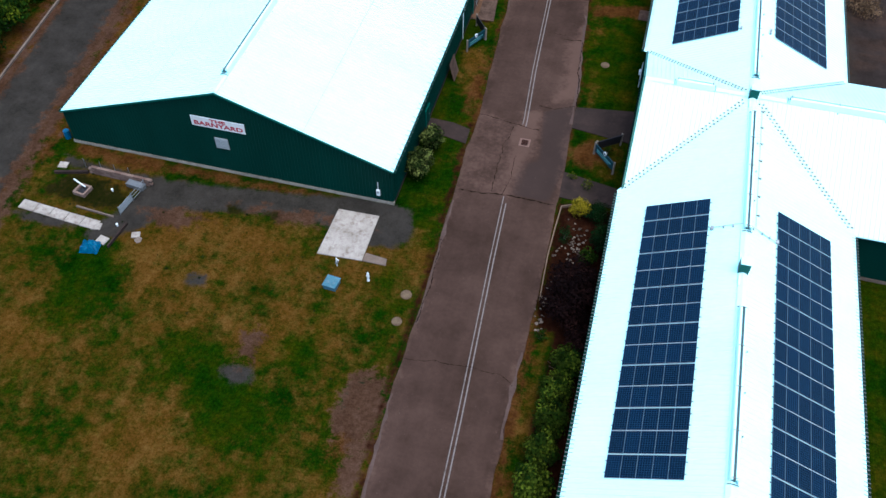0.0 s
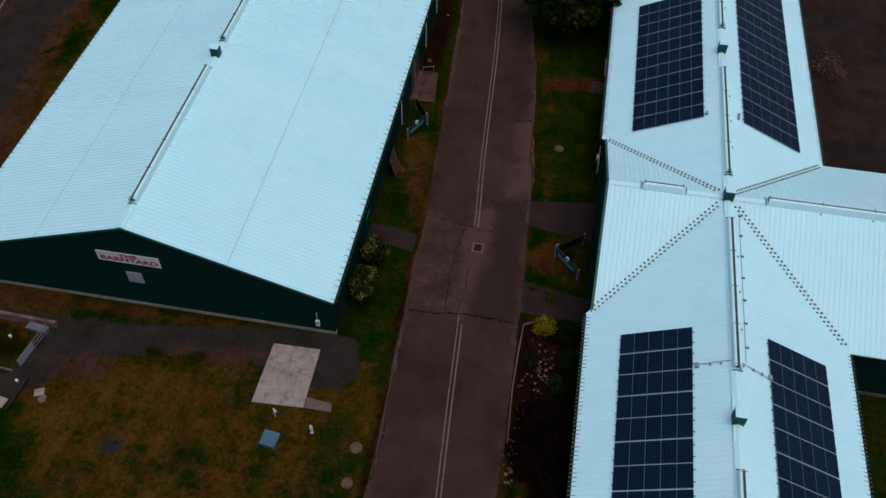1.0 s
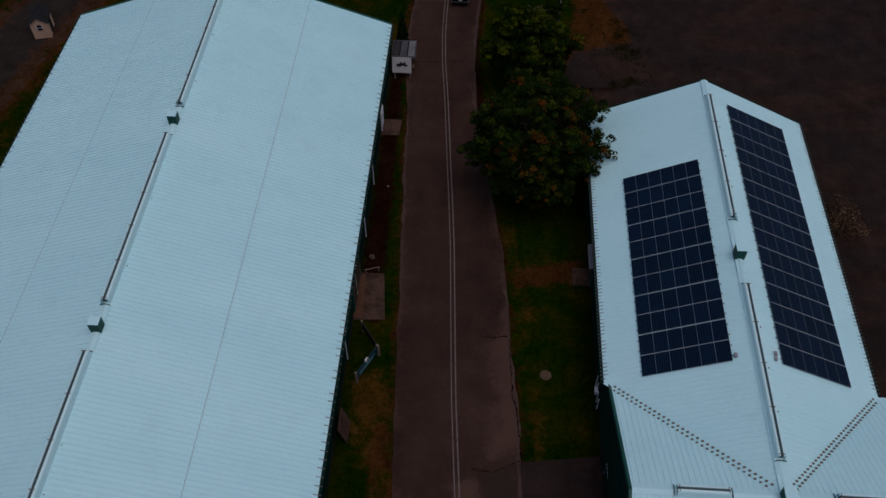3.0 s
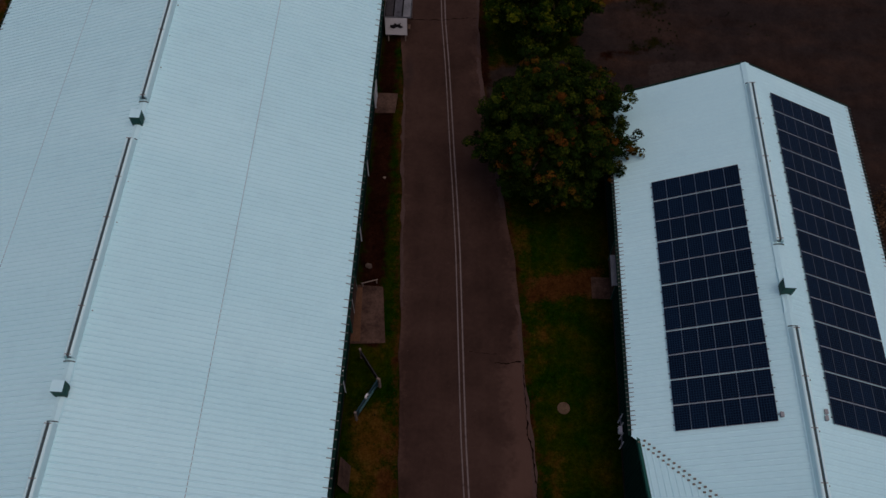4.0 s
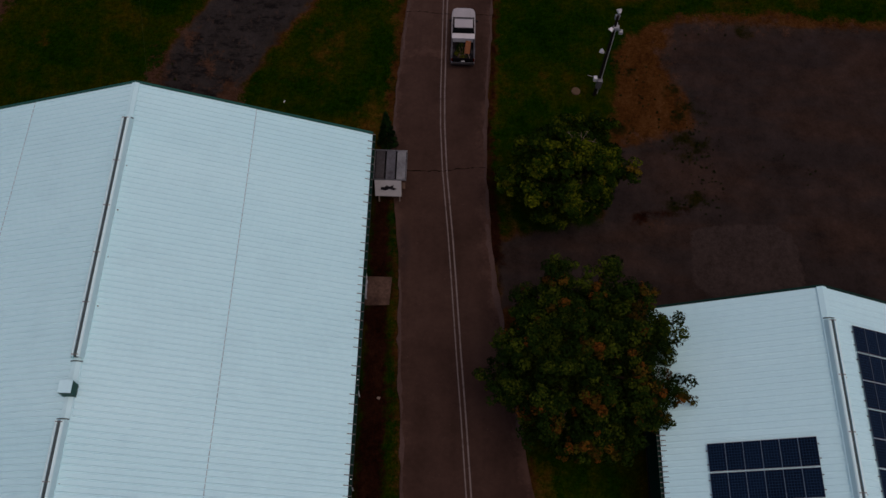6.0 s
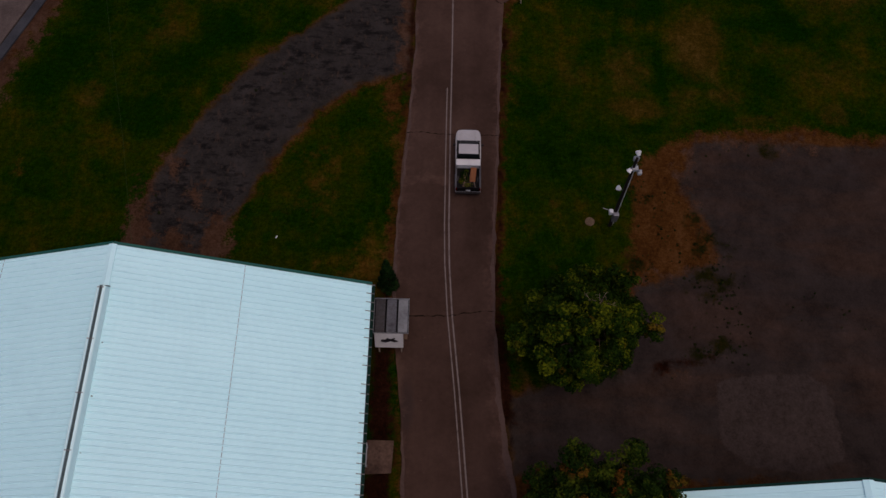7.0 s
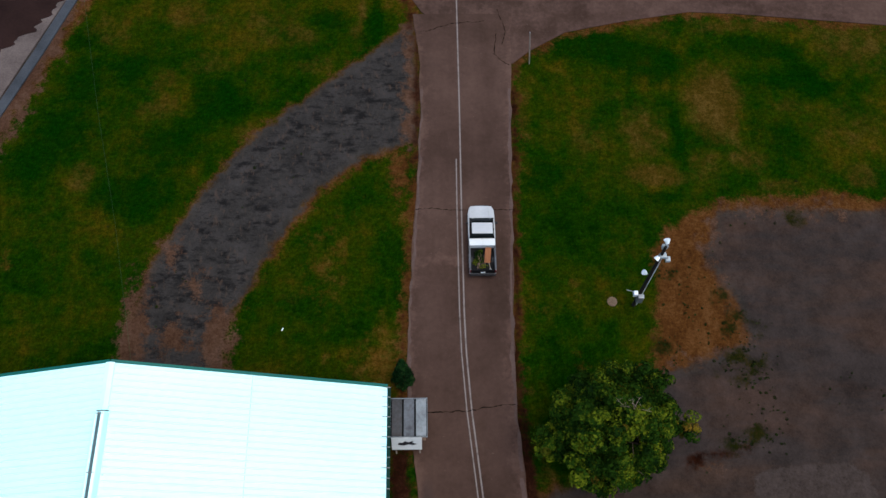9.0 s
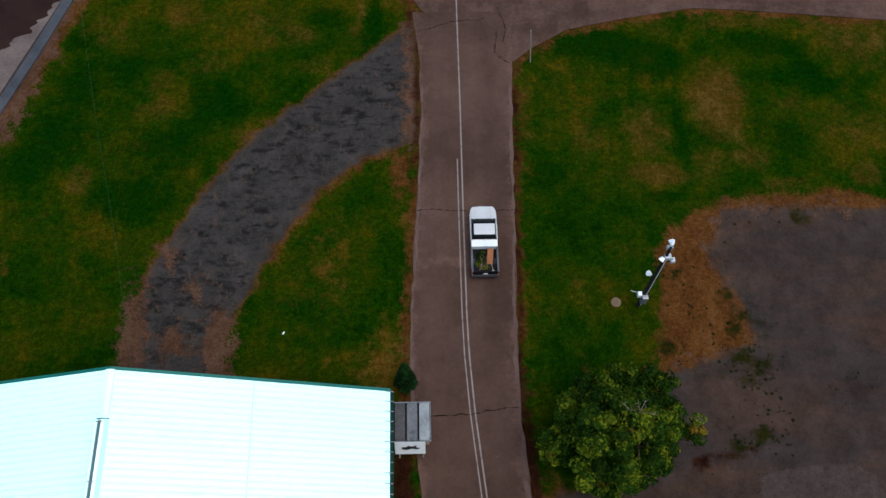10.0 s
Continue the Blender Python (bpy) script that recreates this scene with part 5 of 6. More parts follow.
for y in (-0.9, -0.3, 0.3, 0.9):
    part("pipe", bar(bmesh.new(), (0, y, 0.1), (0, y, 1.5 + 0.3 * (y > 0)), 0.04), lamp_white, gas)
part("manifold", bar(bmesh.new(), (0, -1.0, 1.0), (0, 1.0, 1.0), 0.045), steel, gas)
part("case", boxed(-0.24, 0.0, -0.25, 0.2, 1.05, 1.45, bevel=0.04), lamp_white, gas)
part("dial", bar(bmesh.new(), (-0.26, 0, 1.25), (-0.24, 0, 1.25), 0.09, n=14), grey_panel, gas)


# ---- solar arrays ----
def panel_meshes(pitch):
    """One framed panel, as wide as the array's column pitch allows."""
    bm = bmesh.new()
    w, h, t = pitch / 2 - 0.007, 0.8075, 0.02
    box(bm, -w, w, -h, h, -t, t - 0.004)
    for f in bm.faces:
        f.material_index = 1
    gx_, gy_ = w - 0.013, h - 0.017
    inner = [bm.verts.new((x, y, t)) for x, y in ((-gx_, -gy_), (gx_, -gy_), (gx_, gy_), (-gx_, gy_))]
    bm.faces.new(inner).material_index = 0
    outer = [bm.verts.new((x, y, t)) for x, y in ((-w, -h), (w, -h), (w, h), (-w, h))]
    for i in range(4):
        j = (i + 1) % 4
        bm.faces.new((outer[i], outer[j], inner[j], inner[i])).material_index = 2 - i % 2
    me = bpy.data.meshes.new("solar_panel")
    bm.normal_update()
    bm.to_mesh(me)
    bm.free()
    me.materials.append(solar_mat)
    me.materials.append(frame_alu)
    me.materials.append(frame_bright)
    return me


def solar_array(x_low, north, columns, rows, side, pitch=0.975):
    """An array on a slope of the solar barn; x_low: its lower edge; side -1: the western slope."""
    ang = math.atan(PITCH)
    up = Vector((-side * math.cos(ang), 0, math.sin(ang)))
    nrm = Vector((side * math.sin(ang), 0, math.cos(ang)))
    low = Vector((x_low, north, main_top(x_low, 0)))
    array = thing("solar_array", "dark blue solar panel array on a white roof", "solar array", low, group="solar arrays on the roof")
    east = up * -side
    turn = Matrix(((east.x, 0, nrm.x), (0, 1, 0), (east.z, 0, nrm.z))).to_4x4()
    y = 0.0
    rails, panel_mesh = bmesh.new(), panel_meshes(pitch)
    for r in range(rows):
        for c in range(columns):
            ob = new("solar_panel", panel_mesh)
            ob.parent = array
            ob.matrix_basis = Matrix.Translation(up * (pitch * (c + 0.5)) + Vector((0, y - 0.8075, 0)) + nrm * 0.11) @ turn
        for f in (0.4, 1.2):
            beam(rails, up * -0.1 + Vector((0, y - f, 0)) + nrm * 0.06, up * (pitch * columns + 0.1) + Vector((0, y - f, 0)) + nrm * 0.06, 0.05, 0.05)
        y -= 1.615 + (0.036 if r % 2 else 0.074)
    part("rail", rails, steel, array, "aluminium mounting rails")
    return array


solar_array(5.03, 47.13, 5, 14, -1)
solar_array(18.68, 47.13, 5, 15, 1)
solar_array(5.03, 86.55, 6, 11, -1, 0.987)
solar_array(18.74, 93.25, 6, 15, 1, 0.96)

conduit = thing("roof_conduit", "grey cable conduit with small boxes crossing the ridge", "conduit", (0, 0, 0))
bm = bmesh.new()
pts = [(9.6, 44.1), (11.3, 44.2), (11.81, 44.2), (12.3, 44.2), (14.4, 43.9)]
for (ax, ay), (bx, by) in zip(pts, pts[1:]):
    bar(bm, (ax, ay, main_top(ax, 0) + 0.12), (bx, by, main_top(bx, 0) + 0.12), 0.025, n=6)
part("pipe", bm, grey_panel, conduit)
for x in (9.65, 10.4, 11.0, 12.4, 13.1, 13.7, 14.3):
    s = 0.16 if x in (9.65, 14.3) else 0.07
    part("clamp", boxed(x - s * 0.7, x + s * 0.7, 44.05 - s, 44.05 + s, main_top(x, 0), main_top(x, 0) + 0.2, bevel=0.01), grey_panel, conduit)
ridge_pipe = thing("ridge_conduit", "thin grey conduit clipped along the barn ridge", "conduit", (0, 0, 0))
part("pipe", bar(bmesh.new(), (SX + 0.86, 57.6, main_top(SX + 0.86, 0) + 0.07), (SX + 0.78, 44.4, main_top(SX + 0.78, 0) + 0.07), 0.018, n=6), grey_panel, ridge_pipe)
for y in np.arange(45.6, 57.5, 1.95):
    part("clip", boxed(SX + 0.76, SX + 1.02, y - 0.04, y + 0.04, main_top(SX + 0.9, 0) + 0.0, main_top(SX + 0.9, 0) + 0.13), clip_mat, ridge_pipe)
for x, y in ((10.55, 68.6), (13.1, 68.5), (13.15, 68.9)):
    jb = thing("junction_box", "small grey electrical junction box on the roof", "junction box", (x, y, main_top(x, 0)))
    part("box", boxed(-0.09, 0.09, -0.14, 0.14, 0.0, 0.18, bevel=0.02), grey_panel, jb)
    part("lid", boxed(-0.1, 0.1, -0.15, 0.15, 0.18, 0.2), grey_panel, jb)


# ---- trees and shrubs ----
def tree(at, radius, height, leaf, label, seed, turning=0.0, leaf_size=0.10, boughs=62, dead=None, even=0.0):
    """A broad crown of many leaf clumps on a forked trunk."""
    rng = np.random.default_rng(seed)
    rx, ry = radius
    t = thing("tree", label, "tree", at)
    mid, rz = height * 0.53, height * 0.45
    wood = bmesh.new()
    bar(wood, (0, 0, -0.1), (0.1, 0.05, height * 0.3), 0.32, 0.24, 12)
    part("trunk", wood, bark, t, "grey-brown bark trunk")
    limbs = bmesh.new()
    for k in range(9):
        a = k * 2.4 + rng.random()
        f = 0.35 + 0.4 * rng.random()
        elbow = Vector((math.cos(a) * rx * f * 0.5, math.sin(a) * ry * f * 0.5, height * (0.42 + 0.1 * rng.random())))
        tip = Vector((math.cos(a) * rx * (f + 0.1), math.sin(a) * ry * (f + 0.1), height * (0.56 + 0.14 * rng.random())))
        bar(limbs, (0.1, 0.05, height * 0.27), elbow, 0.15, 0.10, 7)
        bar(limbs, elbow, tip, 0.10, 0.03, 6)
        for _ in range(3):
            side = tip.lerp(elbow, rng.random() * 0.6)
            bar(limbs, side, side + Vector((rng.normal() * 0.5, rng.normal() * 0.5, 0.4 + rng.random() * 0.5)), 0.035, 0.01, 5)
    part("limb", limbs, bark, t, "forked grey-brown limbs")
    if dead:
        twigs = bmesh.new()
        root = Vector((dead[0] + 0.25, dead[1] - 0.35, height * 0.985))
        bar(twigs, (dead[0] * 0.5, dead[1] * 0.4, height * 0.62), root, 0.05, 0.03, 6)
        for a, far in ((150, 1.15), (172, 0.7), (95, 0.6), (60, 0.75), (20, 0.5), (-15, 0.95), (-70, 0.5), (-120, 0.4)):
            a = radians(a)
            tip = root + Vector((math.cos(a), math.sin(a), 0.2)) * far
            bend = root.lerp(tip, 0.5) + Vector((rng.normal() * 0.08, rng.normal() * 0.08, 0.05))
            bar(twigs, root, bend, 0.016, 0.012, 5)
            bar(twigs, bend, tip, 0.012, 0.007, 5)
            for q in (0.1, 0.4, 0.7):
                p = bend.lerp(tip, q)
                bar(twigs, p, p + Vector((rng.normal() * 0.2, rng.normal() * 0.2, 0.08)), 0.008, 0.005, 4)
        part("dead_twig", twigs, rock_mat, t, "bare pale dead twigs")
    balls, mean = [], (rx + ry) / 2
    for k in range(boughs):
        z = 1 - 1.5 * (k + 0.5) / boughs
        a = k * 2.39996
        s = math.sqrt(max(0, 1 - z * z))
        d = Vector((math.cos(a) * s, math.sin(a) * s, z)) + Vector(rng.normal(size=3) * 0.13)
        lump = 0.66 + 0.09 * even + (1 - even) * (0.16 * noise.noise(d * 1.9 + Vector((seed, 0, 0))) + 0.20 * rng.random()) + even * 0.10 * rng.random()
        centre = Vector((d.x * rx * lump, d.y * ry * lump, mid + d.z * rz * lump))
        size = mean * (0.15 + 0.11 * rng.random())
        warm = turning * (rng.random() < 0.20 + 0.5 * max(0.0, d.x))
        for _ in range(int(11 + 6 * rng.random())):
            e = Vector(rng.normal(size=3)) + d * 0.9 + Vector((0, 0, 0.5))
            e.normalize()
            p = centre + e * size * (0.50 + 0.85 * rng.random())
            r = 0.16 + 0.30 * rng.random()
            hot = (0.2 + 0.75 * rng.random() ** 1.6) if rng.random() < (0.50 * warm + 0.03 * turning) else 0.0
            r *= 0.7 if hot else 1.0
            balls.append((p.x, p.y, p.z, r * (0.9 + 0.4 * rng.random()), r * (0.9 + 0.4 * rng.random()), r * 0.7, hot))
        balls.append((centre.x, centre.y, centre.z - 0.2, size * 0.6, size * 0.6, size * 0.5, 0.0))
    leaf_cloud("crown", balls, 230, leaf_size, leaf, t, seed, label="clumped leafy crown with gaps")
    core = [(rng.normal() * rx * 0.24, rng.normal() * ry * 0.24, mid - 0.06 * height + rng.normal() * rz * 0.18, rx * 0.40, ry * 0.40, rz * 0.40, 0.0) for _ in range(7)]
    leaf_cloud("inner_crown", core, 26, leaf_size * 1.8, leaf, t, seed + 1)
    return t


tree((-1.75, 91.4, 0), (5.15, 5.4), 10.2, leaf_maple, "broad maple turning orange beside the road", 11, 1.0, boughs=92, even=1.0)
tree((-2.2, 105.6, 0), (3.75, 3.75), 8.4, leaf_ash, "round yellow-green leafy tree at the gravel lot", 12, 0.35, 0.11, 52, (0.2, 0.5), even=0.12)


def shrub(at, radii, leaf, label, seed, leaf_size=0.09, per=120, clumps=14, turning=0.0, name="shrub", group=""):
    """A low shrub: stems and overlapping leaf clumps."""
    rng = np.random.default_rng(seed)
    t = thing(name, label, "shrub", at, group=group)
    rx, ry, rz = radii
    stems = bmesh.new()
    for _ in range(6):
        bar(stems, (rng.normal() * 0.08, rng.normal() * 0.08, -0.05), (rng.normal() * rx * 0.35, rng.normal() * ry * 0.35, rz * 0.9), 0.03, 0.012, 5)
    part("stem", stems, bark, t)
    balls = []
    for k in range(clumps):
        a, f = k * 2.39996, math.sqrt((k + 0.5) / clumps)
        r = (0.30 + 0.14 * rng.random()) * min(rx, ry)
        balls.append((math.cos(a) * f * (rx - r * 0.6), math.sin(a) * f * (ry - r * 0.6), rz * (0.55 + 0.4 * math.sqrt(1.001 - f * f) + 0.12 * rng.normal()), r, r, r * 0.85, turning * rng.random()))
    balls.append((0, 0, rz * 0.45, rx * 0.75, ry * 0.75, rz * 0.5, 0.0))
    leaf_cloud("foliage", balls, per, leaf_size, leaf, t, seed)
    return t


shrub((-14.7, 51.9, 0), (1.25, 1.75, 2.2), leaf_speckled, "speckled yellow-green shrub by the barn wall", 31, 0.11, 110, 26, turning=0.10, group="shrubs by the barn wall")
shrub((-14.6, 55.4, 0), (1.15, 1.4, 2.0), leaf_speckled, "speckled yellow-green shrub by the barn wall", 32, 0.11, 110, 22, turning=0.10, group="shrubs by the barn wall")
shrub((-0.15, 50.7, 0), (0.95, 1.0, 1.4), leaf_yellow, "round golden shrub in the planted bed", 33, 0.06, 260)
shrub((1.3, 50.6, 0), (1.15, 1.2, 1.3), leaf_cedar, "dark green evergreen shrub in the planted bed", 34, 0.07, 200)
shrub((1.35, 45.8, 0), (0.85, 1.0, 0.9), leaf_shrub, "small green shrub among pale rocks", 35)
shrub((-0.9, 47.8, 0), (0.6, 1.2, 0.7), leaf_cedar, "low dark shrub behind the bed edging", 36, 0.07)
shrub((0.75, 40.7, 0), (2.25, 3.5, 2.7), leaf_purple, "large dark purple shrub by the solar barn", 37, 0.11, 110, 26)
shrub((2.2, 47.6, 0), (1.1, 1.6, 1.6), leaf_cedar, "dark evergreen shrub against the solar barn", 44, 0.08, 160, 16)
shrub((1.9, 36.9, 0), (1.2, 1.5, 1.9), leaf_purple, "dark purple shrub by the solar barn", 45, 0.11, 110, 16)
shrub((-0.95, 37.3, 0), (0.55, 0.6, 0.5), leaf_shrub, "small green plant at the bed's end", 38, 0.07)
for k, (x, y, rx, ry, h) in enumerate(((1.35, 34.6, 1.25, 1.4, 1.9), (1.0, 32.2, 1.3, 1.4, 1.8), (1.1, 29.8, 1.35, 1.5, 2.0), (0.9, 27.2, 1.3, 1.4, 1.8), (0.8, 24.7, 1.4, 1.5, 1.9), (0.9, 22.0, 1.3, 1.5, 1.8), (0.9, 19.2, 1.3, 1.5, 1.8))):
    shrub((x, y, 0), (rx, ry, h), leaf_hedge, "broad-leaved green hedge shrub by the solar barn", 50 + k, 0.14, 90, 24, turning=0.12, name="hedge_shrub", group="hedge along the solar barn")
cedar = thing("cedar", "narrow pointed dark cedar at the barn corner", "tree", (-14.95, 110.0, 0))
part("trunk", bar(bmesh.new(), (0, 0, -0.1), (0, 0, 3.4), 0.07, 0.02), bark, cedar)
tiers = []
for k in range(60):
    f = (k + 0.5) / 60
    a, r = k * 2.39996, 0.62 * (1 - f) ** 0.8
    tiers.append((math.cos(a) * r, math.sin(a) * r, 0.25 + 4.0 * f, 0.22 - 0.10 * f, 0.22 - 0.10 * f, 0.30, 0.0))
leaf_cloud("foliage", tiers, 700, 0.055, leaf_cedar, cedar, 39)
shrub((24.9, 88.4, 0), (1.9, 2.6, 0.9), leaf_straw, "dry straw-coloured brush beside the solar barn", 40, 0.10, 40, 20)
for k, (x, y, rx, ry, h) in enumerate(((-61.6, 50.5, 2.2, 3.4, 2.6), (-61.9, 56, 2.5, 3.2, 3.2), (-62.7, 61.5, 2.6, 3.3, 3.0), (-63.4, 67.5, 2.7, 3.6, 3.3), (-64.5, 74, 2.8, 3.8, 3.1), (-61.2, 45, 2.0, 3.2, 2.2))):
    shrub((x, y, 0), (rx, ry, h), leaf_ash, "overgrown green hedge shrub along the lane kerb", 70 + k, 0.17, 55, 22, name="hedge_shrub", group="hedge along the lane")
shrub((0.0, 54.2, 0), (0.6, 0.8, 0.45), leaf_shrub, "straggly yellow-green plant by the path", 41, 0.07, 60, turning=0.8)
shrub((-1.4, 55.0, 0), (0.55, 0.45, 0.4), leaf_shrub, "straggly yellow-green plant by the road", 42, 0.07, 60, turning=0.8)
shrub((1.2, 59.0, 0), (0.5, 0.6, 0.6), leaf_shrub, "small green shrub between the sign boards", 43, 0.07, 90)

# weeds in the gravel and along the ruin
rngw = np.random.default_rng(8)
spots = []
for x, y, spread, n in ((8.1, 110.8, 0.9, 26), (8.7, 109.8, 0.6, 14), (7.0, 111.0, 0.5, 8), (8.4, 106.0, 0.9, 18), (7.8, 113.4, 0.7, 9), (9.1, 114.6, 0.6, 7), (13.9, 109.3, 0.7, 6), (16.9, 108.9, 0.8, 7), (6.6, 105.5, 0.9, 16), (6, 113.5, 1.6, 22), (5, 117, 1.5, 26), (7.6, 112.5, 1.0, 24), (9.5, 107.8, 0.8, 20), (3.3, 118.5, 0.9, 22), (3.2, 112, 0.7, 18), (11.5, 124.3, 2.5, 18), (-30, 118, 3, 14), (-24, 128, 3, 12), (-30, 40, 5, 24), (-20, 35, 5, 22), (-44, 41, 2.2, 26), (-14.6, 63, 0.7, 14), (-14.4, 70, 0.8, 10), (1.5, 48.5, 1.2, 10)):
    for _ in range(n):
        s = 0.035 + 0.085 * rngw.random() ** 2
        spots.append((x + rngw.normal() * spread, y + rngw.normal() * spread, 0.03, s, s, s * 0.5, 0.3 * rngw.random()))
weeds = thing("weeds", "scattered low green weeds in gravel and lawn", "weeds", (0, 0, 0), kind="stuff")
leaf_cloud("weed_leaves", spots, 900, 0.05, leaf_weed, weeds, 9)


# ---- small things of the ground ----
def cover(at, r, group):
    t = thing("manhole_cover", "round pale concrete manhole cover in the grass", "manhole cover", at, group=group)
    part("ring", bar(bmesh.new(), (0, 0, -0.05), (0, 0, 0.05), r, r * 0.97, 26), cover_mat, t)
    part("lid", bar(bmesh.new(), (0, 0, 0.04), (0, 0, 0.075), r * 0.72, n=22), cover_mat, t, "worn concrete lid")


for x, y, r in ((-12.12, 38.6, 0.46), (-12.1, 35.9, 0.42), (-0.83, 71.8, 0.44), (-0.46, 115.6, 0.36)):
    cover((x, y, 0), r, "manhole covers")
drain = thing("storm_drain", "square rusty iron storm drain in a pale concrete collar", "drain", (-6.45, 58.4, 0.052))
rust = surface("rusty_iron", (0.018, 0.006, 0.004), (0.045, 0.016, 0.010), 0.8, 12.0, 2.0)
collar_mat = surface("pale_drain_collar", (0.090, 0.052, 0.040), (0.165, 0.105, 0.085), 0.9, 9.0, 1.2, bump=0.3)
b = bmesh.new()
for x0, x1, y0, y1 in ((-0.50, -0.31, -0.52, 0.52), (0.31, 0.50, -0.52, 0.52), (-0.31, 0.31, 0.38, 0.52), (-0.31, 0.31, -0.52, -0.38)):
    box(b, x0, x1, y0, y1, -0.03, 0.022)
part("collar", b, collar_mat, drain, "pale concrete collar")
# shallow dark plate; the pit's shade is put into its colour
part("pit", boxed(-0.31, 0.31, -0.38, 0.38, -0.03, 0.004), crack_mat, drain, "dark plate standing for the shaded pit under the grate")
for x in np.linspace(-0.27, 0.27, 7):
    part("grate_bar", boxed(x - 0.027, x + 0.027, -0.38, 0.38, 0.004, 0.016), rust, drain)


def board_sign(a, b, label, lettered=True):
    """A dark low board between two pale posts, with a round mark and plain bars for its writing."""
    ax, ay = a
    bx, by = b
    length = math.hypot(bx - ax, by - ay)
    t = thing("notice_board", label, "sign", ((ax + bx) / 2, (ay + by) / 2, 0), math.degrees(math.atan2(by - ay, bx - ax)), group="notice boards by the road")
    h = length / 2
    for x in (-h, h):
        part("post", boxed(x - 0.07, x + 0.07, -0.07, 0.07, -0.1, 1.45, bevel=0.012), post_mat, t)
    # black stands for the unlettered board's unlit silhouette
    board = part("board", boxed(-h + 0.08, h - 0.08, -0.04, 0.04, 0.40, 1.30, bevel=0.01), sign_face if lettered else black_paint, t, "dark teal board" if lettered else "board in black standing for its unlit side")
    if not lettered:
        return
    for y, s in ((-0.045, -1), (0.045, 1)):
        lo, hi = sorted((y, y + s * 0.008))
        part("writing_bar", boxed(-h * 0.75, h * 0.7, lo, hi, 0.82, 0.92), sign_bar, board)
        part("writing_bar", boxed(-h * 0.75, h * 0.5, lo, hi, 0.60, 0.68), sign_bar, board)
    ring = bmesh.new()
    bmesh.ops.create_cone(ring, segments=20, radius1=0.2, radius2=0.2, depth=0.11, cap_ends=True, matrix=pose(0, 0, 1.25, 90))
    part("emblem", ring, lamp_white, board, "round white emblem")
    dot = bmesh.new()
    bmesh.ops.create_cone(dot, segments=16, radius1=0.1, radius2=0.1, depth=0.125, cap_ends=True, matrix=pose(0.03, 0, 1.25, 90))
    part("emblem_centre", dot, sign_face, board)


board_sign((-14.9, 70.3), (-13.6, 72.8), "dark teal notice board on pale posts by the barn")
board_sign((-13.5, 72.75), (-15.0, 74.9), "dark notice board angled back towards the barn", False)
board_sign((0.0, 58.65), (2.0, 56.45), "dark teal notice board on pale posts by the entry")
board_sign((0.1, 58.85), (2.2, 60.4), "dark notice board angled beside another board", False)

well = thing("well_cover", "faded blue box-shaped well cover on the lawn", "well cover", (-18.2, 38.0, 0), -6)
part("box", boxed(-0.52, 0.52, -0.52, 0.52, -0.05, 0.40, bevel=0.02), blue_paint, well)
part("lid", boxed(-0.58, 0.58, -0.58, 0.58, 0.40, 0.46, bevel=0.015), blue_paint, well, "faded blue lid")
part("hatch", boxed(-0.16, 0.16, -0.3, 0.02, 0.46, 0.50, bevel=0.01), blue_paint, well)
pipe = thing("standpipe", "white upright standpipe at the slab", "pipe", (-18.45, 40.0, 0))
part("pipe", bar(bar(bmesh.new(), (0, 0, -0.1), (0, 0, 1.0), 0.05), (0, 0, 0.95), (0.25, -0.1, 0.85), 0.04), lamp_white, pipe)
part("valve", boxed(-0.1, 0.1, -0.1, 0.1, 0.35, 0.5, bevel=0.02), steel, pipe)
hyd = thing("hydrant", "white water hydrant standing in the grass", "hydrant", (-15.5, 39.2, 0))
part("barrel", bar(bar(bmesh.new(), (0, 0, -0.1), (0, 0, 0.85), 0.085, n=14), (0, 0, 0), (0, 0, 0.06), 0.12, n=14), lamp_white, hyd)
part("bonnet", bar(bmesh.new(), (0, 0, 0.85), (0, 0, 1.05), 0.11, 0.04, 14), lamp_white, hyd)
part("nozzle", bar(bmesh.new(), (-0.14, 0, 0.6), (0.14, 0, 0.6), 0.05, n=10), lamp_white, hyd)

post = thing("marker_post", "thin pale marker post at the junction", "post", (-5.05, 136.0, 0))
part("post", bar(bmesh.new(), (0, 0, -0.1), (-0.34, 0.05, 3.7), 0.045, n=8), post_mat, post)
part("cap", bar(bmesh.new(), (-0.34, 0.05, 3.7), (-0.342, 0.05, 3.74), 0.05, n=8), steel, post)

hut = thing("garden_shed", "small beige gabled shed with a dark roof beside the lane", "shed", (-52.75, 110.5, 0), 14)
tan = surface("beige_paint", (0.58, 0.38, 0.25), (0.70, 0.48, 0.33), 0.6, 6.0, 1.0)
dark_felt = surface("dark_roof_felt", (0.008, 0.010, 0.011), (0.02, 0.022, 0.023), 0.9, 8.0, 1.2)
part("body", upright(bmesh.new(), [(-0.85, -0.05), (0.85, -0.05), (0.85, 1.8), (0, 2.4), (-0.85, 1.8)], -1.2, 1.2), tan, hut)
for s in (-1, 1):
    part("roof", upright(bmesh.new(), [(0, 2.42), (s * 1.0, 1.715), (s * 1.0, 1.785), (0, 2.5)], -1.3, 1.3), dark_felt, hut, "dark felt roof slope")
pane = part("window", boxed(-0.24, 0.24, -1.23, -1.19, 1.0, 1.6), dark_felt, hut, "small white-framed window")
part("frame", box(boxed(-0.3, -0.24, -1.24, -1.19, 0.94, 1.66), 0.24, 0.3, -1.24, -1.19, 0.94, 1.66), lamp_white, pane)
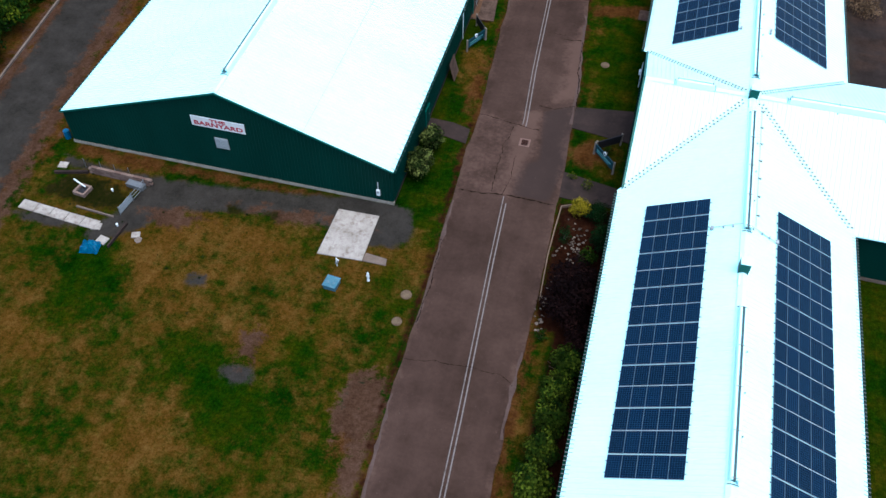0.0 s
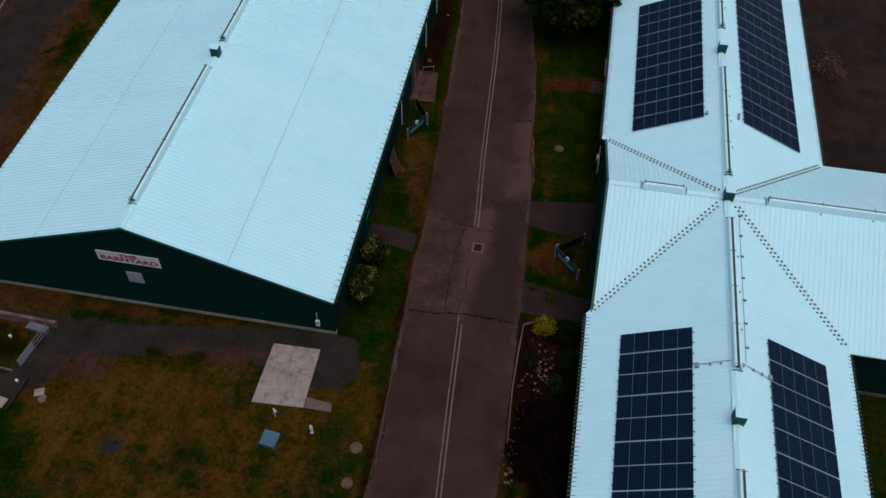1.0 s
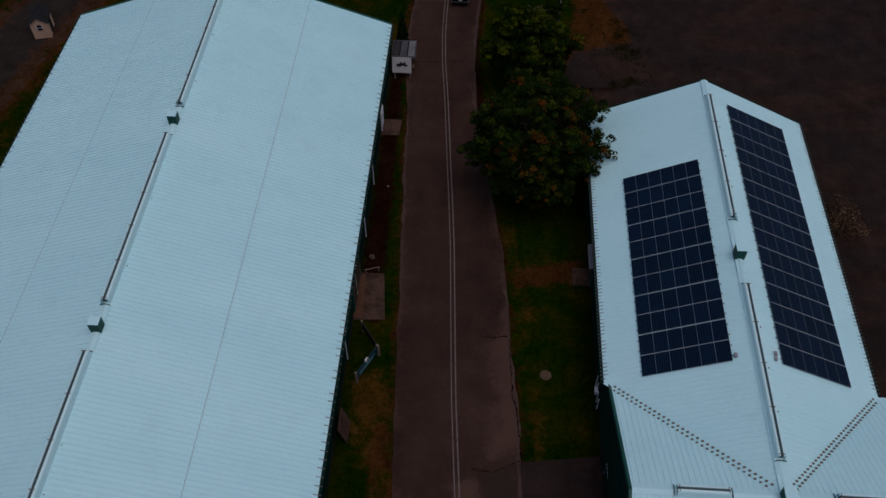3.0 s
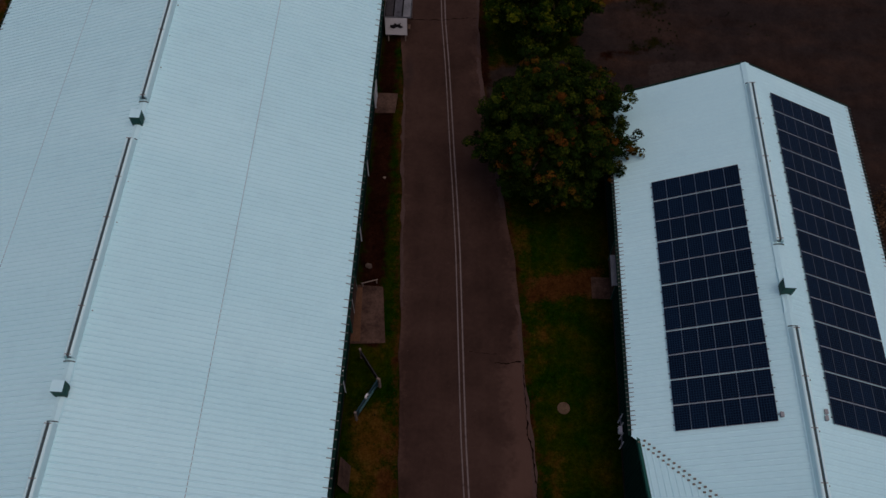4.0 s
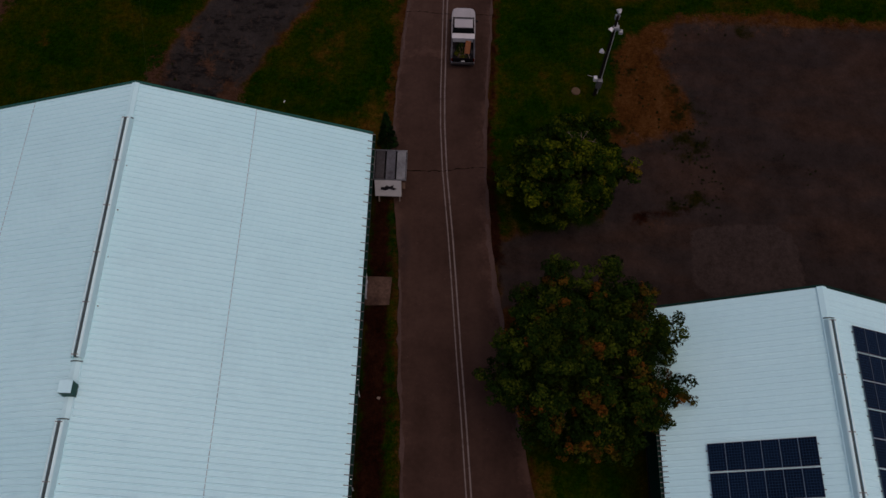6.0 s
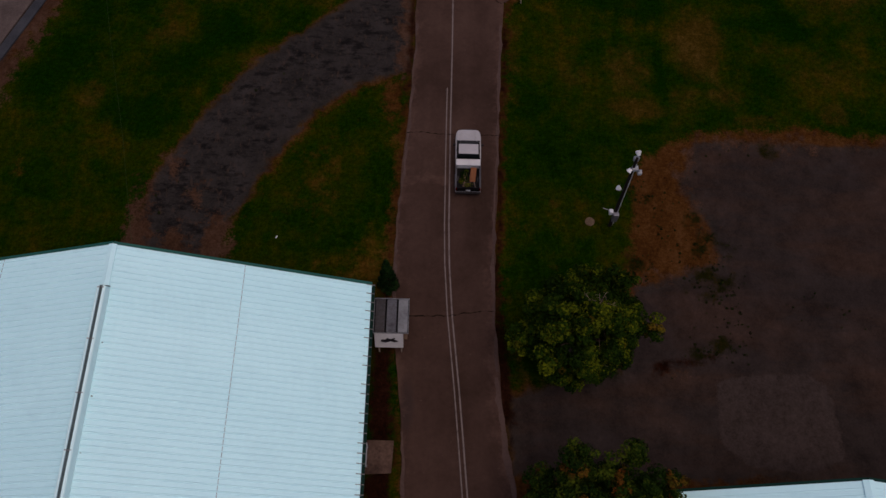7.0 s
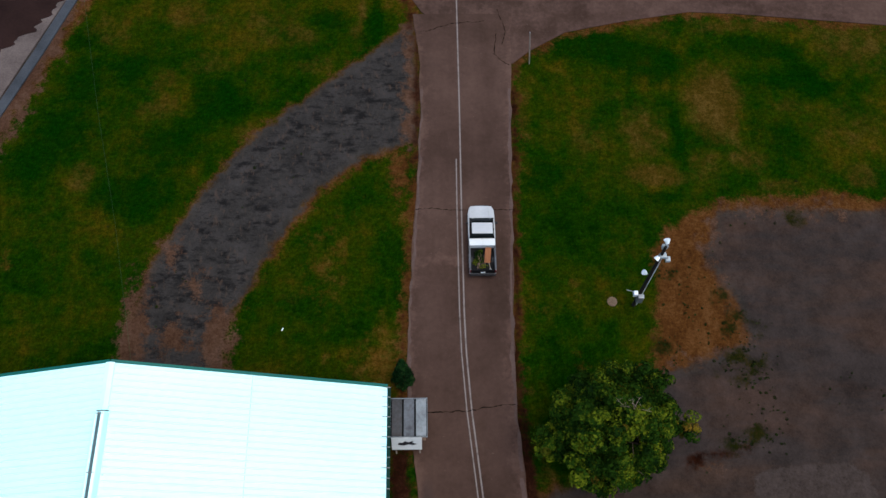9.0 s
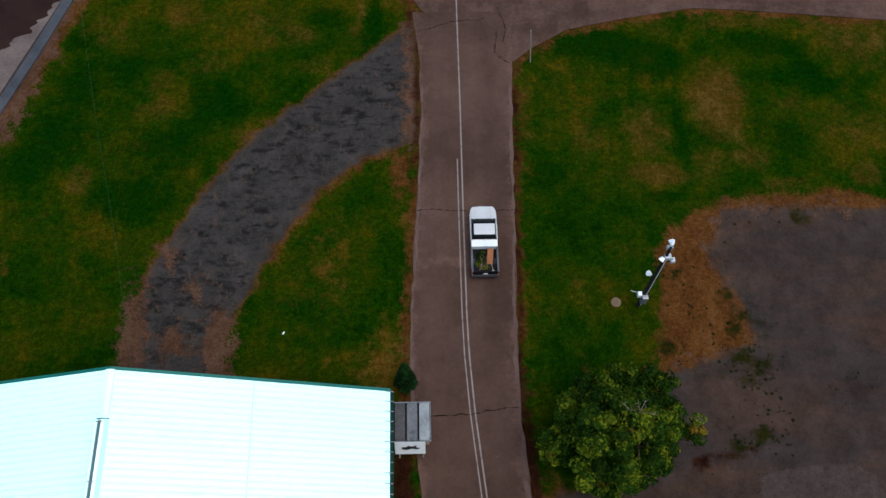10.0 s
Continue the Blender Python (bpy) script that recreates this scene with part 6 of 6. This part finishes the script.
part("glazing_bar", boxed(-0.24, 0.24, -1.24, -1.22, 1.28, 1.32), lamp_white, pane)
part("door", boxed(0.84, 0.88, -0.5, 0.4, 0.05, 1.7), dark_felt, hut, "dark side door")

# floodlight pole
pole = thing("floodlight_pole", "tall dark timber pole with white floodlights", "light pole", (1.0, 115.35, 0))
part("shaft", bar(bmesh.new(), (0, 0, -0.2), (0, 0, 9.25), 0.14, 0.09, 12), pole_mat, pole)
part("conduit", bar(bmesh.new(), (0.15, -0.07, 0.2), (0.11, -0.05, 8.6), 0.02, n=6), lamp_white, pole, "pale cable conduit")


def flood(x, y, z, turn, tilt, s=1.0):
    s *= 0.66
    holder = part("floodlight", bar(bmesh.new(), (0, 0, 0), (0, 0.35 * s, 0), 0.16 * s, 0.27 * s, 16), lamp_white, pole, "white enamel floodlight")
    holder.matrix_basis = pose(x, y, z, tilt, 0, turn)
    part("lens", bar(bmesh.new(), (0, 0.35 * s, 0), (0, 0.37 * s, 0), 0.24 * s, n=16), lens_clear, holder)
    part("bracket", bar(bmesh.new(), (0, 0, 0), (0, -0.3 * s, 0.1), 0.03, n=6), steel, holder)


flood(0.10, 0.2, 9.3, 20, 50, 1.1)
flood(-0.16, -0.1, 8.1, 130, -35, 1.05)
flood(-0.25, 0.1, 5.1, 80, 40, 1.05)
part("crossarm", beam(bmesh.new(), (-0.2, -0.05, 8.15), (0.45, -0.12, 7.9), 0.07, 0.07), steel, pole)
part("side_box", boxed(0.34, 0.62, -0.25, 0.05, 7.55, 7.8, bevel=0.03), grey_panel, pole, "grey square flood housing")
part("lamp_bracket", boxed(-0.10, 0.30, -0.2, 0.1, 7.95, 8.2, bevel=0.03), grey_panel, pole, "grey bracket box")
part("ballast_box", boxed(-0.14, 0.18, 0.05, 0.28, 8.75, 9.1, bevel=0.03), grey_panel, pole, "grey lamp ballast box")
part("switch_box", boxed(-0.2, 0.2, -0.45, -0.15, 1.4, 2.3, bevel=0.03), steel, pole, "grey electrical box")
part("meter_head", boxed(-0.45, -0.18, -0.2, 0.1, 1.9, 2.3, bevel=0.03), lamp_white, pole, "white meter housing")
part("stay_arm", bar(bmesh.new(), (-0.9, 0.2, 2.2), (0.1, 0, 2.0), 0.03, n=6), steel, pole)

# kiosk at the barn's corner
booth = thing("kiosk", "grey-roofed kiosk with a white front board", "kiosk", (-14.55, 106.95, 0))
for k, x in enumerate((-1.08, -0.32, 0.44)):
    panel = bmesh.new()
    box(panel, x + 0.05, x + 0.69, -1.16, 1.17, 2.36, 2.42, bevel=0.012)
    part("roof_panel", panel, (booth_dark, booth_roof, booth_pale)[k], booth, ("dark stained roof sheet", "weathered grey roof sheet", "pale grey roof sheet")[k])
rim = bmesh.new()
for x0, x1, y0, y1 in ((-1.12, 1.2, -1.235, -1.2), (-1.12, 1.2, 1.2, 1.235), (-1.13, -1.1, -1.235, 1.235), (1.17, 1.2, -1.26, 1.26)):
    box(rim, x0, x1, y0, y1, 2.30, 2.43)
part("roof_rim", rim, booth_pale, booth, "pale roof edging")
# black sheet stands for the shadows in the roof gaps
part("gap_shadow", boxed(-1.1, 1.17, -1.2, 1.2, 2.31, 2.33), bed_liner, booth, "black sheet standing for the shadows between roof sheets")
def tilted(bm):
    bmesh.ops.rotate(bm, verts=bm.verts, cent=(0, -1.2, 2.28), matrix=Matrix.Rotation(radians(-13), 3, "X"))
    return bm


front = part("front_board", tilted(boxed(-1.05, 0.85, -1.24, -1.18, 0.60, 2.26, bevel=0.01)), board_white, booth, "white sloping front board with a black emblem")
em = bmesh.new()
upright(em, [(1.0 * x - 0.10, 1.50 + 1.2 * (z - 1.48)) for x, z in ((-0.55, 1.35), (-0.2, 1.25), (0.1, 1.4), (0.4, 1.3), (0.62, 1.42), (0.35, 1.55), (0.42, 1.75), (0.1, 1.6), (-0.1, 1.72), (-0.25, 1.55), (-0.5, 1.55))], -1.262, -1.245)
part("emblem", tilted(em), black_paint, front)
for x in (-0.78, 0.72):
    part("board_leg", beam(bmesh.new(), (x, -1.55, 0.62), (x, -1.68, -0.05), 0.09, 0.09), post_mat, booth, "pale timber prop")
for x, y in ((-1.0, -1.1), (0.8, -1.1), (-1.0, 1.15), (1.1, 1.15)):
    part("leg", boxed(x - 0.05, x + 0.05, y - 0.05, y + 0.05, -0.05, 2.3), post_mat, booth)
part("side_panel", boxed(-1.08, -1.02, -1.15, 1.1, 0.4, 2.28), board_white, booth)
part("back_panel", boxed(-1.0, 1.1, 1.1, 1.16, 0.4, 2.28), board_white, booth)
part("counter", boxed(-1.0, 1.1, -1.1, -0.6, 0.9, 0.96), timber, booth)

# ---- planted bed edging and rocks ----
edging = thing("bed_edging", "weathered timber edging of the planted bed", "edging", (0, 0, 0))
pts = [(-1.75, 51.2), (-1.85, 48.5), (-1.9, 45.5), (-1.8, 43), (-1.7, 40.8)]
for (ax, ay), (bx, by) in zip(pts, pts[1:]):
    part("plank", beam(bmesh.new(), (ax, ay, 0.10), (bx, by, 0.10), 0.09, 0.26), timber, edging)
part("plank", beam(bmesh.new(), (-1.75, 51.2, 0.10), (-0.9, 51.6, 0.10), 0.09, 0.26), timber, edging)


def rock_mesh(seed):
    bm = bmesh.new()
    bmesh.ops.create_icosphere(bm, subdivisions=2, radius=1.0)
    for v in bm.verts:
        v.co *= 0.75 + 0.5 * noise.noise(v.co * 1.1 + Vector((seed * 3.1, 0, 0)))
        v.co.z *= 0.6
    me = bpy.data.meshes.new("rock")
    bm.to_mesh(me)
    bm.free()
    me.materials.append(rock_mat)
    return me


rocks = [rock_mesh(k) for k in range(4)]
rngr = np.random.default_rng(17)
for cx, cy, sx, sy, n, big in ((0.1, 47.4, 0.5, 1.4, 60, 0.13), (-1.5, 39.4, 0.25, 1.0, 16, 0.17), (-1.2, 43.5, 0.3, 1.6, 10, 0.12), (-35.4, 38.6, 0.2, 0.2, 1, 0.35), (-14.7, 91, 0.2, 0.3, 1, 0.3), (-15.15, 82.3, 0.05, 0.05, 1, 0.5)):
    for _ in range(n):
        ob = new("rock", rocks[rngr.integers(4)])
        s = big * (0.45 + 0.75 * rngr.random())
        ob.matrix_basis = pose(cx + rngr.normal() * sx, cy + rngr.normal() * sy, s * 0.25, 0, 0, rngr.random() * 360) @ Matrix.Diagonal((s, s * (0.7 + 0.5 * rngr.random()), s, 1))
        tagged(ob, "pale weathered rock lying on bare soil", "rock", "rocks in the planted bed")

# ---- old foundation yard by the barn ----
yard = thing("foundation_wall", "low pinkish block wall of an old foundation yard", "wall", (0, 0, 0))
block = boxed(-0.29, 0.29, -0.13, 0.13, -0.1, 0.1, bevel=0.012)
first = part("block", block, block_mat, yard)
first.matrix_basis = pose(-43.2, 44.55, 0.05)
for row in range(4):
    for k in range(10):
        if row == 0 and k == 0:
            continue
        ob = new("block", first.data)
        ob.parent = yard
        ob.matrix_basis = pose(-43.2 + 0.6 * k + (0.3 if row % 2 else 0), 44.55 - 0.018 * k, 0.05 + 0.21 * row, 0, 0, -1)
low = thing("foundation_kerb", "low dark concrete kerb beside the old yard", "kerb", (0, 0, 0))
part("kerb", beam(bmesh.new(), (-37.3, 39.7, 0.1), (-37.6, 36.9, 0.1), 0.16, 0.30), concrete_dark, low)
part("kerb", beam(bmesh.new(), (-46.5, 43.6, 0.1), (-43.6, 44.4, 0.1), 0.22, 0.35), concrete_dark, low)
part("kerb", beam(bmesh.new(), (-42.5, 40.4, 0.05), (-38.8, 40.1, 0.05), 0.14, 0.22), concrete, low)
walkway = thing("slab_walk", "row of pale concrete slabs beside the old yard", "paving", (0, 0, 0))
for k in range(5):
    x = -46.6 + 1.55 * k
    slab = boxed(-0.75, 0.75, -0.5, 0.5, -0.06, 0.07, bevel=0.012)
    ob = part("slab", slab, slab_mat, walkway)
    ob.matrix_basis = pose(x, 39.45 - 0.13 * k, 0.0, 0, 0, -4 + rngr.normal())
gate = thing("metal_gate", "grey metal gate frame leaning at the yard", "gate", (-38.1, 42.3, 0), 82)
for z in (0.15, 0.5, 0.85):
    part("rail", bar(bmesh.new(), (-1.8, 0, z), (1.8, 0, z), 0.03), steel, gate)
for x in (-1.8, 0, 1.8):
    part("upright", bar(bmesh.new(), (x, 0, 0), (x, 0, 1.0), 0.035), steel, gate)
part("sheet", boxed(-1.75, 0.0, -0.015, 0.015, 0.1, 0.9), grey_panel, gate)
shelf = thing("metal_trough", "pale grey metal trough by the yard wall", "trough", (-38.6, 43.9, 0), -6)
tr = boxed(-0.85, 0.85, -0.28, 0.28, 0.0, 0.42, bevel=0.02)
part("body", tr, steel, shelf)
part("rim", box(boxed(-0.88, 0.88, -0.31, -0.25, 0.40, 0.45), -0.88, 0.88, 0.25, 0.31, 0.40, 0.45), steel, shelf)
for x in (-44.2, -42.6, -41.2, -39.8):
    fp = thing("fence_post", "thin grey metal fence post behind the yard", "post", (x, 45.0, 0), group="fence posts behind the yard")
    part("post", bar(bmesh.new(), (0, 0, -0.1), (0.03, 0, 1.05), 0.03, n=6), steel, fp)
box_well = thing("brick_well", "square pinkish block well with a white pipe", "well", (-42.9, 42.2, 0), -8)
b = bmesh.new()
for x0, x1, y0, y1 in ((-0.6, 0.6, -0.6, -0.42), (-0.6, 0.6, 0.42, 0.6), (-0.6, -0.42, -0.42, 0.42), (0.42, 0.6, -0.42, 0.42)):
    box(b, x0, x1, y0, y1, -0.05, 0.32)
part("rim", b, block_mat, box_well)
# black plate closes the rim and paints the opening's shade
part("water", boxed(-0.42, 0.42, -0.42, 0.42, -0.05, 0.08), black_paint, box_well, "black plate standing for the shaded well opening")
part("pipe", bar(bmesh.new(), (0.1, 0.3, 0.36), (-1.5, 0.75, 0.25), 0.07), lamp_white, box_well, "white plastic pipe")
for x, y, r, s in ((-39.7, 38.75, 10, 0.42), (-38.45, 37.5, -12, 0.46), (-36.0, 38.75, 20, 0.36), (-46.3, 44.7, 8, 0.42)):
    pl = thing("loose_slab", "loose pale square paving slab on the gravel", "slab", (x, y, 0.0), r, group="loose paving slabs")
    part("slab", boxed(-s, s, -s * 0.85, s * 0.85, -0.02, 0.08, bevel=0.012), slab_mat, pl)
tarp = thing("blue_tarp", "crumpled blue tarpaulin heap on the grass", "tarpaulin", (-39.0, 36.5, 0), 10)
b = bmesh.new()
bmesh.ops.create_grid(b, x_segments=26, y_segments=22, size=1.0)
for v in b.verts:
    x, y = v.co.x, v.co.y
    edge = max(0.0, 1 - max(abs(x), abs(y)) ** 4)
    v.co = Vector((x * 0.78 + 0.08 * noise.noise((x * 3, y * 3, 1)), y * 0.62 + 0.08 * noise.noise((x * 3, y * 3, 5)), 0.02 + edge * (0.55 + 0.45 * noise.noise((x * 2.2, y * 2.2, 3)) + 0.30 * noise.noise((x * 5, y * 5, 3)))))
bmesh.ops.solidify(b, geom=b.faces[:], thickness=0.015)
part("sheet", b, tarp_mat, tarp)
for x, y in ((-40.4, 42.9), (-38.0, 39.3)):
    pail = thing("pail", "small white plastic pail by the yard", "pail", (x, y, 0), group="pails by the yard")
    part("bucket", bar(bmesh.new(), (0, 0, 0), (0, 0, 0.24), 0.08, 0.1, 14), lamp_white, pail)
    part("lid", bar(bmesh.new(), (0, 0, 0.24), (0, 0, 0.26), 0.105, n=14), lamp_white, pail)
scrap = thing("paper_scrap", "small white scrap lying on the lawn", "litter", (-23.16, 113.75, 0.0), 60)
part("scrap", boxed(-0.11, 0.11, -0.035, 0.035, 0.0, 0.03, bevel=0.01), lamp_white, scrap)


# ---- pickup truck, facing north on its lane ----
def pickup(at, turn=0.0):
    t = thing("pickup_truck", "pale silver-white pickup truck with a loaded open bed", "truck", at, turn)
    W = 0.93
    body = part("body", boxed(-W, W, -2.55, 2.12, 0.42, 0.64, bevel=0.04), truck_white, t, "pale painted lower body")
    hood = bmesh.new()
    prism(hood, [(-W, 1.42), (-W * 0.6, 1.36), (W * 0.6, 1.36), (W, 1.42), (W, 1.98), (W * 0.97, 2.24), (W * 0.87, 2.45), (W * 0.66, 2.58), (W * 0.3, 2.64), (-W * 0.3, 2.64), (-W * 0.66, 2.58), (-W * 0.87, 2.45), (-W * 0.97, 2.24), (-W, 1.98)], 0.6, lambda x, y: 1.12 - 0.05 * (y - 1.4) - 0.06 * abs(x / W) ** 3 - (0.06 if y > 2.45 else 0))
    bmesh.ops.bevel(hood, geom=[e for e in hood.edges if e.verts[0].co.z > 0.9 and e.verts[1].co.z > 0.9], offset=0.09, segments=4, affect="EDGES")
    part("hood", hood, truck_white, t, "pale engine hood")
    for s in (-1, 1):
        part("hood_crease", beam(bmesh.new(), (s * 0.62, 1.45, 1.095), (s * 0.52, 2.45, 1.045), 0.05, 0.05), truck_white, t)
    part("cab_lower", boxed(-W, W, -0.14, 1.46, 0.6, 1.10, bevel=0.03), truck_white, t)
    glass = bmesh.new()
    lowp, highp = [(-0.88, -0.10), (0.88, -0.10), (0.86, 1.50), (-0.86, 1.50)], [(-0.71, 0.04), (0.71, 0.04), (0.69, 0.80), (-0.69, 0.80)]
    lo = [glass.verts.new((x, y, 1.09)) for x, y in lowp]
    hi = [glass.verts.new((x, y, 1.64)) for x, y in highp]
    glass.faces.new(hi)
    for i in range(4):
        j = (i + 1) % 4
        glass.faces.new((lo[i], lo[j], hi[j], hi[i]))
    part("window_glass", glass, truck_glass, t, "dark tinted cab glass")
    part("cab_roof", boxed(-0.73, 0.73, 0.0, 0.84, 1.62, 1.71, bevel=0.06), truck_white, t, "pale cab roof")
    pillars = bmesh.new()
    for (ax, ay), (bx, by) in zip(lowp, highp):
        beam(pillars, (ax, ay, 1.09), (bx, by, 1.66), 0.04, 0.04)
    for s in (-1, 1):
        beam(pillars, (s * 0.88, 0.62, 1.09), (s * 0.69, 0.45, 1.64), 0.05, 0.06)
    part("pillar", pillars, truck_glass, t, "black window pillars")
    part("cowl", boxed(-0.84, 0.84, 1.40, 1.52, 1.06, 1.115, bevel=0.015), rubber, t, "black windscreen cowl")
    for s in (-1, 1):
        part("mirror", boxed(s * 1.04 - 0.09, s * 1.04 + 0.09, 1.02, 1.12, 1.12, 1.28, bevel=0.03), rubber, t, "black side mirror")
        part("door", boxed(s * 0.935 - 0.012, s * 0.935 + 0.012, 0.0, 1.2, 0.5, 1.07, bevel=0.006), truck_white, t)
    for s in (-1, 1):
        a, b_ = sorted((s * W, s * (W - 0.09)))
        side = part("bed_side", boxed(a, b_, -2.50, -0.16, 0.6, 1.09, bevel=0.02), truck_white, t, "pale bed side")
        a, b_ = sorted((s * (W + 0.004), s * (W - 0.10)))
        # the rail's grey puts the shade of the bed sides into colour
        part("bed_rail", boxed(a, b_, -2.50, -0.20, 1.09, 1.12, bevel=0.01), bumper_mat, side, "bed rail in grey standing for the shaded side")
    part("bed_floor", boxed(-W + 0.09, W - 0.09, -2.46, -0.16, 0.62, 0.68), bed_liner, t, "dark bed liner")
    part("bed_front", boxed(-W + 0.09, W - 0.09, -0.20, -0.14, 0.66, 1.10), bed_liner, t)
    gate_ = part("tailgate", boxed(-W + 0.08, W - 0.08, -2.57, -2.49, 0.62, 1.09, bevel=0.015), bed_liner, t, "dark tailgate")
    part("handle", boxed(-0.12, 0.12, -2.59, -2.57, 0.92, 1.0), rubber, gate_)
    part("plate_bar", boxed(-0.16, 0.16, -2.59, -2.57, 0.70, 0.82), lamp_white, gate_)
    part("rear_bumper", boxed(-0.90, 0.90, -2.70, -2.57, 0.44, 0.58, bevel=0.03), rubber, t, "black step bumper")
    part("front_bumper", boxed(-0.74, 0.74, 2.44, 2.64, 0.40, 0.62, bevel=0.06), bumper_mat, t, "dull front bumper")
    part("grille", boxed(-0.5, 0.5, 2.54, 2.63, 0.66, 0.92, bevel=0.01), rubber, t, "black grille")
    for s in (-1, 1):
        part("headlight", boxed(s * 0.62 - 0.13, s * 0.62 + 0.13, 2.40, 2.56, 0.70, 0.90, bevel=0.03), lens_clear, t)
        part("tail_light", boxed(s * 0.86 - 0.05, s * 0.86 + 0.05, -2.58, -2.49, 0.72, 1.04, bevel=0.01), lamp_red, t, "red tail light")
        for y in (-1.55, 1.72):
            w = part("wheel", bar(bmesh.new(), (s * 0.66, y, 0.38), (s * 0.92, y, 0.38), 0.38, n=24), rubber, t, "black tyre on a steel rim")
            part("rim", bar(bmesh.new(), (s * 0.915, y, 0.38), (s * 0.935, y, 0.38), 0.22, n=18), bumper_mat, w)
            arch = bmesh.new()
            for k in range(9):
                a0, a1 = math.pi * k / 9, math.pi * (k + 1) / 9
                beam(arch, (s * 0.90, y + math.cos(a0) * 0.46, 0.38 + math.sin(a0) * 0.46), (s * 0.90, y + math.cos(a1) * 0.46, 0.38 + math.sin(a1) * 0.46), 0.10, 0.06)
            part("wheel_arch", arch, truck_white, t)
    return t


TY = 120.1
pickup((-9.42, TY, 0.055))
chest = thing("tool_box", "white metal tool box across the truck bed", "tool box", (-9.42, TY, 0.055))
part("box", boxed(-0.82, 0.82, -0.66, -0.22, 0.70, 1.17, bevel=0.02), box_white, chest)
part("lid", boxed(-0.90, -0.01, -0.70, -0.20, 1.17, 1.22, bevel=0.015), box_white, chest)
part("lid", boxed(0.01, 0.90, -0.70, -0.20, 1.17, 1.22, bevel=0.015), box_white, chest)
ply = thing("plywood_board", "tan board lying in the truck bed", "board", (-9.42, TY, 0.055))
b = boxed(0.16, 0.58, -1.85, -0.75, 0.0, 0.03, bevel=0.006)
bmesh.ops.rotate(b, verts=b.verts, cent=(0.4, -1.3, 0), matrix=Matrix.Rotation(radians(-5), 3, "Z"))
bmesh.ops.rotate(b, verts=b.verts, cent=(0.4, -1.85, 0), matrix=Matrix.Rotation(radians(14), 3, "X"))
bmesh.ops.translate(b, verts=b.verts, vec=(0, 0, 0.76))
part("board", b, plywood, ply)
cut = thing("cut_branches", "heap of cut green branches in the truck bed", "branches", (-9.42, TY, 0.055))
leaf_cloud("leaves", [(-0.30, -1.15, 0.76, 0.34, 0.34, 0.10, 0), (-0.15, -1.55, 0.75, 0.36, 0.3, 0.09, 0.1), (-0.5, -1.75, 0.74, 0.2, 0.25, 0.08, 0.4), (0.05, -2.1, 0.74, 0.3, 0.15, 0.07, 0.5), (-0.1, -0.95, 0.76, 0.16, 0.15, 0.08, 0)], 560, 0.065, leaf_hedge, cut, 90)
b = bmesh.new()
for k in range(8):
    a = k * 0.9
    bar(b, (-0.4 + 0.08 * k, -2.3 + 0.03 * k, 0.71), (-0.3 + 0.05 * k + 0.2 * math.cos(a), -1.0 - 0.04 * k, 0.78), 0.014, n=5)
part("stick", b, timber, cut)
tool = thing("hand_tool", "pale-handled tool lying in the truck bed", "tool", (-9.42, TY, 0.055))
part("handle", bar(bmesh.new(), (0.55, -2.3, 0.72), (0.30, -1.2, 0.80), 0.02, n=6), post_mat, tool)
part("head", boxed(0.47, 0.63, -2.40, -2.30, 0.70, 0.76), steel, tool)

cable = thing("ground_cable", "thin pale cable lying across the lawn", "cable", (0, 0, 0))
bm = bmesh.new()
pts = [(-33.0, 108.6), (-33.1, 111.7), (-34.3, 116.5), (-35.6, 121.8), (-38.3, 131.4), (-40.4, 139.6), (-41.4, 143.6)]
for (ax, ay), (bx, by) in zip(pts, pts[1:]):
    bar(bm, (ax, ay, 0.03), (bx, by, 0.03), 0.008, n=5)
part("wire", bm, surface("pale_green_sheath", (0.012, 0.034, 0.010), (0.025, 0.055, 0.018), 0.7, 6.0, 1.0), cable)
